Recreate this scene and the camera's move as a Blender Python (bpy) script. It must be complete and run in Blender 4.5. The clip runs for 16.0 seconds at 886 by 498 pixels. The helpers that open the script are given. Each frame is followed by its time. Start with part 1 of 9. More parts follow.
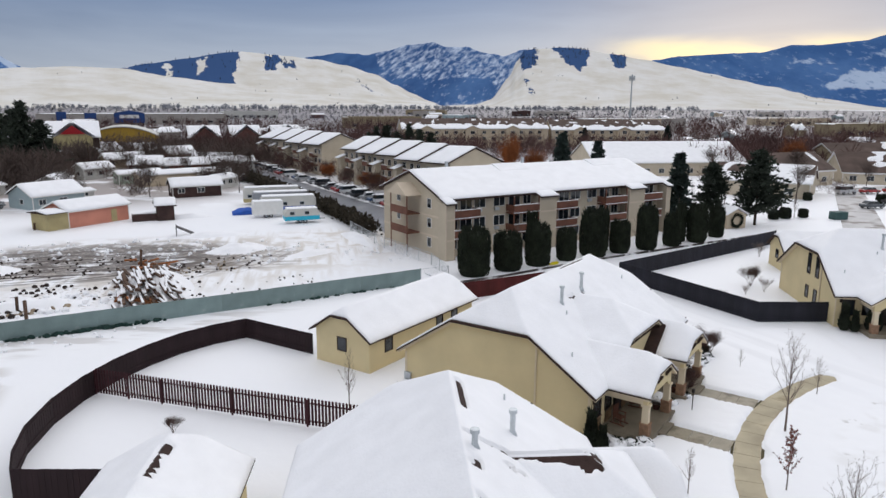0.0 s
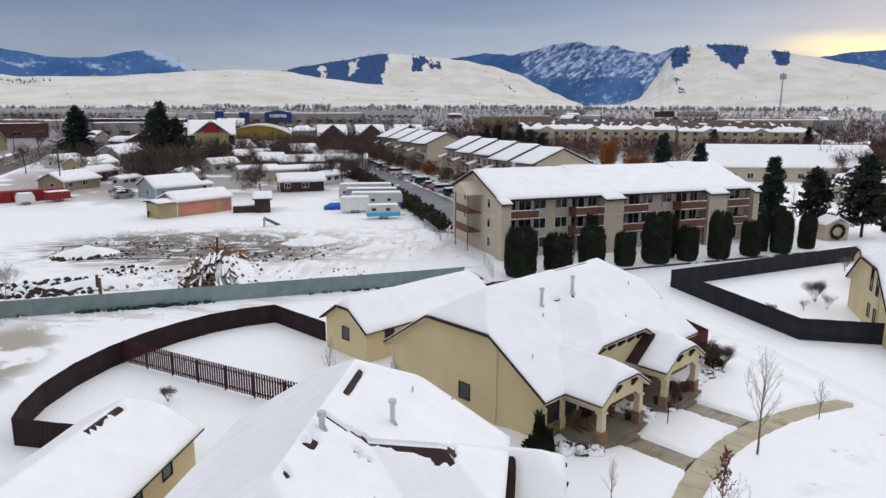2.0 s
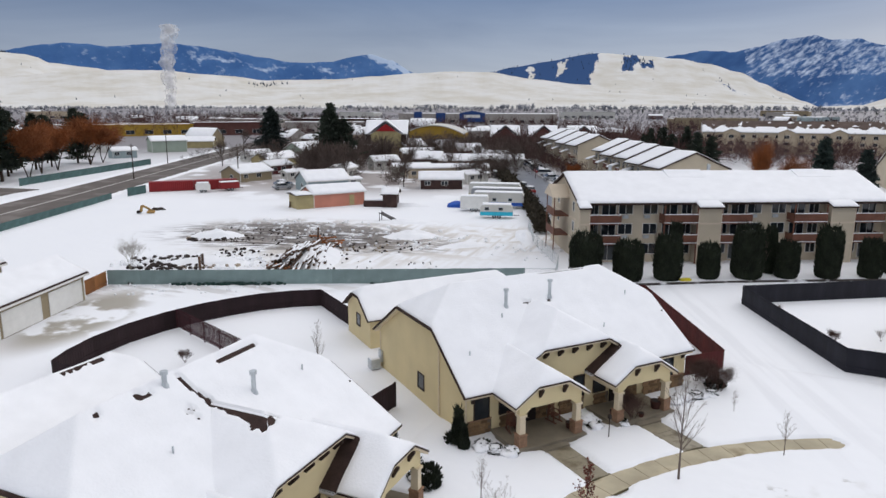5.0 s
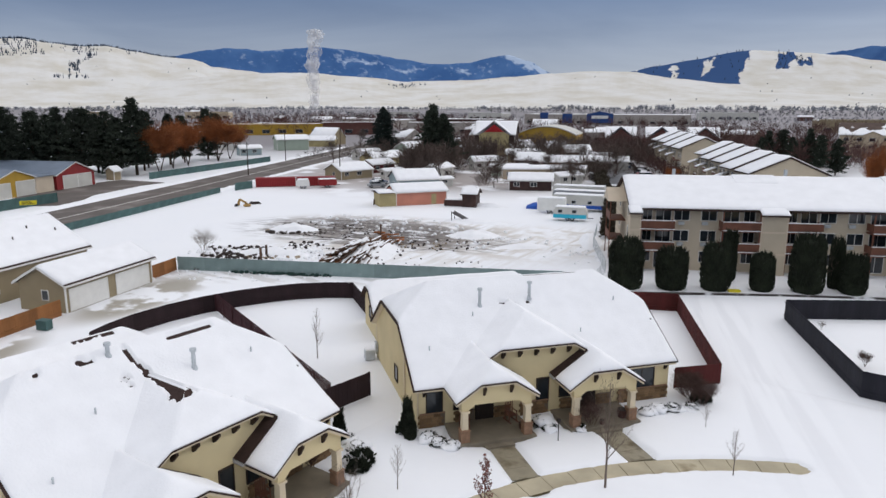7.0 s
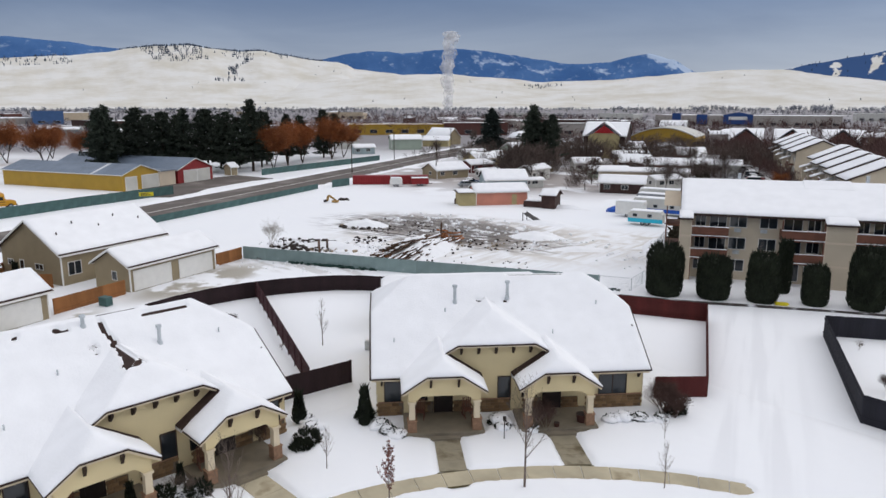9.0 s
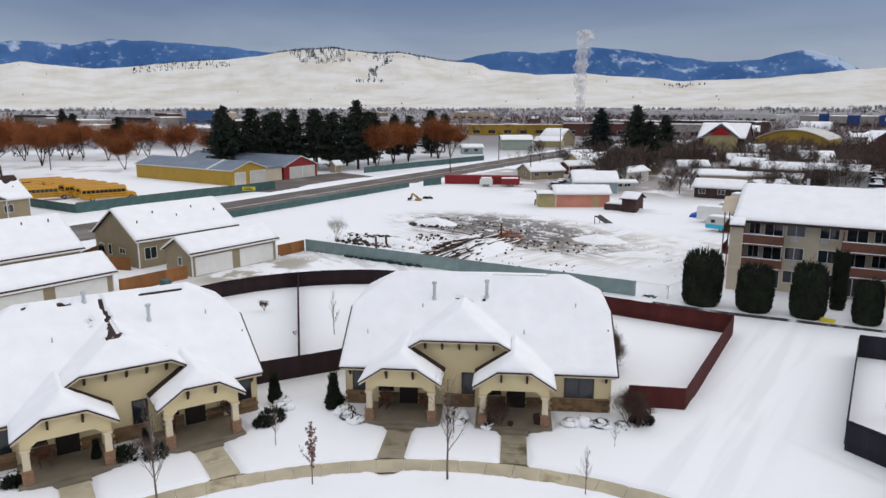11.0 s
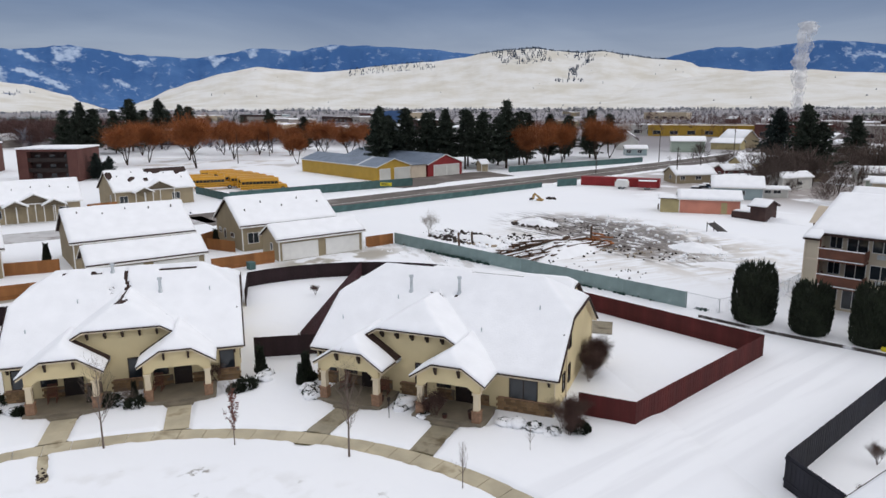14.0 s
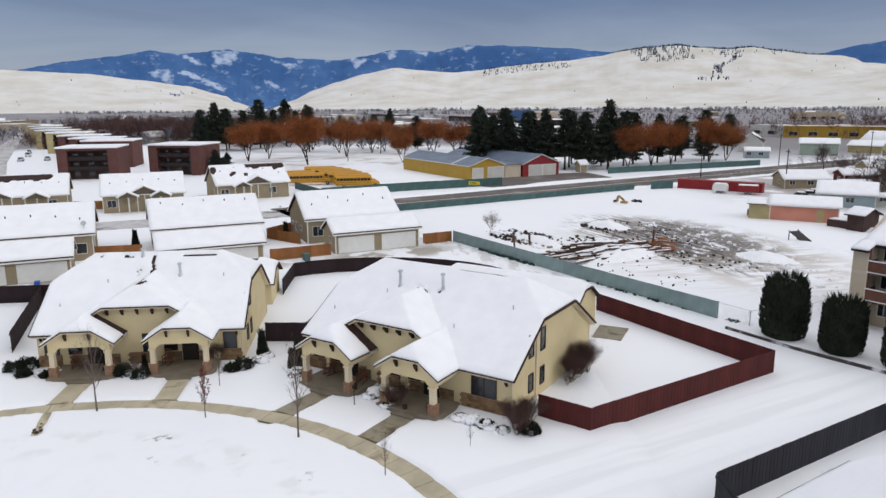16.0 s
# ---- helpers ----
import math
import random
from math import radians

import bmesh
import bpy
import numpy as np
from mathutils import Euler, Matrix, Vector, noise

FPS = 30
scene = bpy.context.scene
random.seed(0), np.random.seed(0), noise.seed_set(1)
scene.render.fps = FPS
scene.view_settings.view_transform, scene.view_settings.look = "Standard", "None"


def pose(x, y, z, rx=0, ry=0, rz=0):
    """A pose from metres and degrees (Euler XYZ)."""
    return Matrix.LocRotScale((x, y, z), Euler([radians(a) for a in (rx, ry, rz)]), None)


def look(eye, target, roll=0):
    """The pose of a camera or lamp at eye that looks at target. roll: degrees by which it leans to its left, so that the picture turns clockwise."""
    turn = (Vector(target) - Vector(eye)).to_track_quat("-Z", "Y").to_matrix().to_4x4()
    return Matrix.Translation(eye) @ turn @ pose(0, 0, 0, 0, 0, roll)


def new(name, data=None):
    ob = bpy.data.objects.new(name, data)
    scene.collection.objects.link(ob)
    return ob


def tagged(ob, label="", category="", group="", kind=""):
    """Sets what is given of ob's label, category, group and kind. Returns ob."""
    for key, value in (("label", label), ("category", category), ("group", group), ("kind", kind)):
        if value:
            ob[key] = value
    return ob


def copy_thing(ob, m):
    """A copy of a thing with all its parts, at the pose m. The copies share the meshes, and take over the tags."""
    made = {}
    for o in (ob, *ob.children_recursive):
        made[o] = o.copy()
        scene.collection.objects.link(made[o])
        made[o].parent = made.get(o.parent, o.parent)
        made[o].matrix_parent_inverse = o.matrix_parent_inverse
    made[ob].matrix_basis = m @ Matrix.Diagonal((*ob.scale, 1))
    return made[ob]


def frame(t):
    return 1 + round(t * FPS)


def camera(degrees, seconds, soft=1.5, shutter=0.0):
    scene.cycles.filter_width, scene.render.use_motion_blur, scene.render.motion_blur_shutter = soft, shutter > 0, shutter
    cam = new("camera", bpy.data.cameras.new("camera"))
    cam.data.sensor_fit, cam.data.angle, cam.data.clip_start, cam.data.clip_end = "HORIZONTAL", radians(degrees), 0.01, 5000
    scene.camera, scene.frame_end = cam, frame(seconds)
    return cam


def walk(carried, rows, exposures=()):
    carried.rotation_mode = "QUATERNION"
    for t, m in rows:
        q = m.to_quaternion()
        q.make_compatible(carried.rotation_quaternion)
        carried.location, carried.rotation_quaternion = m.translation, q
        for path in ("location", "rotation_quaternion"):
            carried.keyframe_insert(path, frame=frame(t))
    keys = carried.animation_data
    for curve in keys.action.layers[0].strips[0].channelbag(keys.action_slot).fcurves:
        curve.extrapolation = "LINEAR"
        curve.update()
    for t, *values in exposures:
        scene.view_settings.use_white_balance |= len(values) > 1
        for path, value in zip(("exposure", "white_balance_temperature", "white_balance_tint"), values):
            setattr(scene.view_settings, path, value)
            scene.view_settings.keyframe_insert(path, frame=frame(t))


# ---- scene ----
cam = camera(64.8, 16.0)
METRES, EYE, TILT, LEAN, TURN = 82.6, 19.0, 0.33, 0.0, 0.0
ROWS = [
    (0.0, 0.0, 0.0, 0.0, 0.05, -12.12, -0.24),
    (0.5, 0.0311, -0.0028, 0.0004, 2.92, -12.13, -0.21),
    (1.0, 0.062, -0.0039, 0.0006, 5.79, -12.14, -0.2),
    (1.5, 0.0932, -0.0034, 0.0008, 8.73, -12.13, -0.18),
    (2.0, 0.1239, -0.0016, 0.0013, 11.6, -12.15, -0.16),
    (2.5, 0.155, 0.0016, 0.0017, 14.48, -12.16, -0.13),
    (3.0, 0.1856, 0.0063, 0.0019, 17.31, -12.15, -0.09),
    (3.5, 0.2161, 0.0125, 0.0024, 20.14, -12.15, -0.07),
    (4.0, 0.2465, 0.0199, 0.0027, 22.98, -12.15, -0.03),
    (4.5, 0.2764, 0.0285, 0.0031, 25.76, -12.14, -0.0),
    (5.0, 0.3033, 0.0376, 0.0036, 28.28, -12.13, -0.0),
    (7.5, 0.4429, 0.1095, 0.0054, 42.07, -12.06, 0.16),
    (8.0, 0.4684, 0.128, 0.0053, 44.8, -12.04, 0.19),
    (8.5, 0.4932, 0.1477, 0.0053, 47.52, -12.01, 0.24),
    (9.0, 0.5169, 0.1687, 0.0054, 50.25, -11.99, 0.27),
    (11.5, 0.6185, 0.2885, 0.0059, 63.86, -11.89, 0.41),
    (12.0, 0.635, 0.3153, 0.0058, 66.56, -11.87, 0.45),
    (12.5, 0.6489, 0.3405, 0.0057, 69.03, -11.85, 0.5),
    (13.0, 0.663, 0.3689, 0.0055, 71.73, -11.83, 0.52),
    (13.5, 0.6756, 0.398, 0.0053, 74.46, -11.8, 0.57),
    (14.0, 0.6866, 0.4276, 0.0052, 77.17, -11.79, 0.6),
    (14.5, 0.6961, 0.4577, 0.0048, 79.92, -11.75, 0.62),
    (15.0, 0.7042, 0.4885, 0.0045, 82.64, -11.73, 0.65),
    (15.5, 0.711, 0.5197, 0.0043, 85.33, -11.71, 0.67),
    (16.0, 0.7164, 0.5511, 0.0043, 87.99, -11.7, 0.69),
]
walk(cam, [(t, pose(0, 0, EYE, TILT, LEAN, TURN) @ pose(METRES * x, METRES * y, METRES * z, 90 + pitch, roll, yaw)) for t, x, y, z, yaw, pitch, roll in ROWS])

# ---- world, sun, exposure ----
SUN_AZ = -25.0      # degrees to the left of +y
world = bpy.data.worlds.new("overcast")
scene.world = world
world.use_nodes = True
wn, wl = world.node_tree.nodes, world.node_tree.links
wn.clear()


def sky_world():
    out = wn.new("ShaderNodeOutputWorld")
    bg = wn.new("ShaderNodeBackground")
    bg.inputs["Strength"].default_value = 1.0
    co = wn.new("ShaderNodeTexCoord")
    sky = wn.new("ShaderNodeTexSky")
    sky.sky_type = "NISHITA"
    sky.sun_disc = False
    sky.sun_elevation = radians(14)
    sky.sun_rotation = radians(-SUN_AZ)
    sep = wn.new("ShaderNodeSeparateXYZ")
    wl.new(co.outputs["Generated"], sep.inputs[0])
    # overcast layer: darker low down, bright overhead
    ramp = wn.new("ShaderNodeValToRGB")
    e = ramp.color_ramp.elements
    e[0].position, e[0].color = 0.0, (0.44, 0.50, 0.60, 1)
    e[1].position, e[1].color = 1.0, (1.44, 1.43, 1.47, 1)
    k = ramp.color_ramp.elements.new(0.07)
    k.color = (0.36, 0.43, 0.57, 1)
    k = ramp.color_ramp.elements.new(0.15)
    k.color = (0.155, 0.235, 0.415, 1)
    k = ramp.color_ramp.elements.new(0.34)
    k.color = (0.83, 0.86, 0.94, 1)
    wl.new(sep.outputs["Z"], ramp.inputs[0])
    # long flat streaks of cloud
    mp = wn.new("ShaderNodeMapping")
    mp.inputs["Scale"].default_value = (1.6, 1.6, 10.0)
    wl.new(co.outputs["Generated"], mp.inputs[0])
    nz = wn.new("ShaderNodeTexNoise")
    nz.inputs["Scale"].default_value = 1.6
    nz.inputs["Detail"].default_value = 7
    nz.inputs["Roughness"].default_value = 0.52
    nz.inputs["Distortion"].default_value = 0.6
    wl.new(mp.outputs[0], nz.inputs["Vector"])
    cr = wn.new("ShaderNodeValToRGB")
    cr.color_ramp.elements[0].position, cr.color_ramp.elements[0].color = 0.34, (0.86, 0.885, 0.93, 1)
    cr.color_ramp.elements[1].position, cr.color_ramp.elements[1].color = 0.70, (1.17, 1.155, 1.13, 1)
    wl.new(nz.outputs["Fac"], cr.inputs[0])
    mul = wn.new("ShaderNodeMix")
    mul.data_type, mul.blend_type = "RGBA", "MULTIPLY"
    mul.inputs["Factor"].default_value = 1.0
    wl.new(ramp.outputs[0], mul.inputs[6])
    wl.new(cr.outputs[0], mul.inputs[7])
    # gap of evening light over the far ridge, round the sun
    dot = wn.new("ShaderNodeVectorMath")
    dot.operation = "DOT_PRODUCT"
    a = radians(-SUN_AZ)
    el = radians(4.0)
    dot.inputs[1].default_value = (math.sin(a) * math.cos(el), math.cos(a) * math.cos(el), math.sin(el))
    wl.new(co.outputs["Generated"], dot.inputs[0])
    # the cloud is thinner and paler towards the sun
    thin = wn.new("ShaderNodeMapRange")
    thin.inputs["From Min"].default_value, thin.inputs["From Max"].default_value = 0.45, 0.95
    thin.inputs["To Min"].default_value, thin.inputs["To Max"].default_value = 1.0, 1.22
    wl.new(dot.outputs["Value"], thin.inputs["Value"])
    pale = wn.new("ShaderNodeVectorMath")
    pale.operation = "SCALE"
    wl.new(mul.outputs[2], pale.inputs[0])
    wl.new(thin.outputs[0], pale.inputs["Scale"])
    gl = wn.new("ShaderNodeMapRange")
    gl.inputs["From Min"].default_value, gl.inputs["From Max"].default_value = 0.968, 0.9975
    gl.interpolation_type = "SMOOTHSTEP"
    wl.new(dot.outputs["Value"], gl.inputs["Value"])
    low = wn.new("ShaderNodeMapRange")
    low.inputs["From Min"].default_value, low.inputs["From Max"].default_value = 0.093, 0.074
    low.interpolation_type = "SMOOTHSTEP"
    wl.new(sep.outputs["Z"], low.inputs["Value"])
    m1 = wn.new("ShaderNodeMath")
    m1.operation = "MULTIPLY"
    wl.new(gl.outputs[0], m1.inputs[0])
    wl.new(low.outputs[0], m1.inputs[1])
    m2 = wn.new("ShaderNodeMath")
    m2.operation = "MULTIPLY"
    st = wn.new("ShaderNodeMapRange")
    st.inputs["From Min"].default_value, st.inputs["From Max"].default_value = 0.30, 0.52
    wl.new(nz.outputs["Fac"], st.inputs["Value"])
    wl.new(m1.outputs[0], m2.inputs[0])
    wl.new(st.outputs[0], m2.inputs[1])
    glow = wn.new("ShaderNodeMix")
    glow.data_type = "RGBA"
    glow.inputs[7].default_value = (1.15, 0.99, 0.62, 1)
    wl.new(m2.outputs[0], glow.inputs["Factor"])
    wl.new(pale.outputs[0], glow.inputs[6])
    # a little of the clear sky above the cloud
    cl = wn.new("ShaderNodeMix")
    cl.data_type = "RGBA"
    cl.blend_type = "ADD"
    cl.inputs["Factor"].default_value = 0.012
    wl.new(glow.outputs[2], cl.inputs[6])
    wl.new(sky.outputs[0], cl.inputs[7])
    wl.new(cl.outputs[2], bg.inputs["Color"])
    wl.new(bg.outputs[0], out.inputs[0])


sky_world()
sun_data = bpy.data.lights.new("sun", "SUN")
sun_data.energy, sun_data.angle, sun_data.color = 0.85, radians(50), (1.0, 0.965, 0.92)
sun = new("sun", sun_data)
sun.matrix_world = look((0, 0, 60), (-math.sin(radians(-SUN_AZ)) * 30, -math.cos(radians(-SUN_AZ)) * 30, 60 - 13))
scene.view_settings.exposure = -0.42


# ---- materials ----
def material(name, colour, rough=0.8, scale=3.0, vary=0.15, bump=0.0, fine=40.0, metal=0.0, second=None, spread=0.5, rand=0.0, stretch=(1, 1, 1), spec=0.3):
    """Two scales of noise over a base colour; second is a stain colour that shows where the coarse noise is high."""
    m = bpy.data.materials.new(name)
    m.use_nodes = True
    n, l = m.node_tree.nodes, m.node_tree.links
    b = n["Principled BSDF"]
    b.inputs["Roughness"].default_value = rough
    b.inputs["Metallic"].default_value = metal
    b.inputs["Specular IOR Level"].default_value = spec
    co = n.new("ShaderNodeTexCoord")
    mp = n.new("ShaderNodeMapping")
    mp.inputs["Scale"].default_value = stretch
    l.new(co.outputs["Object"], mp.inputs[0])
    big = n.new("ShaderNodeTexNoise")
    big.inputs["Scale"].default_value, big.inputs["Detail"].default_value = scale, 5
    l.new(mp.outputs[0], big.inputs["Vector"])
    tiny = n.new("ShaderNodeTexNoise")
    tiny.inputs["Scale"].default_value, tiny.inputs["Detail"].default_value = fine, 3
    l.new(mp.outputs[0], tiny.inputs["Vector"])
    ramp = n.new("ShaderNodeValToRGB")
    c = colour
    ramp.color_ramp.elements[0].position, ramp.color_ramp.elements[0].color = 0.3, (*[v * (1 - vary) for v in c], 1)
    ramp.color_ramp.elements[1].position, ramp.color_ramp.elements[1].color = 0.72, (*[v * (1 + vary) for v in c], 1)
    l.new(big.outputs["Fac"], ramp.inputs[0])
    last = ramp.outputs[0]
    if second:
        mx = n.new("ShaderNodeMix")
        mx.data_type = "RGBA"
        mr = n.new("ShaderNodeMapRange")
        mr.inputs["From Min"].default_value, mr.inputs["From Max"].default_value = spread, spread + 0.12
        l.new(big.outputs["Fac"], mr.inputs["Value"])
        l.new(mr.outputs[0], mx.inputs["Factor"])
        l.new(last, mx.inputs[6])
        mx.inputs[7].default_value = (*second, 1)
        last = mx.outputs[2]
    hv = n.new("ShaderNodeHueSaturation")
    ad = n.new("ShaderNodeMath")
    ad.operation = "MULTIPLY_ADD"
    ad.inputs[1].default_value, ad.inputs[2].default_value = 0.5 * vary, 1 - 0.25 * vary
    l.new(tiny.outputs["Fac"], ad.inputs[0])
    val = ad.outputs[0]
    if rand:
        oi = n.new("ShaderNodeObjectInfo")
        r = n.new("ShaderNodeMath")
        r.operation = "MULTIPLY_ADD"
        r.inputs[1].default_value, r.inputs[2].default_value = 2 * rand, -rand
        l.new(oi.outputs["Random"], r.inputs[0])
        s = n.new("ShaderNodeMath")
        l.new(val, s.inputs[0])
        l.new(r.outputs[0], s.inputs[1])
        val = s.outputs[0]
    l.new(val, hv.inputs["Value"])
    l.new(last, hv.inputs["Color"])
    l.new(hv.outputs[0], b.inputs["Base Color"])
    if bump:
        bp = n.new("ShaderNodeBump")
        bp.inputs["Strength"].default_value, bp.inputs["Distance"].default_value = bump, 0.05
        mixh = n.new("ShaderNodeMath")
        l.new(big.outputs["Fac"], mixh.inputs[0])
        l.new(tiny.outputs["Fac"], mixh.inputs[1])
        l.new(mixh.outputs[0], bp.inputs["Height"])
        l.new(bp.outputs[0], b.inputs["Normal"])
    return m


SNOW = material("snow", (0.86, 0.865, 0.885), 0.55, 0.7, 0.035, 0.35, 9.0)
STUCCO = material("cream_siding", (0.66, 0.55, 0.325), 0.85, 0.5, 0.06, 0.1, 30)
TRIM_CREAM = material("cream_trim", (0.66, 0.56, 0.40), 0.7, 1.0, 0.06)
TAN = material("tan_siding", (0.29, 0.235, 0.15), 0.85, 0.6, 0.08, 0.1, 25)
WHITE = material("white_trim", (0.72, 0.71, 0.68), 0.6, 1.5, 0.05)
SHINGLE = material("brown_shingle", (0.042, 0.024, 0.020), 0.9, 2.0, 0.3, 0.4, 18)
BRACKET = material("dark_brown_bracket", (0.035, 0.020, 0.014), 0.7, 3.0, 0.2)
STONE = material("stone_veneer", (0.20, 0.125, 0.065), 0.9, 2.5, 0.35, 0.5, 20, rand=0.35)
MORTAR = material("mortar", (0.16, 0.125, 0.09), 0.95, 4, 0.2)
COLBASE = material("column_base_stone", (0.27, 0.16, 0.10), 0.9, 5, 0.2, 0.4)
GLASS = material("window_glass", (0.02, 0.025, 0.03), 0.06, 1.0, 0.3, spec=0.6)
DOORDARK = material("dark_door", (0.020, 0.013, 0.011), 0.5, 2.0, 0.3)
CONCRETE = material("concrete", (0.44, 0.385, 0.275), 0.9, 0.45, 0.22, 0.2, 25, second=(0.25, 0.205, 0.13), spread=0.60)
WETCONCRETE = material("wet_concrete", (0.285, 0.25, 0.18), 0.45, 0.6, 0.25, 0.2, 25, second=(0.105, 0.08, 0.045), spread=0.50)
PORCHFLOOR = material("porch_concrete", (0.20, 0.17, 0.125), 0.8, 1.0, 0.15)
BROWNFENCE = material("brown_fence", (0.024, 0.0125, 0.0145), 0.8, 1.5, 0.25, 0.2, 25, rand=0.12, stretch=(1, 1, 0.15))
REDFENCE = material("red_brown_fence", (0.080, 0.0145, 0.013), 0.8, 1.2, 0.25, 0.2, 25, rand=0.1, stretch=(1, 1, 0.15))
BLACKFENCE = material("black_fence", (0.017, 0.017, 0.024), 0.75, 1.2, 0.3, 0.2, 25, rand=0.12, stretch=(1, 1, 0.15))
GREENFENCE = material("green_fence", (0.20, 0.268, 0.262), 0.7, 0.9, 0.12, 0.1, 20, second=(0.28, 0.33, 0.33), spread=0.66, rand=0.08)
DARKGREENFENCE = material("dark_green_fence", (0.055, 0.108, 0.105), 0.7, 0.7, 0.2, 0.1, 20, rand=0.1)
ORANGEFENCE = material("cedar_fence", (0.27, 0.115, 0.040), 0.8, 0.7, 0.25, 0.2, 25, rand=0.12, stretch=(1, 1, 0.2))
GALV = material("galvanised_metal", (0.50, 0.53, 0.55), 0.4, 3, 0.15, metal=0.6)
BARK = material("grey_bark", (0.15, 0.115, 0.095), 0.9, 4, 0.3)
TWIG = material("red_twig", (0.078, 0.044, 0.036), 0.9, 4, 0.3)
DARKBARK = material("dark_bark", (0.045, 0.030, 0.022), 0.9, 4, 0.3)
ARBOR = material("arborvitae_green", (0.019, 0.025, 0.014), 0.9, 0.8, 0.5, fine=12)
PINE = material("pine_needles", (0.034, 0.044, 0.031), 0.9, 0.5, 0.5, fine=8, rand=0.2)
SPRUCE = material("spruce_needles", (0.024, 0.036, 0.031), 0.9, 0.5, 0.5, fine=8, rand=0.2)
WILLOW = material("orange_willow_twigs", (0.22, 0.072, 0.022), 0.9, 0.4, 0.35, fine=6, rand=0.15)
BRUSHRED = material("reddish_bare_brush", (0.092, 0.050, 0.045), 0.95, 0.05, 0.35, fine=0.8)
# distance haze is mixed into this paler, bluer grey
BRUSHFAR = material("hazy_grey_woods", (0.150, 0.148, 0.172), 0.95, 0.02, 0.35, fine=0.3)
# colour carries the haze over the far treeline: pale, washed towards blue
HAZEWOOD = material("pale_hazy_blue_woods", (0.20, 0.215, 0.255), 0.95, 0.01, 0.3, fine=0.2)
SLUSH = material("packed_grey_snow", (0.52, 0.51, 0.51), 0.6, 0.25, 0.2, 0.3, 3, second=(0.20, 0.175, 0.16), spread=0.50)
BRUSHGREY = material("grey_bare_brush", (0.090, 0.066, 0.056), 0.95, 0.05, 0.35, fine=0.8)
LEAF = material("dry_red_leaves", (0.15, 0.045, 0.032), 0.8, 3, 0.4)
ASPHALT = material("asphalt", (0.122, 0.104, 0.094), 0.85, 0.15, 0.2, 0.2, 10, second=(0.20, 0.178, 0.163), spread=0.54)
TAUPE = material("taupe_stucco", (0.51, 0.44, 0.335), 0.85, 0.4, 0.07)
CREAMBAND = material("cream_band", (0.58, 0.49, 0.38), 0.8, 0.6, 0.06)
REDWOOD = material("red_wood_balcony", (0.155, 0.066, 0.043), 0.7, 0.8, 0.25)


# ---- building helpers ----
def part(name, bm, mat, parent=None, label="", smooth=False):
    me = bpy.data.meshes.new(name)
    bmesh.ops.recalc_face_normals(bm, faces=bm.faces[:])
    bm.to_mesh(me)
    bm.free()
    for mt in (mat if isinstance(mat, (list, tuple)) else [mat]):
        me.materials.append(mt)
    if smooth:
        me.polygons.foreach_set("use_smooth", [True] * len(me.polygons))
    ob = new(name, me)
    if parent:
        ob.parent = parent
    if label:
        ob["label"] = label
    return ob


def share(name, ob, m, parent=None):
    """Another object on the mesh of ob."""
    o = new(name, ob.data)
    if parent:
        o.parent = parent
    o.matrix_local = m
    return o


def thing(name, m, label, category, group="", kind=""):
    return tagged(_at(new(name), m), label, category, group, kind)


def _at(ob, m):
    ob.matrix_world = m
    return ob


def box(bm, x0, y0, z0, x1, y1, z1, m=None):
    vs = [bm.verts.new(Vector((x, y, z)) if m is None else m @ Vector((x, y, z))) for z in (z0, z1) for x, y in ((x0, y0), (x1, y0), (x1, y1), (x0, y1))]
    for f in ((0, 3, 2, 1), (4, 5, 6, 7), (0, 1, 5, 4), (1, 2, 6, 5), (2, 3, 7, 6), (3, 0, 4, 7)):
        bm.faces.new([vs[i] for i in f])
    return bm


def boxes(*args, bevel=0.0):
    bm = bmesh.new()
    for a in args:
        box(bm, *a)
    if bevel:
        bmesh.ops.bevel(bm, geom=bm.edges[:], offset=bevel, segments=1, affect="EDGES")
    return bm


def prism(poly, axis, a, b, bm=None):
    """Extrude a polygon of (p, q) along an axis from a to b: axis x gives (y, z), axis y gives (x, z), axis z gives (x, y)."""
    bm = bm or bmesh.new()
    put = {"x": lambda p, q, t: (t, p, q), "y": lambda p, q, t: (p, t, q), "z": lambda p, q, t: (p, q, t)}[axis]
    lo = [bm.verts.new(put(p, q, a)) for p, q in poly]
    hi = [bm.verts.new(put(p, q, b)) for p, q in poly]
    bm.faces.new(lo)
    bm.faces.new(hi[::-1])
    for i in range(len(poly)):
        j = (i + 1) % len(poly)
        bm.faces.new([lo[i], hi[i], hi[j], lo[j]])
    return bm


def tube(bm, a, b, ra, rb, n=6):
    a, b = Vector(a), Vector(b)
    q = (b - a).to_track_quat("Z", "Y")
    ring = []
    for p, r in ((a, ra), (b, rb)):
        ring.append([bm.verts.new(p + q @ Vector((r * math.cos(2 * math.pi * i / n), r * math.sin(2 * math.pi * i / n), 0))) for i in range(n)])
    for i in range(n):
        j = (i + 1) % n
        bm.faces.new([ring[0][i], ring[0][j], ring[1][j], ring[1][i]])
    bm.faces.new(ring[0][::-1])
    bm.faces.new(ring[1])
    return bm


def steps(a, b, step, *breaks):
    n = max(1, math.ceil((b - a) / step))
    vals = sorted([a + (b - a) * i / n for i in range(n + 1)] + [k for k in breaks if a < k < b])
    out = [vals[0]]
    for v in vals[1:]:
        if v - out[-1] > 0.03:
            out.append(v)
    return out


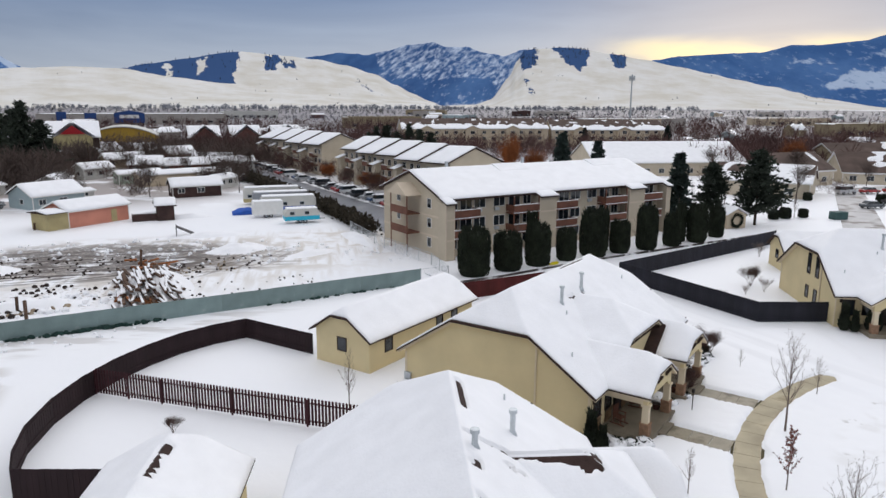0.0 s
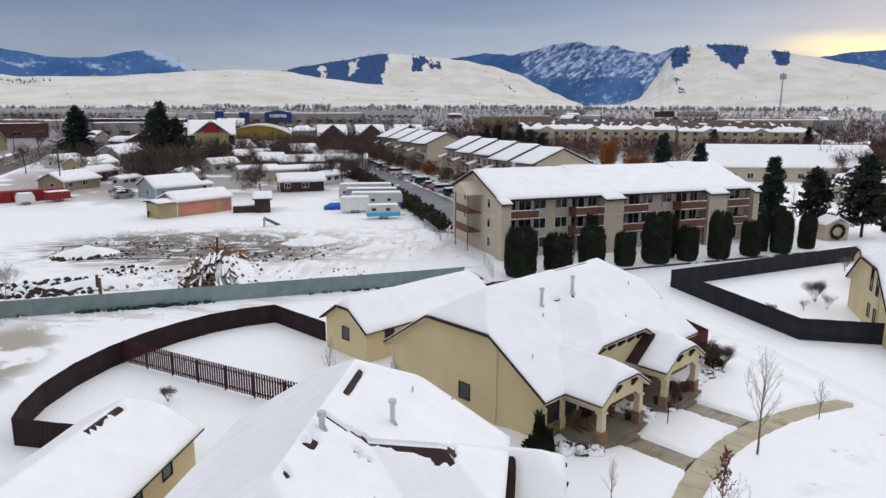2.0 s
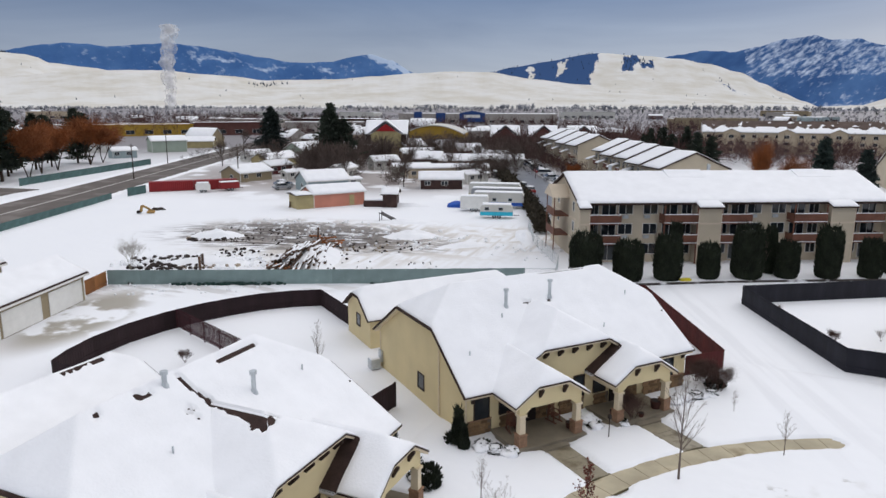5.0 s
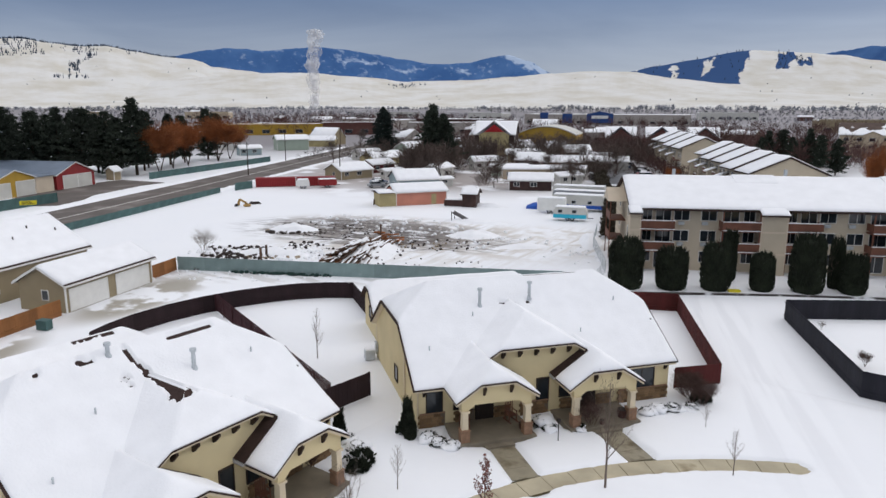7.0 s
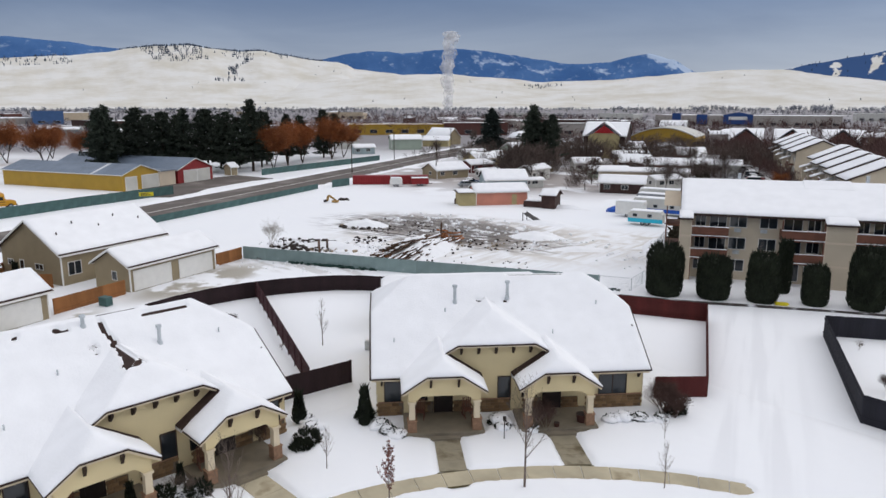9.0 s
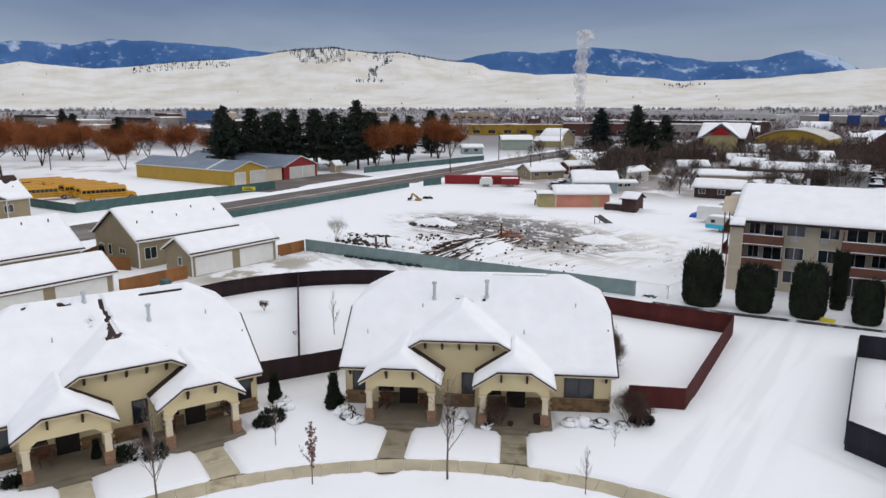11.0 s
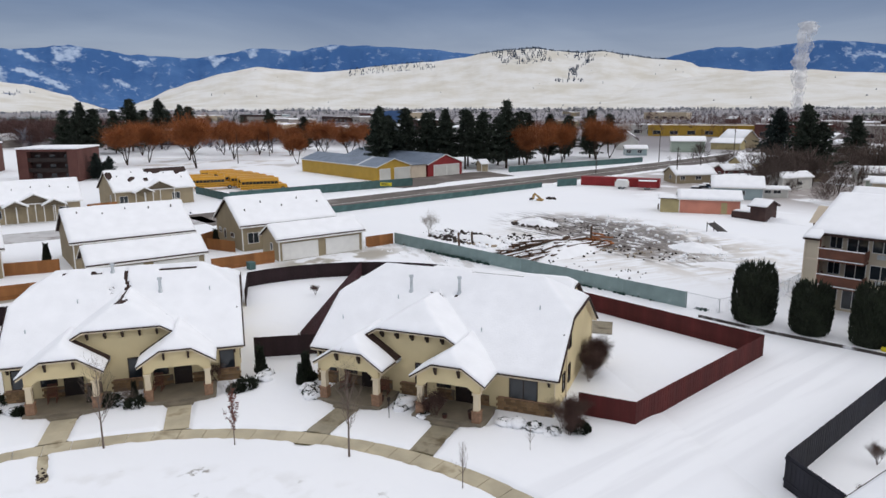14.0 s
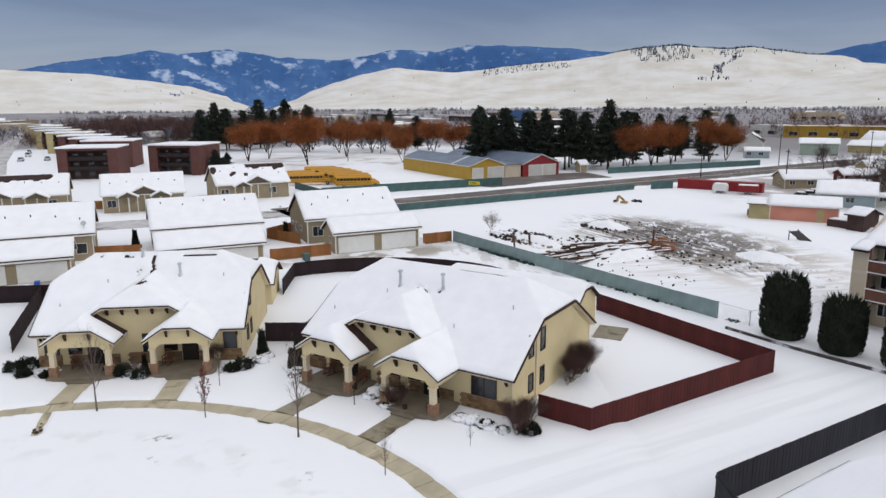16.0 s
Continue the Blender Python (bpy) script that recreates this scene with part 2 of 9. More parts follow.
def sheet(us, vs, top, bottom):
    """A closed slab over a grid: top and bottom are heights as functions of (u, v)."""
    bm = bmesh.new()
    T = [[bm.verts.new((u, v, top(u, v))) for v in vs] for u in us]
    B = [[bm.verts.new((u, v, bottom(u, v))) for v in vs] for u in us]
    nu, nv = len(us), len(vs)
    for i in range(nu - 1):
        for j in range(nv - 1):
            bm.faces.new([T[i][j], T[i + 1][j], T[i + 1][j + 1], T[i][j + 1]])
            bm.faces.new([B[i][j], B[i][j + 1], B[i + 1][j + 1], B[i + 1][j]])
    for i in range(nu - 1):
        bm.faces.new([T[i][0], B[i][0], B[i + 1][0], T[i + 1][0]])
        bm.faces.new([T[i][-1], T[i + 1][-1], B[i + 1][-1], B[i][-1]])
    for j in range(nv - 1):
        bm.faces.new([T[0][j], T[0][j + 1], B[0][j + 1], B[0][j]])
        bm.faces.new([T[-1][j], B[-1][j], B[-1][j + 1], T[-1][j + 1]])
    return bm


def soft(x, a, b):
    t = min(1.0, max(0.0, (x - a) / (b - a)))
    return t * t * (3 - 2 * t)


def wob(x, y, s=1.0, seed=0.0):
    return noise.noise((x * s + seed * 7.3, y * s - seed * 3.1, seed))


def snow_over(zf, u0, u1, v0, v1, depth=0.14, seed=0.0, bare=None, step=0.25, breaks_u=(), breaks_v=()):
    """Snow lying on a roof: follows the roof, thins and crumbles at the edges; bare(u, v) above 0 takes it away."""
    us, vs = steps(u0, u1, step, *breaks_u), steps(v0, v1, step, *breaks_v)

    def top(u, v):
        edge = min(u - u0, u1 - u, v - v0, v1 - v)
        d = depth * (0.45 + 0.55 * soft(edge, -0.02, 0.3)) + 0.035 * wob(u, v, 0.45, seed) + 0.012 * wob(u, v, 2.1, seed + 3)
        if bare:
            d -= bare(u, v)
        return zf(u, v) + d

    return sheet(us, vs, top, lambda u, v: zf(u, v) - 0.02)


def window(parent, m, w, h, cols=2, frame_mat=None, rows=1, label="", name="window"):
    """A framed window lying in the local xz plane that faces -y, its lower left corner at the origin of m."""
    fm = frame_mat or WHITE
    f = 0.06
    bm = boxes((-f, -0.05, -f, w + f, 0.02, 0), (-f, -0.05, h, w + f, 0.02, h + f), (-f, -0.05, 0, 0, 0.02, h), (w, -0.05, 0, w + f, 0.02, h))
    for i in range(1, cols):
        box(bm, w * i / cols - 0.025, -0.035, 0, w * i / cols + 0.025, 0.01, h)
    for i in range(1, rows):
        box(bm, 0, -0.033, h * i / rows - 0.02, w, 0.009, h * i / rows + 0.02)
    fr = part(name, bm, fm, parent, label)
    fr.matrix_local = m
    for i in range(cols):
        p = part("pane", boxes((w * i / cols + 0.025 * (i > 0), -0.012, 0, w * (i + 1) / cols - 0.025 * (i < cols - 1), 0.005, h)), GLASS, fr)
    return fr


# ---- ground, roads, paths ----
def ground_material():
    m = bpy.data.materials.new("snowy_ground")
    m.use_nodes = True
    n, l = m.node_tree.nodes, m.node_tree.links
    b = n["Principled BSDF"]
    b.inputs["Roughness"].default_value = 0.6
    co = n.new("ShaderNodeTexCoord")

    def noise_at(scale, detail, stretch=(1, 1, 1), turn=0.0):
        mp = n.new("ShaderNodeMapping")
        mp.inputs["Scale"].default_value = stretch
        mp.inputs["Rotation"].default_value = (0, 0, turn)
        l.new(co.outputs["Object"], mp.inputs[0])
        t = n.new("ShaderNodeTexNoise")
        t.inputs["Scale"].default_value, t.inputs["Detail"].default_value = scale, detail
        l.new(mp.outputs[0], t.inputs["Vector"])
        return t.outputs["Fac"]

    def along(scale, lengths, turn):
        mp = n.new("ShaderNodeMapping")
        mp.vector_type = "TEXTURE"
        mp.inputs["Scale"].default_value = lengths
        mp.inputs["Rotation"].default_value = (0, 0, radians(turn))
        l.new(co.outputs["Object"], mp.inputs[0])
        t = n.new("ShaderNodeTexNoise")
        t.inputs["Scale"].default_value, t.inputs["Detail"].default_value = scale, 4
        l.new(mp.outputs[0], t.inputs["Vector"])
        return t.outputs["Fac"]

    def rng(src, lo, hi, to0=0.0, to1=1.0):
        r = n.new("ShaderNodeMapRange")
        r.interpolation_type = "SMOOTHSTEP"
        r.inputs["From Min"].default_value, r.inputs["From Max"].default_value = lo, hi
        r.inputs["To Min"].default_value, r.inputs["To Max"].default_value = to0, to1
        l.new(src, r.inputs["Value"])
        return r.outputs[0]

    def mul(a, c):
        k = n.new("ShaderNodeMath")
        k.operation = "MULTIPLY"
        l.new(a, k.inputs[0])
        l.new(c, k.inputs[1])
        return k.outputs[0]

    def top(a, c):
        k = n.new("ShaderNodeMath")
        k.operation = "MAXIMUM"
        l.new(a, k.inputs[0])
        l.new(c, k.inputs[1])
        return k.outputs[0]

    def blob(x, y, rx, ry, turn=0.0):
        """1 inside an ellipse with a ragged rim, 0 outside."""
        mp = n.new("ShaderNodeMapping")
        mp.vector_type = "TEXTURE"
        mp.inputs["Location"].default_value = (x, y, 0)
        mp.inputs["Rotation"].default_value = (0, 0, radians(turn))
        mp.inputs["Scale"].default_value = (rx, ry, 1000)
        l.new(co.outputs["Object"], mp.inputs[0])
        le = n.new("ShaderNodeVectorMath")
        le.operation = "LENGTH"
        l.new(mp.outputs[0], le.inputs[0])
        return rng(le.outputs["Value"], 1.15, 0.55)

    def mixc(fac, a, colour):
        k = n.new("ShaderNodeMix")
        k.data_type = "RGBA"
        l.new(fac, k.inputs["Factor"])
        l.new(a, k.inputs[6])
        k.inputs[7].default_value = (*colour, 1)
        return k.outputs[2]

    base = n.new("ShaderNodeValToRGB")
    base.color_ramp.elements[0].color = (0.835, 0.845, 0.875, 1)
    base.color_ramp.elements[1].color = (0.875, 0.88, 0.895, 1)
    l.new(noise_at(0.12, 6), base.inputs[0])
    colour = base.outputs[0]
    streak = noise_at(0.5, 6, (0.35, 1.6, 1), radians(-35))
    fine = noise_at(1.7, 6)
    # churned lot: bare wet asphalt, soil and tracks
    mid = noise_at(0.28, 7)
    brown = mul(top(blob(-30, 84, 28, 18, 30), blob(-14, 96, 16, 12, 30)), rng(top(mid, along(0.6, (8, 0.7, 1), 100)), 0.44, 0.66, 0, 0.62))
    colour = mixc(brown, colour, (0.50, 0.44, 0.36))
    edge = mul(blob(-41, 85, 23, 13.5, 10), rng(mid, 0.42, 0.56, 0, 0.85))
    colour = mixc(edge, colour, (0.40, 0.35, 0.30))
    mud = mul(blob(-41, 85, 20, 11.0, 8), rng(fine, 0.36, 0.50, 0.15, 0.95))
    colour = mixc(mul(mud, rng(mid, 0.37, 0.47)), colour, (0.150, 0.133, 0.122))
    rut = mul(blob(-44, 81, 22, 11.0, 12), rng(along(1.0, (5, 0.9, 1), 22), 0.49, 0.56, 0, 0.94))
    colour = mixc(rut, colour, (0.058, 0.040, 0.031))
    rut2 = mul(blob(-28, 84, 12, 8.0, 40), rng(along(1.0, (4, 0.6, 1), 60), 0.53, 0.59, 0, 0.85))
    colour = mixc(rut2, colour, (0.11, 0.085, 0.065))
    dirt = mul(blob(-38, 66, 15, 5.0, 32), rng(fine, 0.55, 0.66, 0, 0.8))
    colour = mixc(dirt, colour, (0.22, 0.17, 0.12))
    mud2 = mul(blob(-24, 84, 9, 6, 30), rng(streak, 0.50, 0.58, 0, 0.7))
    colour = mixc(mud2, colour, (0.20, 0.17, 0.14))
    # packed tracks in the lane round the back and in the alley
    tr = mul(blob(-35, 52, 26, 3.4, 31), rng(streak, 0.46, 0.60, 0, 0.72))
    tr2 = mul(top(blob(-33.2, 41.8, 10.5, 4.4, 113), top(blob(-25.5, 22, 9, 4.0, 113), blob(-19, 3, 9, 3.6, 112))), rng(noise_at(0.22, 6), 0.43, 0.52, 0, 0.9))
    colour = mixc(tr, colour, (0.55, 0.53, 0.52))
    colour = mixc(tr2, colour, (0.30, 0.265, 0.205))
    # dirty snow and yards among the trailers
    yard = mul(blob(-88, 168, 64, 56, 40), rng(noise_at(0.11, 7), 0.36, 0.50, 0, 0.82))
    colour = mixc(yard, colour, (0.22, 0.17, 0.145))
    al = mul(blob(20, 62, 24, 4.0, 118), rng(along(0.5, (14, 0.7, 1), 116), 0.46, 0.60, 0, 0.22))
    colour = mixc(al, colour, (0.55, 0.55, 0.58))
    # slush tracks round the court
    off = n.new("ShaderNodeVectorMath")
    off.operation = "SUBTRACT"
    off.inputs[1].default_value = (38.8, 25.4, 0)
    l.new(co.outputs["Object"], off.inputs[0])
    flat_c = n.new("ShaderNodeVectorMath")
    flat_c.operation = "MULTIPLY"
    flat_c.inputs[1].default_value = (1, 1, 0)
    l.new(off.outputs[0], flat_c.inputs[0])
    rad = n.new("ShaderNodeVectorMath")
    rad.operation = "LENGTH"
    l.new(flat_c.outputs[0], rad.inputs[0])
    band = mul(rng(rad.outputs["Value"], 16.0, 18.0), rng(rad.outputs["Value"], 20.6, 19.2))
    slush = mul(band, rng(noise_at(0.5, 6), 0.50, 0.66, 0, 0.22))
    colour = mixc(slush, colour, (0.52, 0.50, 0.47))
    turf = mul(mul(band, rng(noise_at(0.32, 3), 0.62, 0.68)), rng(noise_at(1.6, 6), 0.54, 0.62, 0, 0.8))
    colour = mixc(turf, colour, (0.14, 0.115, 0.075))
    wheel_m = mul(rng(rad.outputs["Value"], 17.5, 15.5), rng(noise_at(0.35, 5, (1, 2.2, 1), 0.5), 0.50, 0.72, 0, 0.08))
    colour = mixc(wheel_m, colour, (0.60, 0.60, 0.61))
    park = mul(blob(-205, 20, 60, 45, 0), rng(noise_at(0.09, 6), 0.52, 0.64, 0, 0.5))
    colour = mixc(park, colour, (0.36, 0.27, 0.19))
    # brush and bare fields far off
    far = noise_at(0.012, 8, (1, 1, 1), 0.6)
    ring = n.new("ShaderNodeVectorMath")
    ring.operation = "LENGTH"
    l.new(co.outputs["Object"], ring.inputs[0])
    lot_w = top(blob(-240, -90, 90, 60, 20), blob(-230, 20, 90, 60, 0))
    farm = mul(mul(rng(ring.outputs["Value"], 200, 330), rng(ring.outputs["Value"], 3100, 2600)), mul(rng(far, 0.25, 0.42, 0, 0.94), rng(lot_w, 0.0, 1.0, 1.0, 0.0)))
    colour = mixc(farm, colour, (0.160, 0.140, 0.145))
    l.new(colour, b.inputs["Base Color"])
    bp = n.new("ShaderNodeBump")
    bp.inputs["Strength"].default_value, bp.inputs["Distance"].default_value = 0.5, 0.12
    l.new(top(noise_at(0.6, 7), mud), bp.inputs["Height"])
    l.new(bp.outputs[0], b.inputs["Normal"])
    return m


def ground():
    """One sheet to the horizon, fine near the houses, with soft drifts."""
    bm = bmesh.new()
    rad = [0] + [6 * 1.16 ** i for i in range(0, 46)]
    rad = [r for r in rad if r < 4900] + [4900]
    n = 96
    cx, cy = 0.0, 50.0
    rows = []
    for r in rad[1:]:
        row = []
        for i in range(n):
            a = 2 * math.pi * i / n
            x, y = cx + r * math.cos(a), cy + r * math.sin(a)
            z = 0.05 * wob(x, y, 0.11, 5) if r < 400 else 0.0
            row.append(bm.verts.new((x, y, z - 0.05)))
        rows.append(row)
    c = bm.verts.new((cx, cy, -0.05))
    for i in range(n):
        bm.faces.new([c, rows[0][i], rows[0][(i + 1) % n]])
    for a, b in zip(rows, rows[1:]):
        for i in range(n):
            j = (i + 1) % n
            bm.faces.new([a[i], b[i], b[j], a[j]])
    return tagged(part("ground", bm, ground_material(), smooth=True), "snow-covered ground with mud and tyre tracks", "ground", kind="structure")


ground()


def ribbon(pts, width, z0, z1, mat, name, label, category="road"):
    """A flat strip with thickness along a line of points."""
    bm = bmesh.new()
    L, R = [], []
    P = [Vector((x, y)) for x, y in pts]
    for i, p in enumerate(P):
        d = (P[min(i + 1, len(P) - 1)] - P[max(i - 1, 0)]).normalized()
        nrm = Vector((-d.y, d.x)) * width / 2
        L.append(p + nrm)
        R.append(p - nrm)
    ring = [[bm.verts.new((q.x, q.y, z)) for q in (l, r) for z in (z0, z1)] for l, r in zip(L, R)]
    for a, b in zip(ring, ring[1:]):
        bm.faces.new([a[1], a[3], b[3], b[1]])
        bm.faces.new([a[0], a[1], b[1], b[0]])
        bm.faces.new([a[2], b[2], b[3], a[3]])
    bm.faces.new(ring[0])
    bm.faces.new(ring[-1])
    return tagged(part(name, bm, mat), label, category, kind="structure")


def arc(cx, cy, r, a0, a1, n):
    return [(cx + r * math.cos(radians(a0 + (a1 - a0) * i / n)), cy + r * math.sin(radians(a0 + (a1 - a0) * i / n))) for i in range(n + 1)]


# ---- mountains ----
def mountain_material(name, snow, forest, amount, rocky=0.0, scale=1.0, stretch=(1, 1, 1), turn=0.0, tint=None):
    m = bpy.data.materials.new(name)
    m.use_nodes = True
    n, l = m.node_tree.nodes, m.node_tree.links
    b = n["Principled BSDF"]
    b.inputs["Roughness"].default_value = 0.95
    b.inputs["Specular IOR Level"].default_value = 0.0
    at = n.new("ShaderNodeAttribute")
    at.attribute_name = "forest"
    co = n.new("ShaderNodeTexCoord")
    t = n.new("ShaderNodeTexNoise")
    t.inputs["Scale"].default_value, t.inputs["Detail"].default_value, t.inputs["Roughness"].default_value = 0.011 * scale, 9, 0.68
    mp = n.new("ShaderNodeMapping")
    mp.vector_type = "TEXTURE"
    mp.inputs["Scale"].default_value = stretch
    mp.inputs["Rotation"].default_value = (0, radians(turn), 0)
    l.new(co.outputs["Object"], mp.inputs[0])
    l.new(mp.outputs[0], t.inputs["Vector"])
    s = n.new("ShaderNodeMath")
    s.operation = "ADD"
    l.new(at.outputs["Fac"], s.inputs[0])
    l.new(t.outputs["Fac"], s.inputs[1])
    r = n.new("ShaderNodeMapRange")
    r.inputs["From Min"].default_value, r.inputs["From Max"].default_value = 1.02 - amount, 1.12 - amount + 0.1 * rocky
    l.new(s.outputs[0], r.inputs["Value"])
    mx = n.new("ShaderNodeMix")
    mx.data_type = "RGBA"
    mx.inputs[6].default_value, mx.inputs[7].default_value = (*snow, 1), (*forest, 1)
    l.new(r.outputs[0], mx.inputs["Factor"])
    last = mx.outputs[2]
    # second forest tone: a paler haze blue, spread by noise
    if rocky:
        w = n.new("ShaderNodeTexNoise")
        w.inputs["Scale"].default_value, w.inputs["Detail"].default_value, w.inputs["Roughness"].default_value = 0.0042, 8, 0.62
        l.new(mp.outputs[0], w.inputs["Vector"])
        wr = n.new("ShaderNodeMapRange")
        wr.inputs["From Min"].default_value, wr.inputs["From Max"].default_value, wr.inputs["To Max"].default_value = 0.42, 0.68, 0.8
        l.new(w.outputs["Fac"], wr.inputs["Value"])
        m2 = n.new("ShaderNodeMix")
        m2.data_type = "RGBA"
        l.new(wr.outputs[0], m2.inputs["Factor"])
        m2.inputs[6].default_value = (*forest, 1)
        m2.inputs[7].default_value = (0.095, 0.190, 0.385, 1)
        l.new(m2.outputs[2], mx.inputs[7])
    if tint:
        w = n.new("ShaderNodeTexNoise")
        w.inputs["Scale"].default_value, w.inputs["Detail"].default_value, w.inputs["Roughness"].default_value = 0.0058, 9, 0.64
        l.new(co.outputs["Object"], w.inputs["Vector"])
        wr = n.new("ShaderNodeMapRange")
        wr.inputs["From Min"].default_value, wr.inputs["From Max"].default_value, wr.inputs["To Max"].default_value = 0.40, 0.64, 0.85
        l.new(w.outputs["Fac"], wr.inputs["Value"])
        m2 = n.new("ShaderNodeMix")
        m2.data_type = "RGBA"
        l.new(wr.outputs[0], m2.inputs["Factor"])
        l.new(last, m2.inputs[6])
        m2.inputs[7].default_value = (*tint, 1)
        m3 = n.new("ShaderNodeMix")
        m3.data_type = "RGBA"
        l.new(r.outputs[0], m3.inputs["Factor"])
        l.new(m2.outputs[2], m3.inputs[6])
        m3.inputs[7].default_value = (*forest, 1)
        last = m3.outputs[2]
    l.new(last, b.inputs["Base Color"])
    return m


def outline(a, crest):
    """A range's crest height over the bearing a, smooth between its summits and saddles."""
    for (a0, h0), (a1, h1) in zip(crest, crest[1:]):
        if a0 <= a <= a1:
            return h0 + (h1 - h0) * soft(a, a0, a1) * 0.55 + (h1 - h0) * 0.45 * (a - a0) / (a1 - a0)
    return 0.0


def within(poly, a, e):
    """How far the bearing a and elevation e lie inside a convex patch, in degrees; below 0 outside."""
    turn = sum((q[0] - p[0]) * (q[1] + p[1]) for p, q in zip(poly, poly[1:] + poly[:1]))
    near = 9.0
    for p, q in zip(poly, poly[1:] + poly[:1]):
        dx, dy = q[0] - p[0], q[1] - p[1]
        near = min(near, (dx * (e - p[1]) - dy * (a - p[0])) / math.hypot(dx, dy) * (-1 if turn > 0 else 1))
    return near


def far_pines(V, F, p, h, w):
    c = len(V)
    V += [(p.x + w, p.y, p.z - 2), (p.x - w * 0.5, p.y + w * 0.87, p.z - 2), (p.x - w * 0.5, p.y - w * 0.87, p.z - 2), (p.x, p.y, p.z + h)]
    F += [(c, c + 1, c + 3), (c + 1, c + 2, c + 3), (c + 2, c, c + 3)]


def range_of_hills(name, label, a0, a1, dist, depth, peaks, woods, mat, rough=0.04, spur=0.5, seed=1.0, dots=160, crest_pines=(0, 0, 0)):
    """Terrain along the bearings a0 to a1 whose crest stands at dist, heights as angles; woods are (patch, strength, pines)."""
    na, nr = int((a1 - a0) / 0.11), 44
    top_row = nr - 5
    bm = bmesh.new()
    grid, wood, elev = [], [], []
    for i in range(na + 1):
        a = a0 + (a1 - a0) * i / na
        e = outline(a, peaks)
        e = max(0.0, e + rough * noise.fractal((a * 0.9, seed, 0.0), 0.8, 2.1, 6) * min(1, e))
        row, wrow, erow = [], [], []
        for j in range(nr + 1):
            f = j / top_row
            r = dist - depth * (1 - f)
            s = noise.fractal((a * 0.42, f * 1.5, seed + 4), 1.0, 2.1, 4)
            h = e * f ** 1.2 * (1 + spur * s * (1 - f)) if f <= 1 else e * (1 - 1.5 * (f - 1))
            z = max(-3.0, math.tan(radians(h)) * r - 1.5)
            row.append(bm.verts.new((-math.sin(radians(a)) * r, math.cos(radians(a)) * r, z)))
            w = 0.0
            for patch, strength, _ in woods:
                w += strength * soft(within(patch, a, min(h, e)) + 0.26 * noise.fractal((a * 1.5, h * 2.6, seed), 0.7, 2.2, 5), -0.16, 0.18)
            wrow.append(w)
            erow.append(h)
        grid.append(row)
        wood.append(wrow)
        elev.append(erow)
    for i in range(na):
        for j in range(nr):
            bm.faces.new([grid[i][j], grid[i + 1][j], grid[i + 1][j + 1], grid[i][j + 1]])
    rnd = random.Random(int(seed * 13))
    V, F = [], []
    for patch, strength, count in woods:
        xs, ys = [p[0] for p in patch], [p[1] for p in patch]
        for k in range(count):
            a, e = rnd.uniform(min(xs), max(xs)), rnd.uniform(min(ys), max(ys))
            i = int((a - a0) / (a1 - a0) * na)
            if not 0 <= i < na or within(patch, a, e) < 0 or noise.noise((a * 4.6, e * 1.6, seed)) < -0.05:
                continue
            j = next((q for q in range(top_row + 1) if elev[i][q] >= e), top_row)
            far_pines(V, F, grid[i][j].co.lerp(grid[i + 1][j].co, rnd.random()), rnd.uniform(7, 15), rnd.uniform(2.2, 4.4))
    for k in range(dots):
        i, j = rnd.randrange(na), rnd.randrange(3, top_row)
        if grid[i][j].co.z > 8 and noise.noise((i * 0.035, j * 0.17, seed + 2)) > 0.22:
            far_pines(V, F, grid[i][j].co, rnd.uniform(4, 9), rnd.uniform(2.0, 4.0))
    for k in range(crest_pines[2]):
        i = int((rnd.uniform(*crest_pines[:2]) - a0) / (a1 - a0) * na)
        far_pines(V, F, grid[i][top_row].co.lerp(grid[i + 1][top_row].co, rnd.random()), rnd.uniform(5, 12), rnd.uniform(2.5, 4.5))
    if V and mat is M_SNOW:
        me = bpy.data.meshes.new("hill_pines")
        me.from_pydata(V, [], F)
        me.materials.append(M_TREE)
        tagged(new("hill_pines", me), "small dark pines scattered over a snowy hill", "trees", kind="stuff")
    vals = [w for row in wood for w in row]
    ob = part(name, bm, mat, smooth=True)
    at = ob.data.attributes.new("forest", "FLOAT", "POINT")
    at.data.foreach_set("value", vals)
    return tagged(ob, label, "mountain", kind="structure")


# far pines and hill woods are tinted blue for the air in between
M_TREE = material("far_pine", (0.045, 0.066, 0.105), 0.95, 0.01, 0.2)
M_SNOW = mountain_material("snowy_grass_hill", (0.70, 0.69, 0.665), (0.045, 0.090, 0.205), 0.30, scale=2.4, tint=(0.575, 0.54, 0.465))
# air haze is put into the base colours: blue forest, bluish snow
M_BLUE = mountain_material("hazy_blue_wooded_mountain", (0.40, 0.49, 0.63), (0.050, 0.120, 0.285), 0.775, rocky=0.9, scale=2.2, stretch=(1.5, 1.8, 0.75), turn=35)
M_ROCK = mountain_material("hazy_rocky_snow_mountain", (0.52, 0.60, 0.73), (0.044, 0.102, 0.245), 0.665, rocky=1.0, scale=2.8, stretch=(2.0, 2.4, 0.7), turn=-42)
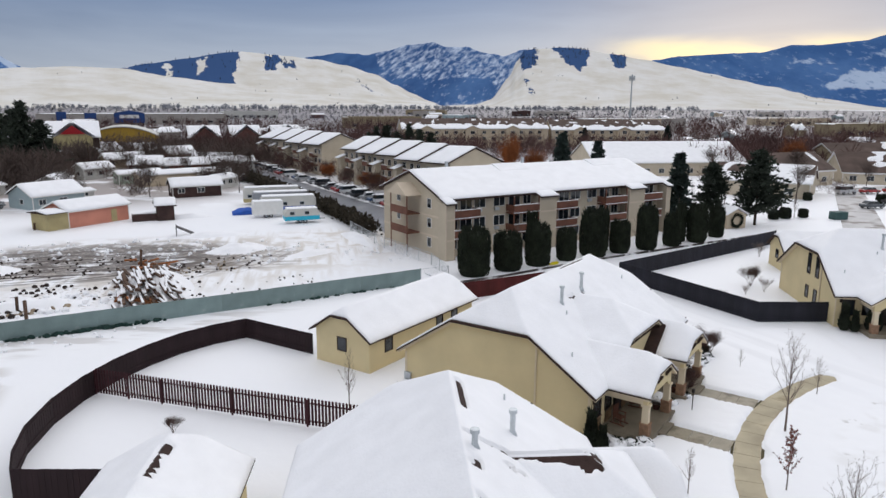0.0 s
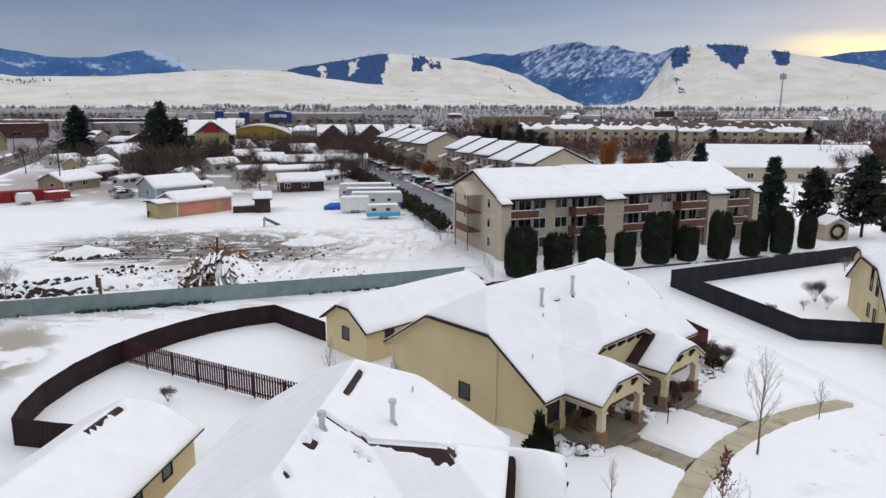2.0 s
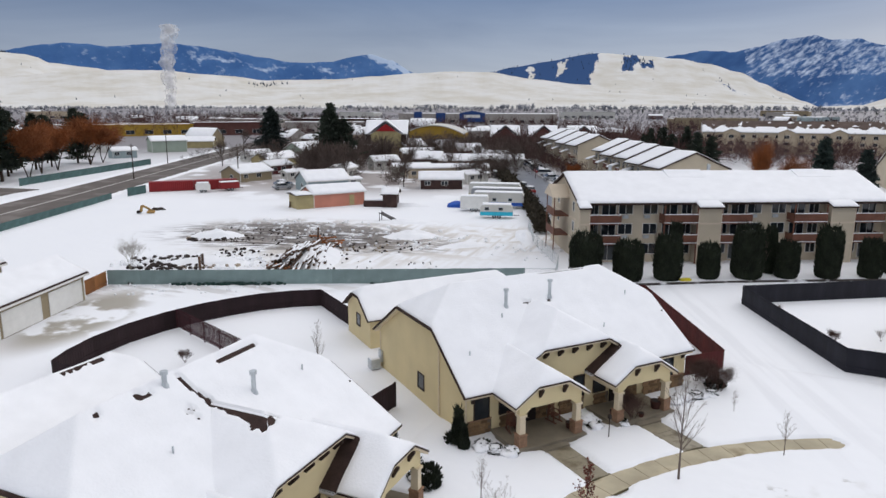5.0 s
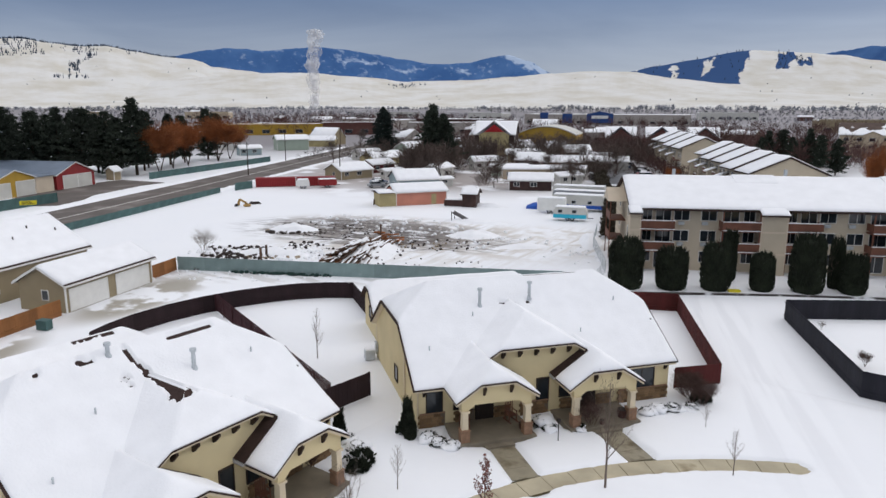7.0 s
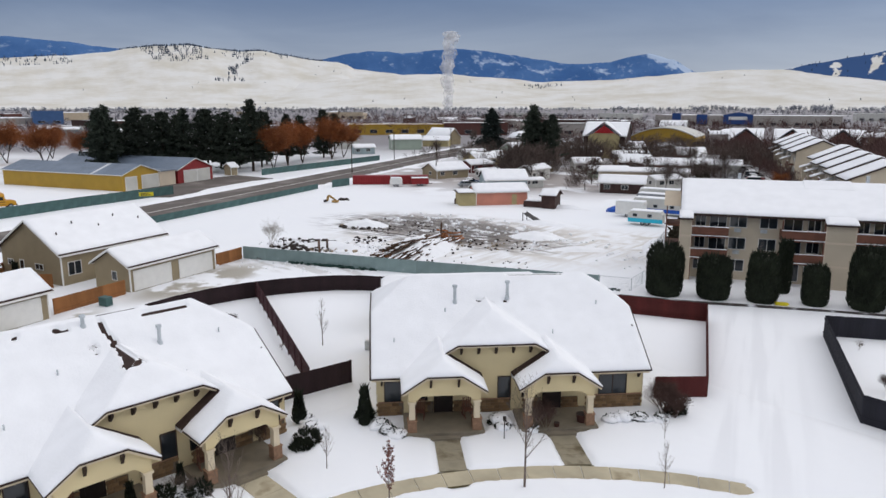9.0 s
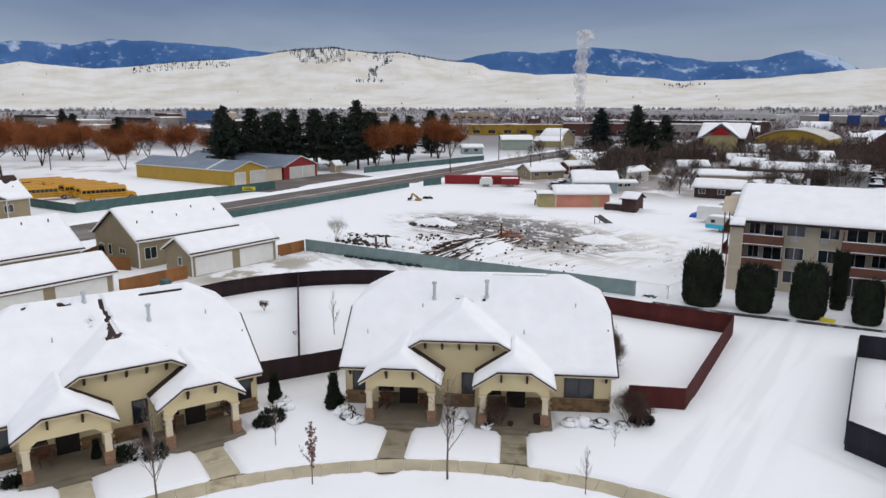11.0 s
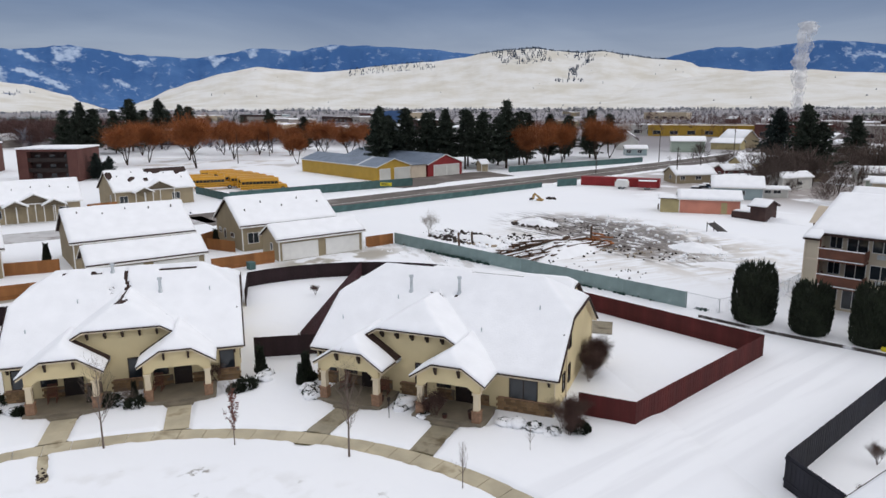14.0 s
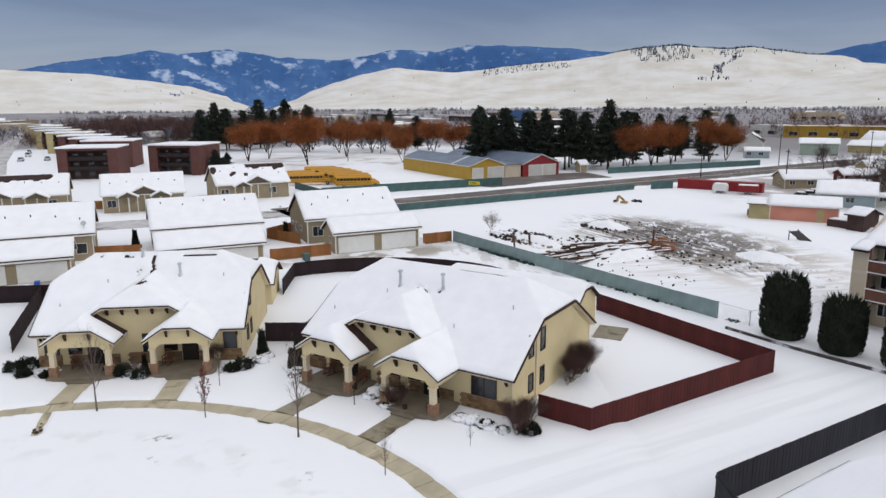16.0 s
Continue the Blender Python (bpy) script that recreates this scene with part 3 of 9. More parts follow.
range_of_hills("mountain_1", "haze-blue wooded mountain ridge under low cloud", -62, -10, 4800, 600,
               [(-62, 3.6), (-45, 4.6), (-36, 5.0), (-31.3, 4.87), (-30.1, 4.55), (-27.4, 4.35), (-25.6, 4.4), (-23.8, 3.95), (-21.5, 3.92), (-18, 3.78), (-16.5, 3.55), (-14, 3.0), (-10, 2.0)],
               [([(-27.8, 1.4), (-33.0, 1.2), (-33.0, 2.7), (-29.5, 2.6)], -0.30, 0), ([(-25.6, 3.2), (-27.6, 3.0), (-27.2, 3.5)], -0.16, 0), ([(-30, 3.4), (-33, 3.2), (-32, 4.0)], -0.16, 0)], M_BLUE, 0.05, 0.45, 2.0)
range_of_hills("mountain_2", "rocky haze-blue mountain with snow gullies", -10, 17, 4820, 640,
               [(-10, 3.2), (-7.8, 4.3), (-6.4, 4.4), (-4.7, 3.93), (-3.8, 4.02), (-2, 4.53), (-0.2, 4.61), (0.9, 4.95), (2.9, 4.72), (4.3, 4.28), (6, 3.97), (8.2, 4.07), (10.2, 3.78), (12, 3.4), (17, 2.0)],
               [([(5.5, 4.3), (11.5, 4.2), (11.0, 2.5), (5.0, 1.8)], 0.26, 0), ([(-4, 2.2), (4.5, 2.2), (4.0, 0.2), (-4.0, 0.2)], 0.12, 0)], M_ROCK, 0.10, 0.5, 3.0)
range_of_hills("mountain_3", "long haze-blue wooded ridge with snowy clearings", 27, 70, 4750, 600,
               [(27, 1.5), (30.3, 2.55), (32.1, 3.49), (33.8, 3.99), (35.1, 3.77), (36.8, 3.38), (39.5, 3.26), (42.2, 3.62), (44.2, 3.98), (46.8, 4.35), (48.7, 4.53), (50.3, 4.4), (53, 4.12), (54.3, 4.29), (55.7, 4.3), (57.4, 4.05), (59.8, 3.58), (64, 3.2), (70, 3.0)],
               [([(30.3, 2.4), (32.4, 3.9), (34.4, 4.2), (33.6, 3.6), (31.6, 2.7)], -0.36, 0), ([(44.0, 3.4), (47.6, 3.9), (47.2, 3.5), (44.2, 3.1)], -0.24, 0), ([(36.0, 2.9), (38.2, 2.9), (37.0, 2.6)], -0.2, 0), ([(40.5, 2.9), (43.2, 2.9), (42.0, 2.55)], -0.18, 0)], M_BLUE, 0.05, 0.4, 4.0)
range_of_hills("mountain_4", "far haze-blue mountains with snowfields", 68, 124, 4820, 640,
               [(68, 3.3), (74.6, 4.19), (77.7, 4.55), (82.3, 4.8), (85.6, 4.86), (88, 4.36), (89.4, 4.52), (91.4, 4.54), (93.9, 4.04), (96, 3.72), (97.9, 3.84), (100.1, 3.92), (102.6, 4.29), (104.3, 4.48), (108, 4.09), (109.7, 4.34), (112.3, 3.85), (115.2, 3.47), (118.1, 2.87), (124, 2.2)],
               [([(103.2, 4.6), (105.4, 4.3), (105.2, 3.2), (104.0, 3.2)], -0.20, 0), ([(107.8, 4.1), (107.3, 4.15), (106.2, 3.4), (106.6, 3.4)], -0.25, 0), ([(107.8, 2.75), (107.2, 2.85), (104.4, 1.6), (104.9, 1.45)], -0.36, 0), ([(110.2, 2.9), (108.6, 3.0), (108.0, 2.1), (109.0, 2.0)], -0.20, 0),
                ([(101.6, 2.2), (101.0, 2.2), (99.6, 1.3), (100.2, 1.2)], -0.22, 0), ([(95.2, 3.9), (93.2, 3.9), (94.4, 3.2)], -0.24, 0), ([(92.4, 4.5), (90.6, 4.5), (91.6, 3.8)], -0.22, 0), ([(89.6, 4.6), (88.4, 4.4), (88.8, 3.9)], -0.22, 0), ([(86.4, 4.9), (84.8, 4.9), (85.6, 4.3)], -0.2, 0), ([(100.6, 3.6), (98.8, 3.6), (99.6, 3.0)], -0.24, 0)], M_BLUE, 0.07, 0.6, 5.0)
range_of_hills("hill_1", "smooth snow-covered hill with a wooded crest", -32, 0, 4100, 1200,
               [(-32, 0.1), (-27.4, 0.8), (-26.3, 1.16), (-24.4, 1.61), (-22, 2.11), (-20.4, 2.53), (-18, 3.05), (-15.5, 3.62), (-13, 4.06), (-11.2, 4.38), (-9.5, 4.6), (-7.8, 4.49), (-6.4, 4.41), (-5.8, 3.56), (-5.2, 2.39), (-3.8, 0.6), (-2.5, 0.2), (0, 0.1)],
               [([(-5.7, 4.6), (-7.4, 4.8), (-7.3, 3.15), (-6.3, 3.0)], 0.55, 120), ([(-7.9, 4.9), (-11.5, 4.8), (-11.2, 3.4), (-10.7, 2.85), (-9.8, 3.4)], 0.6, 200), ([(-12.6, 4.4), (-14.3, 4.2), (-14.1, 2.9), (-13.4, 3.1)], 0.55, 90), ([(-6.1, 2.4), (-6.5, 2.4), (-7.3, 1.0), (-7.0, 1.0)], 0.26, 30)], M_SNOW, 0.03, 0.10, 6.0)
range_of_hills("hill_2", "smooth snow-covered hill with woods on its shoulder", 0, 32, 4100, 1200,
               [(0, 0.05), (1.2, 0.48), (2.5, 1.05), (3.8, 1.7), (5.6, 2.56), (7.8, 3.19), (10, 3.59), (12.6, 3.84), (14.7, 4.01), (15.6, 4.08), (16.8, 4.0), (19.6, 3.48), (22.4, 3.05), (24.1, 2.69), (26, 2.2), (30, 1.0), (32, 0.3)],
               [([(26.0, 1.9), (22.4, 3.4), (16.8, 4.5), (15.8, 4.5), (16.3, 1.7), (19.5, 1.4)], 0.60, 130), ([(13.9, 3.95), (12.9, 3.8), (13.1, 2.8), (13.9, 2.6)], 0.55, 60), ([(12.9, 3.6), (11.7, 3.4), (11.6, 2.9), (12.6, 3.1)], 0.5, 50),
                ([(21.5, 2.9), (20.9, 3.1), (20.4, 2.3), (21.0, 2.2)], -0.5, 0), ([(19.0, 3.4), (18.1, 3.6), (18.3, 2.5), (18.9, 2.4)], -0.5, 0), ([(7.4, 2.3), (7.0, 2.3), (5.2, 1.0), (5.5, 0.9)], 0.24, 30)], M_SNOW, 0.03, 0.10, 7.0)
range_of_hills("hill_3", "long low snow-covered hill", 0, 66, 3500, 1100,
               [(0, 0.1), (1.6, 0.5), (3.7, 0.66), (8.3, 1.07), (10.2, 1.3), (14.3, 1.65), (16.9, 1.75), (20.9, 2.2), (24.1, 2.72), (27.2, 2.78), (30.3, 2.62), (33.3, 2.38), (36.7, 2.12), (39, 2.08), (42, 2.0), (44.2, 2.28), (46.8, 2.42), (49, 2.65), (52.5, 2.6), (54.3, 2.5), (60, 2.0), (66, 1.0)],
               [([(39.5, 1.75), (43.5, 1.75), (42.0, 1.5)], 0.18, 60)], M_SNOW, 0.03, 0.10, 8.0)
range_of_hills("hill_4", "broad snow-covered hill with scattered pines", 48, 101, 4100, 1400,
               [(48, 1.4), (52.6, 2.5), (54.4, 2.72), (56.7, 2.95), (57.4, 3.3), (58.1, 3.48), (60.1, 3.63), (62, 3.93), (64, 4.28), (65.6, 4.19), (67.2, 4.32), (69.2, 4.58), (71.5, 4.46), (73.3, 4.25), (75, 3.92), (77.6, 3.62), (80.2, 3.45), (82.1, 3.26), (84.3, 2.98), (86.6, 2.83), (89.3, 3.02), (91.1, 3.22), (93.6, 2.75), (95.9, 2.1), (97.5, 1.55), (99.5, 0.66), (101, 0.1)],
               [([(72.9, 4.5), (68.6, 4.7), (67.8, 3.5), (71.4, 3.3)], 0.10, 900), ([(66.2, 4.3), (64.0, 4.5), (64.6, 3.4), (66.0, 3.6)], 0.08, 200), ([(66.4, 2.95), (65.7, 3.0), (65.8, 2.0), (66.3, 2.0)], 0.0, 190), ([(66.0, 3.0), (65.7, 3.0), (64.6, 3.5), (64.9, 3.6)], 0.0, 220), ([(67.5, 2.1), (67.5, 2.0), (65.2, 1.95), (65.2, 2.1)], 0.0, 60), ([(84.5, 3.1), (77.4, 3.8), (77.1, 3.1), (84.0, 2.5)], 0.10, 520), ([(73.5, 4.6), (60.0, 4.6), (60.0, 3.55), (73.5, 4.1)], 0.0, 260)], M_SNOW, 0.03, 0.10, 9.0, 200, (59.0, 74.0, 420))
range_of_hills("hill_5", "snow-covered hill at the valley's end", 102, 150, 3600, 1000,
               [(102, 0.1), (103.8, 0.65), (104.4, 1.09), (107.3, 1.85), (110.4, 2.26), (114.2, 2.7), (117.4, 2.81), (119.4, 2.89), (128, 3.0), (150, 2.0)], [([(106.5, 1.3), (109.5, 1.5), (108, 1.0)], 0.2, 40)], M_SNOW, 0.03, 0.10, 10.0)


# ---- duplex houses ----
S = 0.66            # roof pitch
ZE = 2.82           # eave
D = 14.16           # depth over the eaves
VC = 4.29           # where the clipped gable begins
VR = D / 2


def duplex(name, x, y, ang, L, label, seed, garage=(0.7, 15.2, 17.1, 23.1), stones=True, bare=None, vents=(), eave_g=(2.4, 0.66), bare_g=None, gable0=((6.2, 0.85, 0.85, 1.0),)):
    H = thing(name, pose(x, y, 0, 0, 0, ang), label, "house", "duplex houses round the court")
    zc = ZE + S * VC

    def main(u, v):
        return min(ZE + S * v, ZE + S * (D - v), zc + S * u, zc + S * (L - u))

    def dormer(u, v):
        return min(4.36 + 0.6 * (u - 4.65), 4.36 + 0.6 * (11.25 - u), 4.86 + 0.62 * (v + 0.1))

    def porch(ul, ur):
        return lambda u, v: min(2.83 + S * (u - ul), 2.83 + S * (ur - u), 3.83 + S * (v + 2.5))

    # walls
    def walltop(u, v):
        z = main(u, v)
        if 4.9 < u < 11.0 and v < 6:
            z = max(z, dormer(u, v))
        return z - 0.2

    us = steps(0.45, L - 0.45, 0.5, 4.89, 4.93, 5.5, 10.4, 10.97, 11.01, 1.9)
    vs = steps(0.45, D - 0.45, 0.5, VC, VR, D - VC)
    part("wall", sheet(us, vs, walltop, lambda u, v: -0.3), STUCCO, H)
    # roofs with fascia-deep edges and the snow on them
    us, vs = steps(0, L, 0.25, 2.86, L - 2.86), steps(0, D, 0.25, VC, VR, D - VC)

    def cut(bm):
        dead = [f for f in bm.faces if 4.75 < f.calc_center_median().x < 11.15 and f.calc_center_median().y < 2.2]
        bmesh.ops.delete(bm, geom=dead, context="FACES")
        return bm

    r = part("roof", cut(sheet(us, vs, main, lambda u, v: main(u, v) - 0.11)), SHINGLE, H, "brown shingle roof with clipped gables")
    cu, cv = steps(0.14, L - 0.14, 0.5, 2.86, L - 2.86), steps(0.05, D - 0.05, 0.5, VC, VR, D - VC)
    part("fascia", cut(sheet(cu, cv, lambda u, v: main(u, v) - 0.10, lambda u, v: main(u, v) - 0.26)), TRIM_CREAM, H)
    part("roof_snow", cut(snow_over(main, 0.1, L - 0.1, 0.0, D, 0.15, seed, bare, 0.13 if bare else 0.25, (2.86, L - 2.86), (VR,))), SNOW, r, "thick snow lying on the roof", True)
    for k, (ul, ur) in enumerate(((1.9, 7.05), (8.95, 14.0))):
        zf = porch(ul, ur)
        us, vs = steps(ul, ur, 0.25, (ul + ur) / 2, ul + 1.52, ur - 1.52), steps(-2.5, 2.7, 0.25, 0)
        pr = part("porch_roof", sheet(us, vs, zf, lambda u, v: zf(u, v) - 0.11), SHINGLE, H)
        cu, cv = steps(ul + 0.04, ur - 0.04, 0.5, (ul + ur) / 2, ul + 1.52, ur - 1.52), steps(-2.46, 0.4, 0.5)
        part("porch_fascia", sheet(cu, cv, lambda u, v: zf(u, v) - 0.1, lambda u, v: zf(u, v) - 0.24), TRIM_CREAM, pr)
        inner = (lambda u, mid=(ul + ur) / 2: u - mid) if k == 0 else (lambda u, mid=(ul + ur) / 2: mid - u)
        strip = lambda u, v: 0.3 * soft(inner(u), 0.0, 0.5) * soft(v, -0.55 + 0.1 * wob(u, 0, 2), -0.25)
        part("porch_snow", snow_over(zf, ul, ur, -2.5, 2.7, 0.14, seed + 1 + k, strip, breaks_u=((ul + ur) / 2, ul + 1.52, ur - 1.52)), SNOW, pr, "", True)
    us, vs = steps(4.65, 11.25, 0.25, 5.5, 10.4), steps(-0.1, 5.6, 0.25)
    dr = part("dormer_roof", sheet(us, vs, dormer, lambda u, v: dormer(u, v) - 0.11), SHINGLE, H)
    part("dormer_fascia", sheet(steps(4.7, 11.2, 0.5, 5.5, 10.4), steps(-0.06, 0.6, 0.3), lambda u, v: dormer(u, v) - 0.1, lambda u, v: dormer(u, v) - 0.22), TRIM_CREAM, dr)
    part("dormer_snow", snow_over(dormer, 4.65, 11.25, -0.1, 5.6, 0.14, seed + 4, bare, 0.13 if bare else 0.25, (5.5, 7.95, 10.4)), SNOW, dr, "", True)
    # porches
    brk = None
    for ul, ur in ((1.9, 7.05), (8.95, 14.0)):
        a, b = ul + 0.42, ur - 0.42
        zf = porch(ul, ur)
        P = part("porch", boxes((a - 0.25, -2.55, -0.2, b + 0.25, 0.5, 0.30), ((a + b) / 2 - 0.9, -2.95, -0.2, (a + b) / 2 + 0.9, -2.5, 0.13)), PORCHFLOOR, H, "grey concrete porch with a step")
        poly = [(a, 2.2), (a, zf(a, 0) - 0.21), (ul + 1.52, 3.61), (ur - 1.52, 3.61), (b, zf(b, 0) - 0.21), (b, 2.2), (b - 0.42, 2.2), (b - 0.8, 2.52), (a + 0.8, 2.52), (a + 0.42, 2.2)]
        part("porch_gable", prism(poly, "y", -2.22, -1.95), STUCCO, P)
        for ba in (a, b - 0.25):
            part("beam", boxes((ba, -1.95, 2.2, ba + 0.25, 0.45, 2.75)), TRIM_CREAM, P)
        part("porch_ceiling", boxes((a + 0.25, -1.95, 2.62, b - 0.25, 0.45, 2.7)), TRIM_CREAM, P)
        for cx in (a + 0.21, b - 0.21):
            c = part("column", prism([(cx - 0.19, 1.02), (cx + 0.19, 1.02), (cx + 0.165, 2.12), (cx - 0.165, 2.12)], "y", -2.28, -1.9), TRIM_CREAM, P)
            part("capital", boxes((cx - 0.25, -2.34, 2.08, cx + 0.25, -1.84, 2.2)), TRIM_CREAM, c)
            part("column_base", boxes((cx - 0.27, -2.36, 0.28, cx + 0.27, -1.82, 1.0), (cx - 0.31, -2.4, 1.0, cx + 0.31, -1.78, 1.06), bevel=0.015), COLBASE, c, "brown stone pier base")
        for bx in (ul + 1.75, ur - 1.75):
            bm = prism([(-2.24, 3.08), (-2.24, 3.62), (-2.6, 3.62), (-2.6, 3.52), (-2.34, 3.08)], "x", bx - 0.06, bx + 0.06)
            part("bracket", bm, BRACKET, H)
        # recessed front door and a porch window
        dx = (a + b) / 2 + 0.15
        dm = part("door", boxes((dx - 0.5, 0.36, 0.3, dx + 0.5, 0.45, 2.35), (dx - 0.36, 0.34, 1.45, dx + 0.36, 0.37, 2.2), (dx - 0.36, 0.34, 0.5, dx + 0.36, 0.37, 1.3)), DOORDARK, H, "dark panelled front door")
        part("door_frame", boxes((dx - 0.6, 0.34, 0.3, dx - 0.5, 0.46, 2.45), (dx + 0.5, 0.34, 0.3, dx + 0.6, 0.46, 2.45), (dx - 0.5, 0.34, 2.35, dx + 0.5, 0.46, 2.45)), DOORDARK, dm)
        window(H, pose(a + 0.35, 0.43, 1.15), 0.9, 1.15, 1, BRACKET)
    for bx in (5.75, 6.85, 7.95, 9.05, 10.15):
        part("bracket", prism([(0.43, 4.12), (0.43, 4.62), (-0.08, 4.62), (-0.08, 4.5), (0.3, 4.12)], "x", bx - 0.06, bx + 0.06), BRACKET, H)
    for bx in (0.75, L - 0.75):
        part("bracket", prism([(0.43, 2.2), (0.43, 2.7), (0.06, 2.7), (0.06, 2.6), (0.32, 2.2)], "x", bx - 0.06, bx + 0.06), BRACKET, H)
    # front windows
    window(H, pose(0.95, 0.43, 1.1), 0.95, 1.3, 1, BRACKET)
    window(H, pose(8.15, 0.43, 1.0), 0.75, 1.5, 1, BRACKET)
    if L > 17:
        window(H, pose(14.75, 0.43, 1.05), 1.75, 1.35, 2, BRACKET)
    else:
        window(H, pose(14.2, 0.43, 1.05), 0.9, 1.35, 1, BRACKET)
    # gable ends: windows, downpipe, rafter boards
    for side in (0, 1):
        ux = 0.43 if side == 0 else L - 0.43
        rz = -90 if side == 0 else 90
        spots = gable0 if side == 0 else [(2.9, 0.95, 0.6, 1.15), (4.7, 0.95, 0.55, 1.15), (2.9, 3.35, 0.62, 1.5), (4.7, 3.35, 0.62, 1.5)]
        for (v, z, w, h) in spots:
            m = pose(ux, v + (w if side == 0 else 0), z, 0, 0, rz)
            window(H, m, w, h, 1, BRACKET, 2 if side else 1)
        n = -1 if side == 0 else 1
        xa, xb = sorted((ux - 0.01 * n, ux + 0.08 * n))
        part("downpipe", boxes((xa, 3.9, 0.1, xb, 4.0, 5.2)), TRIM_CREAM, H)
        xa, xb = sorted((ux, ux + 0.03 * n))
        for ca, cb in ((0.45, 0.6), (D - 0.6, D - 0.45)):
            part("corner_board", boxes((xa, ca, -0.1, xb, cb, 2.7)), TRIM_CREAM, H)
    # vent pipes
    for k, (vu, vv, vz) in enumerate(vents):
        zb = main(vu, vv)
        bm = tube(bmesh.new(), (vu, vv, zb - 0.1), (vu, vv, vz), 0.11, 0.11, 10)
        tube(bm, (vu, vv, vz), (vu, vv, vz + 0.16), 0.17, 0.17, 10)
        tube(bm, (vu, vv, zb), (vu, vv, zb + 0.25), 0.22, 0.12, 10)
        part("vent_pipe", bm, GALV, H, "grey metal flue with a cap")
    for k in range(5):
        vu, vv = 1.6 + k * (L - 3) / 4.3, 2.2 + 2.9 * ((k * 37) % 10) / 10
        zb = main(vu, vv)
        part("plumbing_vent", tube(bmesh.new(), (vu, vv, zb), (vu, vv, zb + 0.42), 0.045, 0.045, 7), GALV, H)
    # stone veneer
    if stones:
        S0 = [part("stone", boxes((0, -0.05, 0, w, 0.0, 0.19), bevel=0.018), STONE, H) for w in (0.3, 0.42, 0.55)]
        rnd = random.Random(int(seed * 10) + 3)
        first = [True, True, True]
        for (a, b) in ((0.5, 2.1), (7.05, 8.95), (2.75, 4.0), (5.3, 6.35), (9.8, 10.95), (12.3, 13.35), (13.95, L - 0.5)):
            part("mortar", boxes((a, 0.41, -0.1, b, 0.452, 1.02)), MORTAR, H)
            for row in range(5):
                x0 = a + (0.0 if row % 2 else -0.12)
                while x0 < b - 0.1:
                    k = rnd.randrange(3)
                    w = (0.3, 0.42, 0.55)[k]
                    if x0 + w <= b + 0.12 and x0 >= a - 0.13:
                        m = pose(x0, 0.42 - rnd.random() * 0.015, 0.0 + row * 0.2)
                        if first[k]:
                            S0[k].matrix_local = m
                            first[k] = False
                        else:
                            share("stone", S0[k], m, H)
                    x0 += w + 0.015
        for ca, cb in ((0.5, 2.1), (7.05, 8.95), (13.95, L - 0.5)):
            part("stone_cap", boxes((ca, 0.36, 1.02, cb, 0.452, 1.09)), COLBASE, H)
    # garage at the back
    g0, g1, w0, w1 = garage
    wm = (w0 + w1) / 2
    ge, sg = eave_g

    def gz(u, v):
        return min(ge + sg * (v - w0), ge + sg * (w1 - v), ge + sg * 2.15 + sg * (u - g0), ge + sg * 2.15 + sg * (g1 - u))

    G = thing("garage", pose(x, y, 0, 0, 0, ang), "cream garage with clipped gables and snowy roof", "garage", "duplex garages")
    part("wall", sheet(steps(g0 + 0.4, g1 - 0.4, 0.5), steps(w0 + 0.4, w1 - 0.4, 0.5, wm, w0 + 2.15, w1 - 2.15), lambda u, v: gz(u, v) - 0.105, lambda u, v: -0.3), STUCCO, G)
    us, vs = steps(g0, g1, 0.3), steps(w0, w1, 0.3, wm, w0 + 2.15, w1 - 2.15)
    gr = part("roof", sheet(us, vs, gz, lambda u, v: gz(u, v) - 0.11), SHINGLE, G)
    part("roof_snow", snow_over(gz, g0 + 0.09, g1 - 0.09, w0, w1, 0.15, seed + 7, bare_g, 0.22, breaks_v=(wm, w0 + 2.15, w1 - 2.15)), SNOW, gr, "", True)
    for gx in (g0 + 2.2, (g0 + g1) / 2 + 1.5, g1 - 3.6):
        window(G, pose(gx, w0 + 0.39, 1.1), 0.8, 1.0, 1, BRACKET)
    window(G, pose(g0 + 0.39, wm + 0.4, 1.2, 0, 0, -90), 0.8, 0.95, 1, BRACKET)
    for ga in (g0 + 1.2, g1 - 6.0):
        part("garage_door", boxes((ga, w1 - 0.43, 0, ga + 4.8, w1 - 0.36, 2.1)), WHITE, G)
    return H


def bare_a(u, v):
    b = 0.3 * soft(0.17 - abs(v - VR - 0.02), 0, 0.1) * soft(u, 9.6, 9.9) * soft(13.9 - u, 0, 0.3) * soft(wob(u, v, 1.5, 2), -0.55, -0.3)
    b += 0.3 * soft(0.13 - abs((u - 7.9) * 0.35 + (v - 4.9)), 0, 0.08) * soft(0.75 - abs(u - 7.9), 0, 0.2)
    b += 0.3 * soft(0.2 - math.hypot(u - 9.3, v - 5.0), 0, 0.12)
    return b


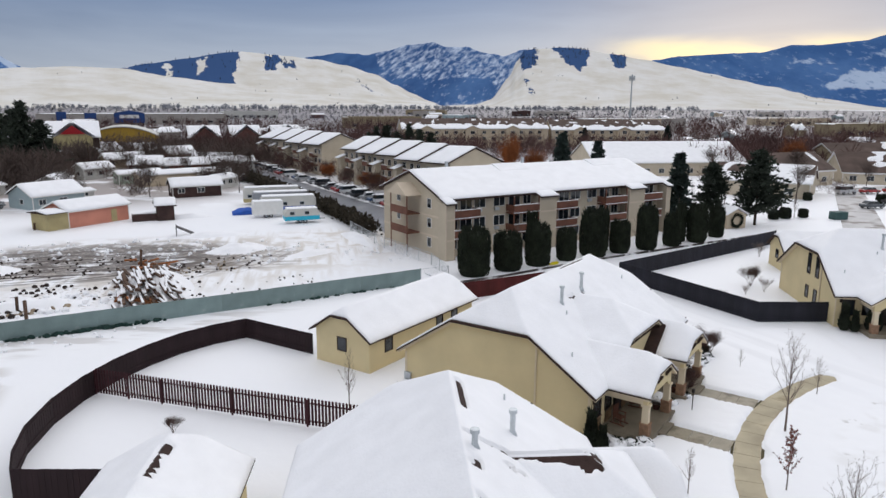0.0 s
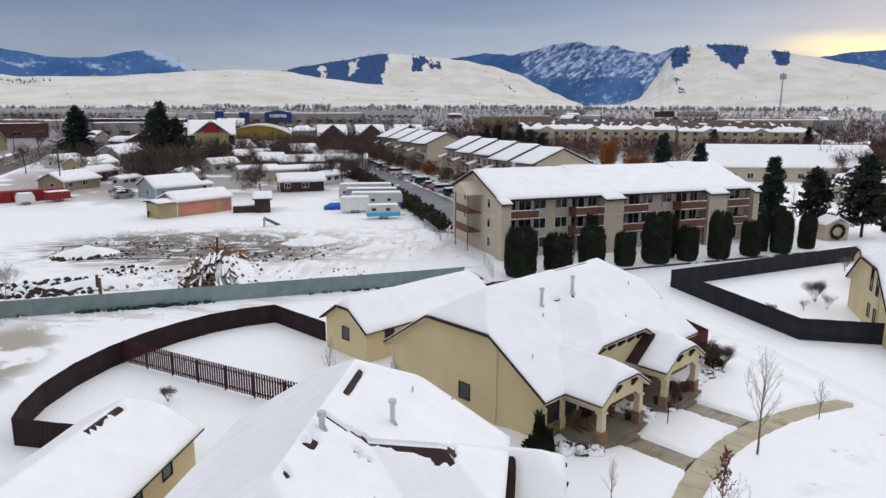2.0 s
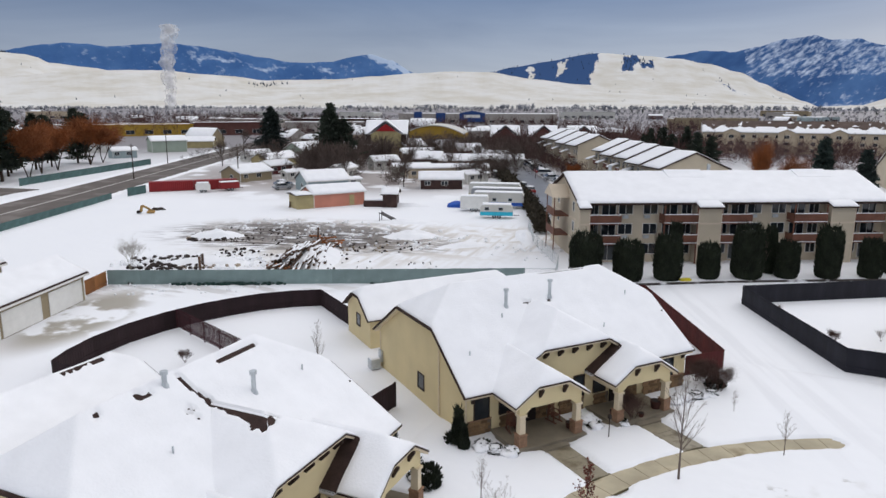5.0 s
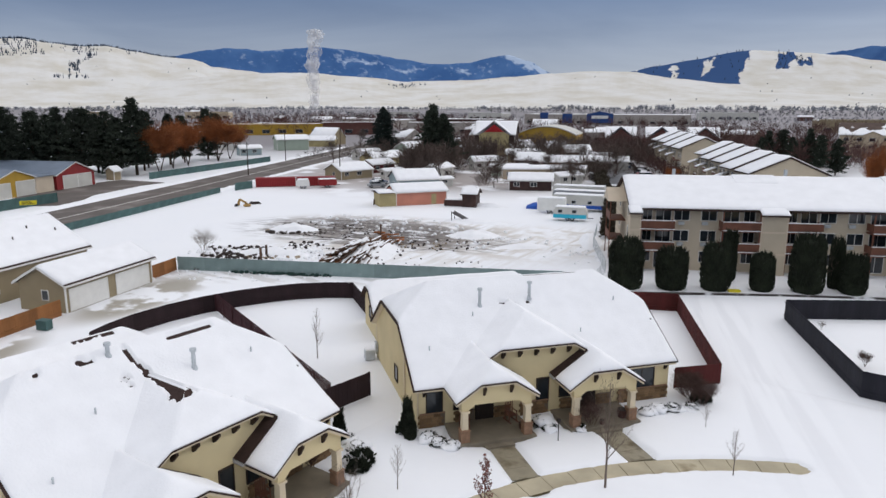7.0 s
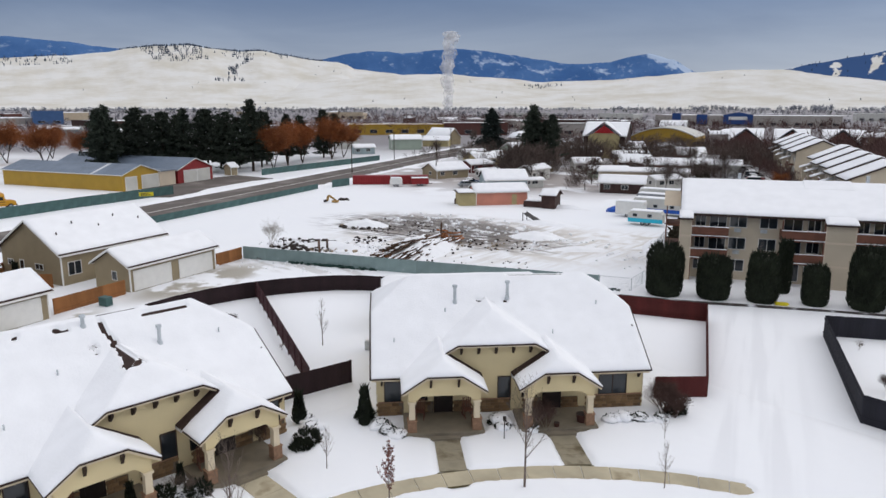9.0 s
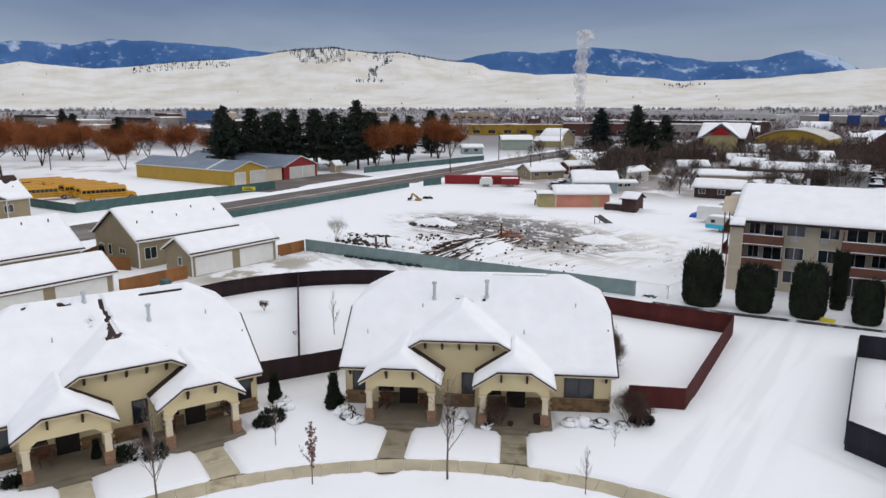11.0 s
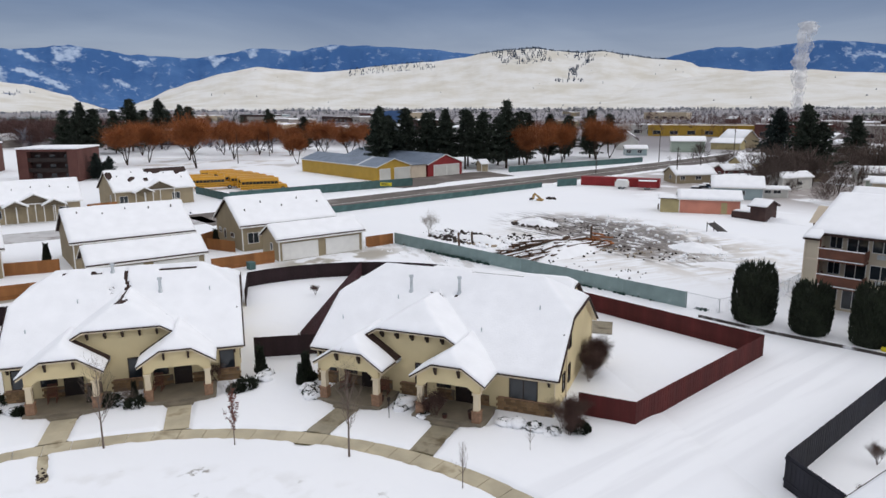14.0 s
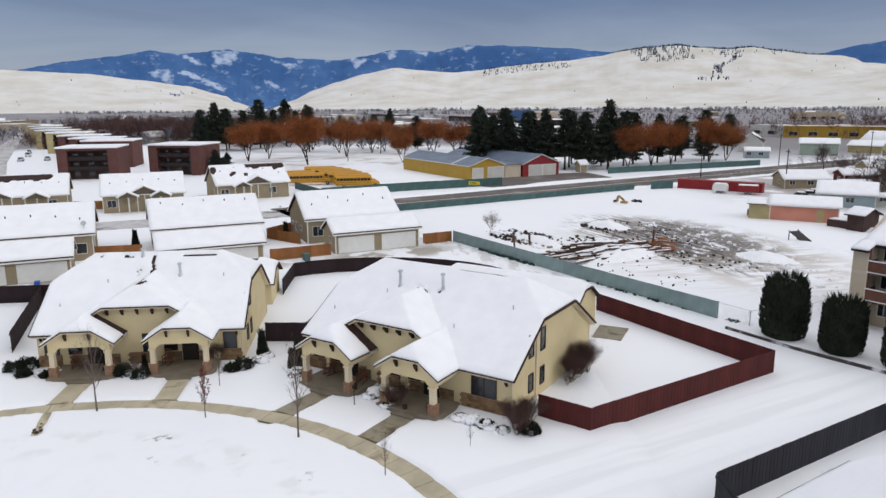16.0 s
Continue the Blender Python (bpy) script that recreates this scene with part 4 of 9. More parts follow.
def bare_b(u, v):
    rag = 0.13 * wob(u, v, 2.6, 5) + 0.06 * wob(u, v, 7.0, 6)
    # down from the ridge to the dormer, then along the dormer's crest to its clipped end
    mid = 7.66 + 0.22 * soft(6.2 - v, 0, 0.9)
    b = 0.34 * soft(0.15 + rag - abs(u - mid), 0, 0.07) * soft(v, 5.1, 5.3) * soft(7.05 - v, 0, 0.1)
    wide = 0.33 + 0.16 * soft(4.6 - v, 0, 1.6) + 0.38 * soft(3.0 - v, 0, 0.7)
    b += 0.34 * soft(u - (7.98 - wide - rag), 0, 0.09) * soft(8.02 - u, 0, 0.06) * soft(v, 2.25, 2.35) * soft(5.5 - v, 0, 0.15)
    b += 0.34 * soft(0.55 + rag - abs(u - 7.75), 0, 0.1) * soft(v, 1.75 + 0.8 * rag, 1.95 + 0.8 * rag) * soft(2.4 - v, 0, 0.05)
    # ragged gaps along the ridge
    b += 0.3 * soft(0.24 + 0.5 * rag - abs(v - 6.78), 0, 0.08) * soft(wob(u, v, 1.7, 9), 0.22 - 0.34 * soft(u, 4.4, 5.9), 0.36 - 0.34 * soft(u, 4.4, 5.9)) * soft(u, 2.9, 3.5) * soft(6.2 - u, 0, 0.3)
    b += 0.3 * soft(0.15 + 0.3 * rag - abs(v - 6.72), 0, 0.06) * soft(u, 9.8, 10.1) * soft(12.9 - u, 0, 0.3)
    b += 0.3 * soft(0.3 - math.hypot((u - 6.75) * 0.9, (v - 5.15) * 0.6), 0, 0.12) * soft(wob(u, v, 5.0, 1), 0.05, 0.2)
    return b


duplex("duplex_house", 8.54, 36.41, 55.4, 18.05, "cream one-and-a-half-storey duplex with stone base and snowy roof", 1.0, bare=bare_a, vents=((5.83, 4.95, 7.25), (9.5, 5.2, 7.4)))
duplex("duplex_house", 8.25, 16.07, 94.0, 15.95, "cream duplex with stone base and snow sliding off its roof", 2.0, garage=(0.5, 16.05, 16.2, 23.1), eave_g=(2.15, 0.56), bare_g=lambda u, v: 0.34 * soft(0.17 + 0.09 * wob(u, v, 3, 1) - abs(v - 19.55), 0, 0.08) * soft(u, 10.8, 11.4) * soft(14.2 - u, 0, 0.2), bare=bare_b, vents=((6.73, 6.67, 7.85), (10.15, 4.74, 6.95)))
duplex("duplex_house", 33.8, 58.2, -6.3, 18.05, "cream duplex with a snowy roof behind a black fence", 3.0, garage=(3.0, 16.0, 20.5, 26.5), stones=False, gable0=((4.6, 0.95, 0.6, 1.1), (6.5, 0.95, 0.6, 1.1), (4.6, 3.3, 0.62, 1.9), (6.5, 3.3, 0.62, 1.9)), vents=((5.8, 4.9, 7.4),))


# ---- fences ----
def fence(name, pts, height, mat, label, cap=True, pitch=2.44, proud=0.007, board=0.15, seed=0):
    F = thing(name, pose(pts[0][0], pts[0][1], 0), label, "fence")
    off = Vector((pts[0][0], pts[0][1], 0))
    rnd = random.Random(seed)
    for (ax, ay), (bx, by) in zip(pts, pts[1:]):
        a, b = Vector((ax, ay, 0)) - off, Vector((bx, by, 0)) - off
        n = max(1, round((b - a).length / pitch))
        for i in range(n):
            p, e1 = a.lerp(b, i / n), a.lerp(b, (i + 1) / n)
            d = e1 - p
            L = d.length
            bm = bmesh.new()
            k = max(1, round(L / board))
            prev = None
            for j in range(k):
                o = proud * (1 if j % 2 else -1)
                h = height + rnd.uniform(-0.014, 0.014)
                for e in (j, j + 1):
                    col = [bm.verts.new((L * e / k, y + o, z)) for y, z in ((-0.012, -0.1), (-0.012, h), (0.012, h), (0.012, -0.1))]
                    if prev:
                        for q0, q1 in ((0, 1), (1, 2), (2, 3)):
                            bm.faces.new([prev[q0], col[q0], col[q1], prev[q1]])
                    prev = col
            pn = part("panel", bm, mat, F)
            for z in (0.3, height - 0.3):
                part("rail", boxes((0, 0.03, z, L, 0.07, z + 0.09)), mat, pn)
            pn.matrix_local = Matrix.Translation(p) @ Matrix.Rotation(math.atan2(d.y, d.x), 4, "Z")
            po = part("post", boxes((-0.06, -0.02, -0.2, 0.06, 0.1, height + 0.03)), mat, F)
            po.matrix_local = pn.matrix_local.copy()
    po = part("post", boxes((-0.06, -0.02, -0.2, 0.06, 0.1, height + 0.03)), mat, F)
    po.matrix_local = Matrix.Translation(b)
    return F


arc_fence = [(-10.0, 51.2), (-16.2, 55.0), (-18.3, 53.4), (-20.2, 51.2), (-21.6, 48.6), (-22.7, 45.6), (-23.3, 42.4), (-23.4, 39.0), (-22.9, 35.4), (-21.9, 32.6), (-20.9, 30.8), (-13.2, 30.9)]
fence("wooden_fence", arc_fence, 1.62, BROWNFENCE, "dark brown board fence curving round snowy back yards", seed=1)
fence("wooden_fence", [(2.0, 32.3), (2.3, 38.9)], 1.62, BROWNFENCE, "dark brown board fence between two houses", seed=2)
fence("wooden_fence", [(18.0, 52.9), (20.25, 55.7), (11.0, 71.7), (-5.6, 62.6)], 1.66, REDFENCE, "red-brown board fence round a side yard", seed=3)
fence("wooden_fence", [(35.5, 60.0), (28.2, 60.0), (19.6, 75.6), (46.5, 96.0)], 1.8, BLACKFENCE, "weathered black board fence beside the alley", seed=4)
fence("wooden_fence", [(-12.3, 13.6), (-11.7, 6.5), (-10.6, -6.0)], 1.75, BROWNFENCE, "dark brown board fence behind a narrow yard", seed=15)
fence("wooden_fence", [(3.8, 12.1), (-11.6, 6.6)], 1.75, BROWNFENCE, "dark brown board fence beside a narrow yard", seed=5)
fence("metal_fence", [(-41.5, 50.4), (-20.5, 62.4), (-2.4, 73.1)], 1.55, GREENFENCE, "faded green sheet fence along the vacant lot", pitch=3.6, proud=0.003, board=1.2, seed=6)
fence("cedar_fence", [(-41.4, 50.2), (-39.4, 46.0)], 1.5, ORANGEFENCE, "orange cedar board fence beside a garage", seed=7)
fence("cedar_fence", [(-33.0, 33.6), (-29.6, 26.2)], 1.5, ORANGEFENCE, "orange cedar board fence between garages", seed=8)
fence("cedar_fence", [(-32.4, -0.8), (-34.1, 8.1)], 1.5, ORANGEFENCE, "orange cedar board fence between two houses", seed=17)
fence("cedar_fence", [(-40.6, 28.3), (-45.6, 22.4), (-50.9, 25.2)], 1.5, ORANGEFENCE, "orange cedar board fence between two houses", seed=18)
fence("cedar_fence", [(-23.8, 13.8), (-21.2, 5.9)], 1.5, ORANGEFENCE, "orange cedar board fence between garages", seed=9)


MAROON = material("maroon_fence_paint", (0.050, 0.016, 0.020), 0.8, 1.2, 0.25, 0.2, 25, rand=0.15)


def picket_fence(a, b, height):
    F = thing("picket_fence", pose(a[0], a[1], 0, 0, 0, math.degrees(math.atan2(b[1] - a[1], b[0] - a[0]))), "dark maroon wooden picket fence dividing two yards", "fence")
    L = math.hypot(b[0] - a[0], b[1] - a[1])
    p0 = part("picket", prism([(0.0, 0.02), (0.15, 0.02), (0.15, height - 0.06), (0.075, height), (0.0, height - 0.06)], "y", -0.012, 0.012), MAROON, F)
    k = int(L / 0.225)
    for j in range(1, k):
        share("picket", p0, pose(j * L / k, 0, 0), F)
    part("rail", boxes((0, -0.05, 0.25, L, -0.012, 0.34)), MAROON, F)
    part("rail", boxes((0, -0.05, height - 0.38, L, -0.012, height - 0.29)), MAROON, F)
    n = int(L / 2.4)
    q0 = part("post", boxes((-0.05, -0.13, -0.2, 0.05, -0.05, height - 0.1)), MAROON, F)
    for j in range(1, n + 1):
        share("post", q0, pose(j * L / n, 0, 0), F)


picket_fence((-23.0, 43.6), (1.9, 35.9), 1.75)


# ---- paths ----
def slabs(name, label, quads, parent_mat=CONCRETE):
    P = tagged(new(name), label, "pavement", kind="structure")
    for q in quads:
        bm = prism(q, "z", -0.15, 0.018)
        part("slab", bm, parent_mat, P)
    return P


ring = arc(38.8, 25.4, 24.15, 116, 216, 28)
quads = []
for i in range(28):
    a0, a1 = radians(116 + 100 * i / 28 + 0.05), radians(116 + 100 * (i + 1) / 28 - 0.05)
    quads.append([(38.8 + r * math.cos(a), 25.4 + r * math.sin(a)) for r, a in ((23.45, a0), (24.85, a0), (24.85, a1), (23.45, a1))])
slabs("pavement_1", "bare tan concrete footpath curving through the snow", quads)


def path_quads(x, y, ang, u, v0, v1, w, n):
    m = pose(x, y, 0, 0, 0, ang)
    out = []
    for i in range(n):
        a, b = v0 + (v1 - v0) * i / n + 0.015, v0 + (v1 - v0) * (i + 1) / n - 0.015
        out.append([tuple((m @ Vector((p, q, 0)))[:2]) for p, q in ((u - w / 2, a), (u + w / 2, a), (u + w / 2, b), (u - w / 2, b))])
    return out


slabs("pavement_2", "wet concrete path to a porch", path_quads(8.54, 36.41, 55.4, 4.55, -6.45, -2.95, 1.5, 3), WETCONCRETE)
slabs("pavement_3", "wet concrete path to a porch", path_quads(8.54, 36.41, 55.4, 11.5, -6.42, -2.95, 1.5, 3), WETCONCRETE)
slabs("pavement_4", "tan concrete path to a porch", path_quads(8.25, 16.07, 94.0, 4.55, -6.32, -2.95, 1.5, 2), CONCRETE)
slabs("pavement_5", "tan concrete path to a porch", path_quads(8.25, 16.07, 94.0, 11.5, -6.51, -2.95, 1.5, 2), CONCRETE)
slabs("pavement_7", "short strip of concrete crossing the lawn to the street", [[(15.9, 20.8), (17.4, 21.2), (17.3, 21.8), (15.8, 21.4)], [(17.43, 21.22), (19.1, 21.68), (19.0, 22.25), (17.33, 21.81)]])
slabs("pavement_6", "bare concrete pad behind a house", [[(-0.8, 61.7), (0.4, 64.0), (3.5, 62.4), (2.4, 60.2)]], WETCONCRETE)


# ---- plain gabled houses and garages of the next street ----
GABLEDARK = material("dark_olive_shingle", (0.115, 0.092, 0.062), 0.9, 1.0, 0.15, 0.2, 20)


def gabled(name, x, y, ang, L, W, eave, ridge, wall, label, category, group="", over=0.4, snow=0.14, seed=0.0, doors=(), wins=(), endwins=(), roofmat=None, trim=None, step=0.5, bare=None, porch=()):
    """Ridge along u. Front eave line from (x, y) along ang; the house lies behind it."""
    H = thing(name, pose(x, y, 0, 0, 0, ang), label, category, group)
    s = (ridge - eave) / (W / 2)

    def zf(u, v):
        return min(eave + s * v, eave + s * (W - v))

    part("wall", sheet([over, L - over], [over, W / 2, W - over], lambda u, v: zf(u, v) - 0.16, lambda u, v: -0.3), wall, H)
    r = part("roof", sheet([0, L], [0, W / 2, W], zf, lambda u, v: zf(u, v) - 0.15), roofmat or SHINGLE, H)
    if snow:
        lip = 0.2 if name in ("tan_house", "tan_garage") else 0.0
        part("roof_snow", snow_over(zf, 0, L, lip, W - lip, snow, seed, bare, step, breaks_v=(W / 2,)), SNOW, r, "", True)
    tm = trim or WHITE
    if name in ("tan_house", "cottage"):
        rv = random.Random(seed)
        for k in range(5):
            vu, vv = L * (0.12 + 0.19 * k), W * rv.uniform(0.22, 0.42)
            part("roof_vent", tube(bmesh.new(), (vu, vv, zf(vu, vv)), (vu, vv, zf(vu, vv) + rv.uniform(0.3, 0.45)), 0.09, 0.07, 7), SHINGLE, H)
    for fv in (-0.03, W - 0.02):
        part("fascia", boxes((0, fv, eave - 0.2, L, fv + 0.05, eave - 0.01)), tm, H)
    for e in (0.0, L):
        x0, x1 = (e - 0.025, e + 0.01) if e == 0 else (e - 0.01, e + 0.025)
        part("rake_board", prism([(0, eave - 0.2), (W / 2, ridge - 0.2), (W, eave - 0.2), (W, eave), (W / 2, ridge), (0, eave)], "x", x0, x1), tm, H)
        part("corner_board", boxes((over - 0.03 if e == 0 else L - over - 0.1, over - 0.03, -0.1, over + 0.1 if e == 0 else L - over + 0.03, over + 0.1, eave - 0.1)), tm, H)
    for (u, w, h) in doors:
        bm = boxes((u, over - 0.03, 0.0, u + w, over + 0.02, h))
        for k in range(1, 4):
            box(bm, u + 0.02, over - 0.045, h * k / 4 - 0.03 - 0.22, u + w - 0.02, over - 0.03, h * k / 4 - 0.03 + 0.22)
        gd = part("garage_door", bm, WHITE, H, "white panelled garage door")
        part("door_trim", boxes((u - 0.1, over - 0.06, 0, u, over + 0.01, h + 0.1), (u + w, over - 0.06, 0, u + w + 0.1, over + 0.01, h + 0.1), (u, over - 0.06, h, u + w, over + 0.01, h + 0.1)), tm, gd)
    for (u, z, w, h, c) in wins:
        window(H, pose(u, over - 0.01, z), w, h, c, tm)
    for (side, v, z, w, h, c) in endwins:
        ux = over - 0.01 if side == 0 else L - over + 0.01
        window(H, pose(ux, v + (w if side == 0 else 0), z, 0, 0, -90 if side == 0 else 90), w, h, c, tm)
    # entrance gables that stand out of the front roof
    for (u0, u1, v0, ze) in porch:
        zp = lambda u, v: min(ze + 0.5 * (u - u0), ze + 0.5 * (u1 - u))
        um = (u0 + u1) / 2
        depth_v = max(1.0, (zp(um, 0) - eave) / s + 0.5)
        pr = part("porch_roof", sheet([u0, um, u1], [v0, depth_v], zp, lambda u, v: zp(u, v) - 0.14), roofmat or SHINGLE, H)
        part("porch_snow", snow_over(zp, u0, u1, v0, depth_v, 0.13, seed + u0, step=0.5, breaks_u=(um,)), SNOW, pr, "", True)
        g = part("porch_gable", prism([(u0 + 0.25, ze - 0.1), (um, zp(um, 0) - 0.16), (u1 - 0.25, ze - 0.1)], "y", v0 + 0.2, v0 + 0.32), GABLEDARK if name == "cottage" else wall, H)
        part("rake_board", prism([(u0, ze - 0.18), (um, zp(um, 0) - 0.18), (u1, ze - 0.18), (u1, ze), (um, zp(um, 0)), (u0, ze)], "y", v0 - 0.03, v0 + 0.02), tm, g)
        for cx in (u0 + 0.3, um, u1 - 0.4):
            part("porch_post", boxes((cx, v0 + 0.15, 0, cx + 0.12, v0 + 0.27, ze - 0.05)), tm, H)
    return H


def two_doors(L):
    return ((0.9, 4.9, 2.1), (L - 5.9, 4.9, 2.1))


gabled("tan_garage", -32.7, 34.0, 113.7, 13.0, 6.2, 2.7, 4.4, TAN, "tan double garage with two white doors and snowy roof", "garage", "tan garages", doors=two_doors(13), endwins=((0, 2.4, 1.1, 0.7, 0.9, 1),), seed=11)
gabled("tan_garage", -23.2, 14.0, 112.8, 13.2, 6.2, 2.6, 4.4, TAN, "tan double garage with two white doors and snowy roof", "garage", "tan garages", doors=two_doors(13), endwins=((0, 2.4, 1.1, 0.7, 0.9, 1),), seed=12)
gabled("tan_garage", -16.2, -6.4, 112.0, 12.9, 6.2, 2.6, 4.4, TAN, "tan double garage with two white doors and snowy roof", "garage", "tan garages", doors=two_doors(13), seed=13)
gabled("tan_house", -40.3, 29.1, 113.0, 14.8, 11.4, 3.4, 6.9, TAN, "tan gabled house with white trim and snowy roof", "house", "tan houses", wins=((1.2, 1.0, 1.5, 1.4, 2), (11.2, 1.0, 1.4, 1.3, 2)), endwins=((0, 3.6, 1.4, 1.3, 0.6, 2), (0, 7.0, 0.9, 0.7, 1.3, 1), (0, 8.9, 1.5, 1.0, 0.6, 2)), seed=14)
gabled("tan_house", -33.2, 9.8, 112.8, 15.0, 12.0, 3.4, 6.9, TAN, "tan gabled house with white trim and snowy roof", "house", "tan houses", wins=((13.0, 1.0, 1.0, 1.3, 2),), endwins=((1, 3.0, 1.2, 1.0, 1.2, 1),), seed=15)
gabled("tan_house", -26.2, -10.6, 112.0, 15.0, 12.0, 3.4, 6.9, TAN, "tan gabled house with white trim and snowy roof", "house", "tan houses", wins=((12.6, 0.9, 1.2, 1.3, 1),), endwins=((1, 3.0, 1.2, 1.0, 1.2, 1),), seed=16)
row = dict(wins=((1.2, 1.0, 1.5, 1.3, 2), (11.4, 1.0, 1.5, 1.3, 2)), endwins=((0, 3.0, 1.0, 0.8, 1.3, 1),))
gabled("cottage", -88.0, 3.0, 118, 16.2, 11.5, 3.3, 7.0, TAN, "tan cottage with gabled porch and patchy snow on its roof", "house", "row of tan cottages", porch=((3.4, 7.4, -1.4, 3.0), (5.6, 12.0, -0.3, 3.4)), seed=17, bare=lambda u, v: 0.3 * max(soft(u + 0.8 * wob(u, v, 1.2, 4), 7.0, 8.4) * soft(v + 0.5 * wob(u, v, 0.9, 5), 4.5, 4.9), soft(wob(u, v, 0.6, 4), 0.22, 0.36) * soft(v, 1.5, 3.0)), **row)
gabled("cottage", -72.3, -14.0, 111.0, 15.2, 11.0, 3.3, 6.8, TAN, "tan cottage with two gabled porches and snowy roof", "house", "row of tan cottages", porch=((2.8, 6.8, -1.4, 3.0), (8.6, 12.6, -1.4, 3.0), (4.6, 10.8, -0.3, 3.4)), seed=18, **row)
gabled("cottage", -70.4, -35.4, 112.0, 15.2, 11.0, 3.3, 6.8, TAN, "tan cottage with gabled porch and patchy snow on its roof", "house", "row of tan cottages", porch=((2.0, 6.0, -0.6, 3.2), (7.5, 12.0, -1.4, 3.0)), seed=19, bare=lambda u, v: 0.3 * soft(12.6 - u + 0.9 * wob(u, v, 1.1, 7), 0, 1.0) * soft(v + 0.6 * wob(u, v, 0.8, 3), 3.7, 4.2), **row)
fence("cedar_fence", [(-84.5, -1.0), (-87.5, 3.6)], 1.6, ORANGEFENCE, "orange cedar board fence between cottages", seed=27)
fence("cedar_fence", [(-78.5, -22.0), (-79.0, -14.6)], 1.6, ORANGEFENCE, "orange cedar board fence between cottages", seed=28)


# ---- plants ----
def mesh_part(name, verts, faces, mat, parent=None, label="", smooth=False):
    me = bpy.data.meshes.new(name)
    me.from_pydata(verts, [], faces)
    me.materials.append(mat)
    if smooth:
        me.polygons.foreach_set("use_smooth", [True] * len(me.polygons))
    ob = new(name, me)
    if parent:
        ob.parent = parent
    if label:
        ob["label"] = label
    return ob


def tuft(V, F, p, d, size, wide, rnd):
    """A small pointed leaf or spray at p along d."""
    side = d.cross(Vector((rnd.uniform(-1, 1), rnd.uniform(-1, 1), rnd.uniform(-1, 1))))
    if side.length < 1e-4:
        return
    side = side.normalized() * wide
    k = len(V)
    q = p + d * size * 0.45
    V += [tuple(p), tuple(q + side), tuple(p + d * size), tuple(q - side)]
    F.append((k, k + 1, k + 2, k + 3))


def lathe(V, F, prof, n, jig, rnd, sx=1.0, sy=1.0):
    k0 = len(V)
    for r, z in prof:
        for i in range(n):
            a = 2 * math.pi * i / n
            rr = r * (1 + jig * rnd.uniform(-1, 1))
            V.append((rr * math.cos(a) * sx, rr * math.sin(a) * sy, z))
    for j in range(len(prof) - 1):
        for i in range(n):
            a, b = k0 + j * n + i, k0 + j * n + (i + 1) % n
            F.append((a, b, b + n, a + n))


def column_bush(name, h, r, label, category, group="", seed=0, mat=None, sx=1.0, sy=1.0, n=2600, point=False):
    rnd = random.Random(seed)
    T = thing(name, pose(0, 0, 0), label, category, group)
    V, F = [], []

    def prof(t):
        if point:
            return r * (min(1.0, 0.6 + 2.5 * t) * (1 - t) ** 0.65) + 0.01
        return r * min(1.0, 0.88 + 0.9 * t) * (1 - max(0.0, (t - 0.68) / 0.34) ** 2.6) ** 0.55 if t < 1 else 0.02

    lathe(V, F, [(prof(i / 12) * 0.9, h * i / 12 * 0.97) for i in range(13)], 14, 0.08, rnd, sx, sy)
    for i in range(n):
        t = rnd.random() ** 0.9
        a = rnd.uniform(0, 2 * math.pi)
        lump = 1 + 0.10 * noise.noise((math.cos(a) * 1.6, math.sin(a) * 1.6, t * 3 + seed))
        rr = prof(t) * rnd.uniform(0.88, 1.02) * lump
        p = Vector((rr * math.cos(a) * sx, rr * math.sin(a) * sy, h * t * 0.97))
        d = Vector((math.cos(a) * 0.5, math.sin(a) * 0.5, 1.0 + rnd.uniform(-0.3, 0.4))).normalized()
        tuft(V, F, p, d, rnd.uniform(0.22, 0.5) * (1 + 1.3 * soft(t, 0.72, 0.95) * rnd.random()) * min(1, h / 3), rnd.uniform(0.04, 0.10) * min(1, h / 3), rnd)
    mesh_part("foliage", V, F, mat or ARBOR, T)
    part("trunk", tube(bmesh.new(), (0, 0, -0.1), (0, 0, h * 0.5), 0.09, 0.04), DARKBARK, T)
    return T


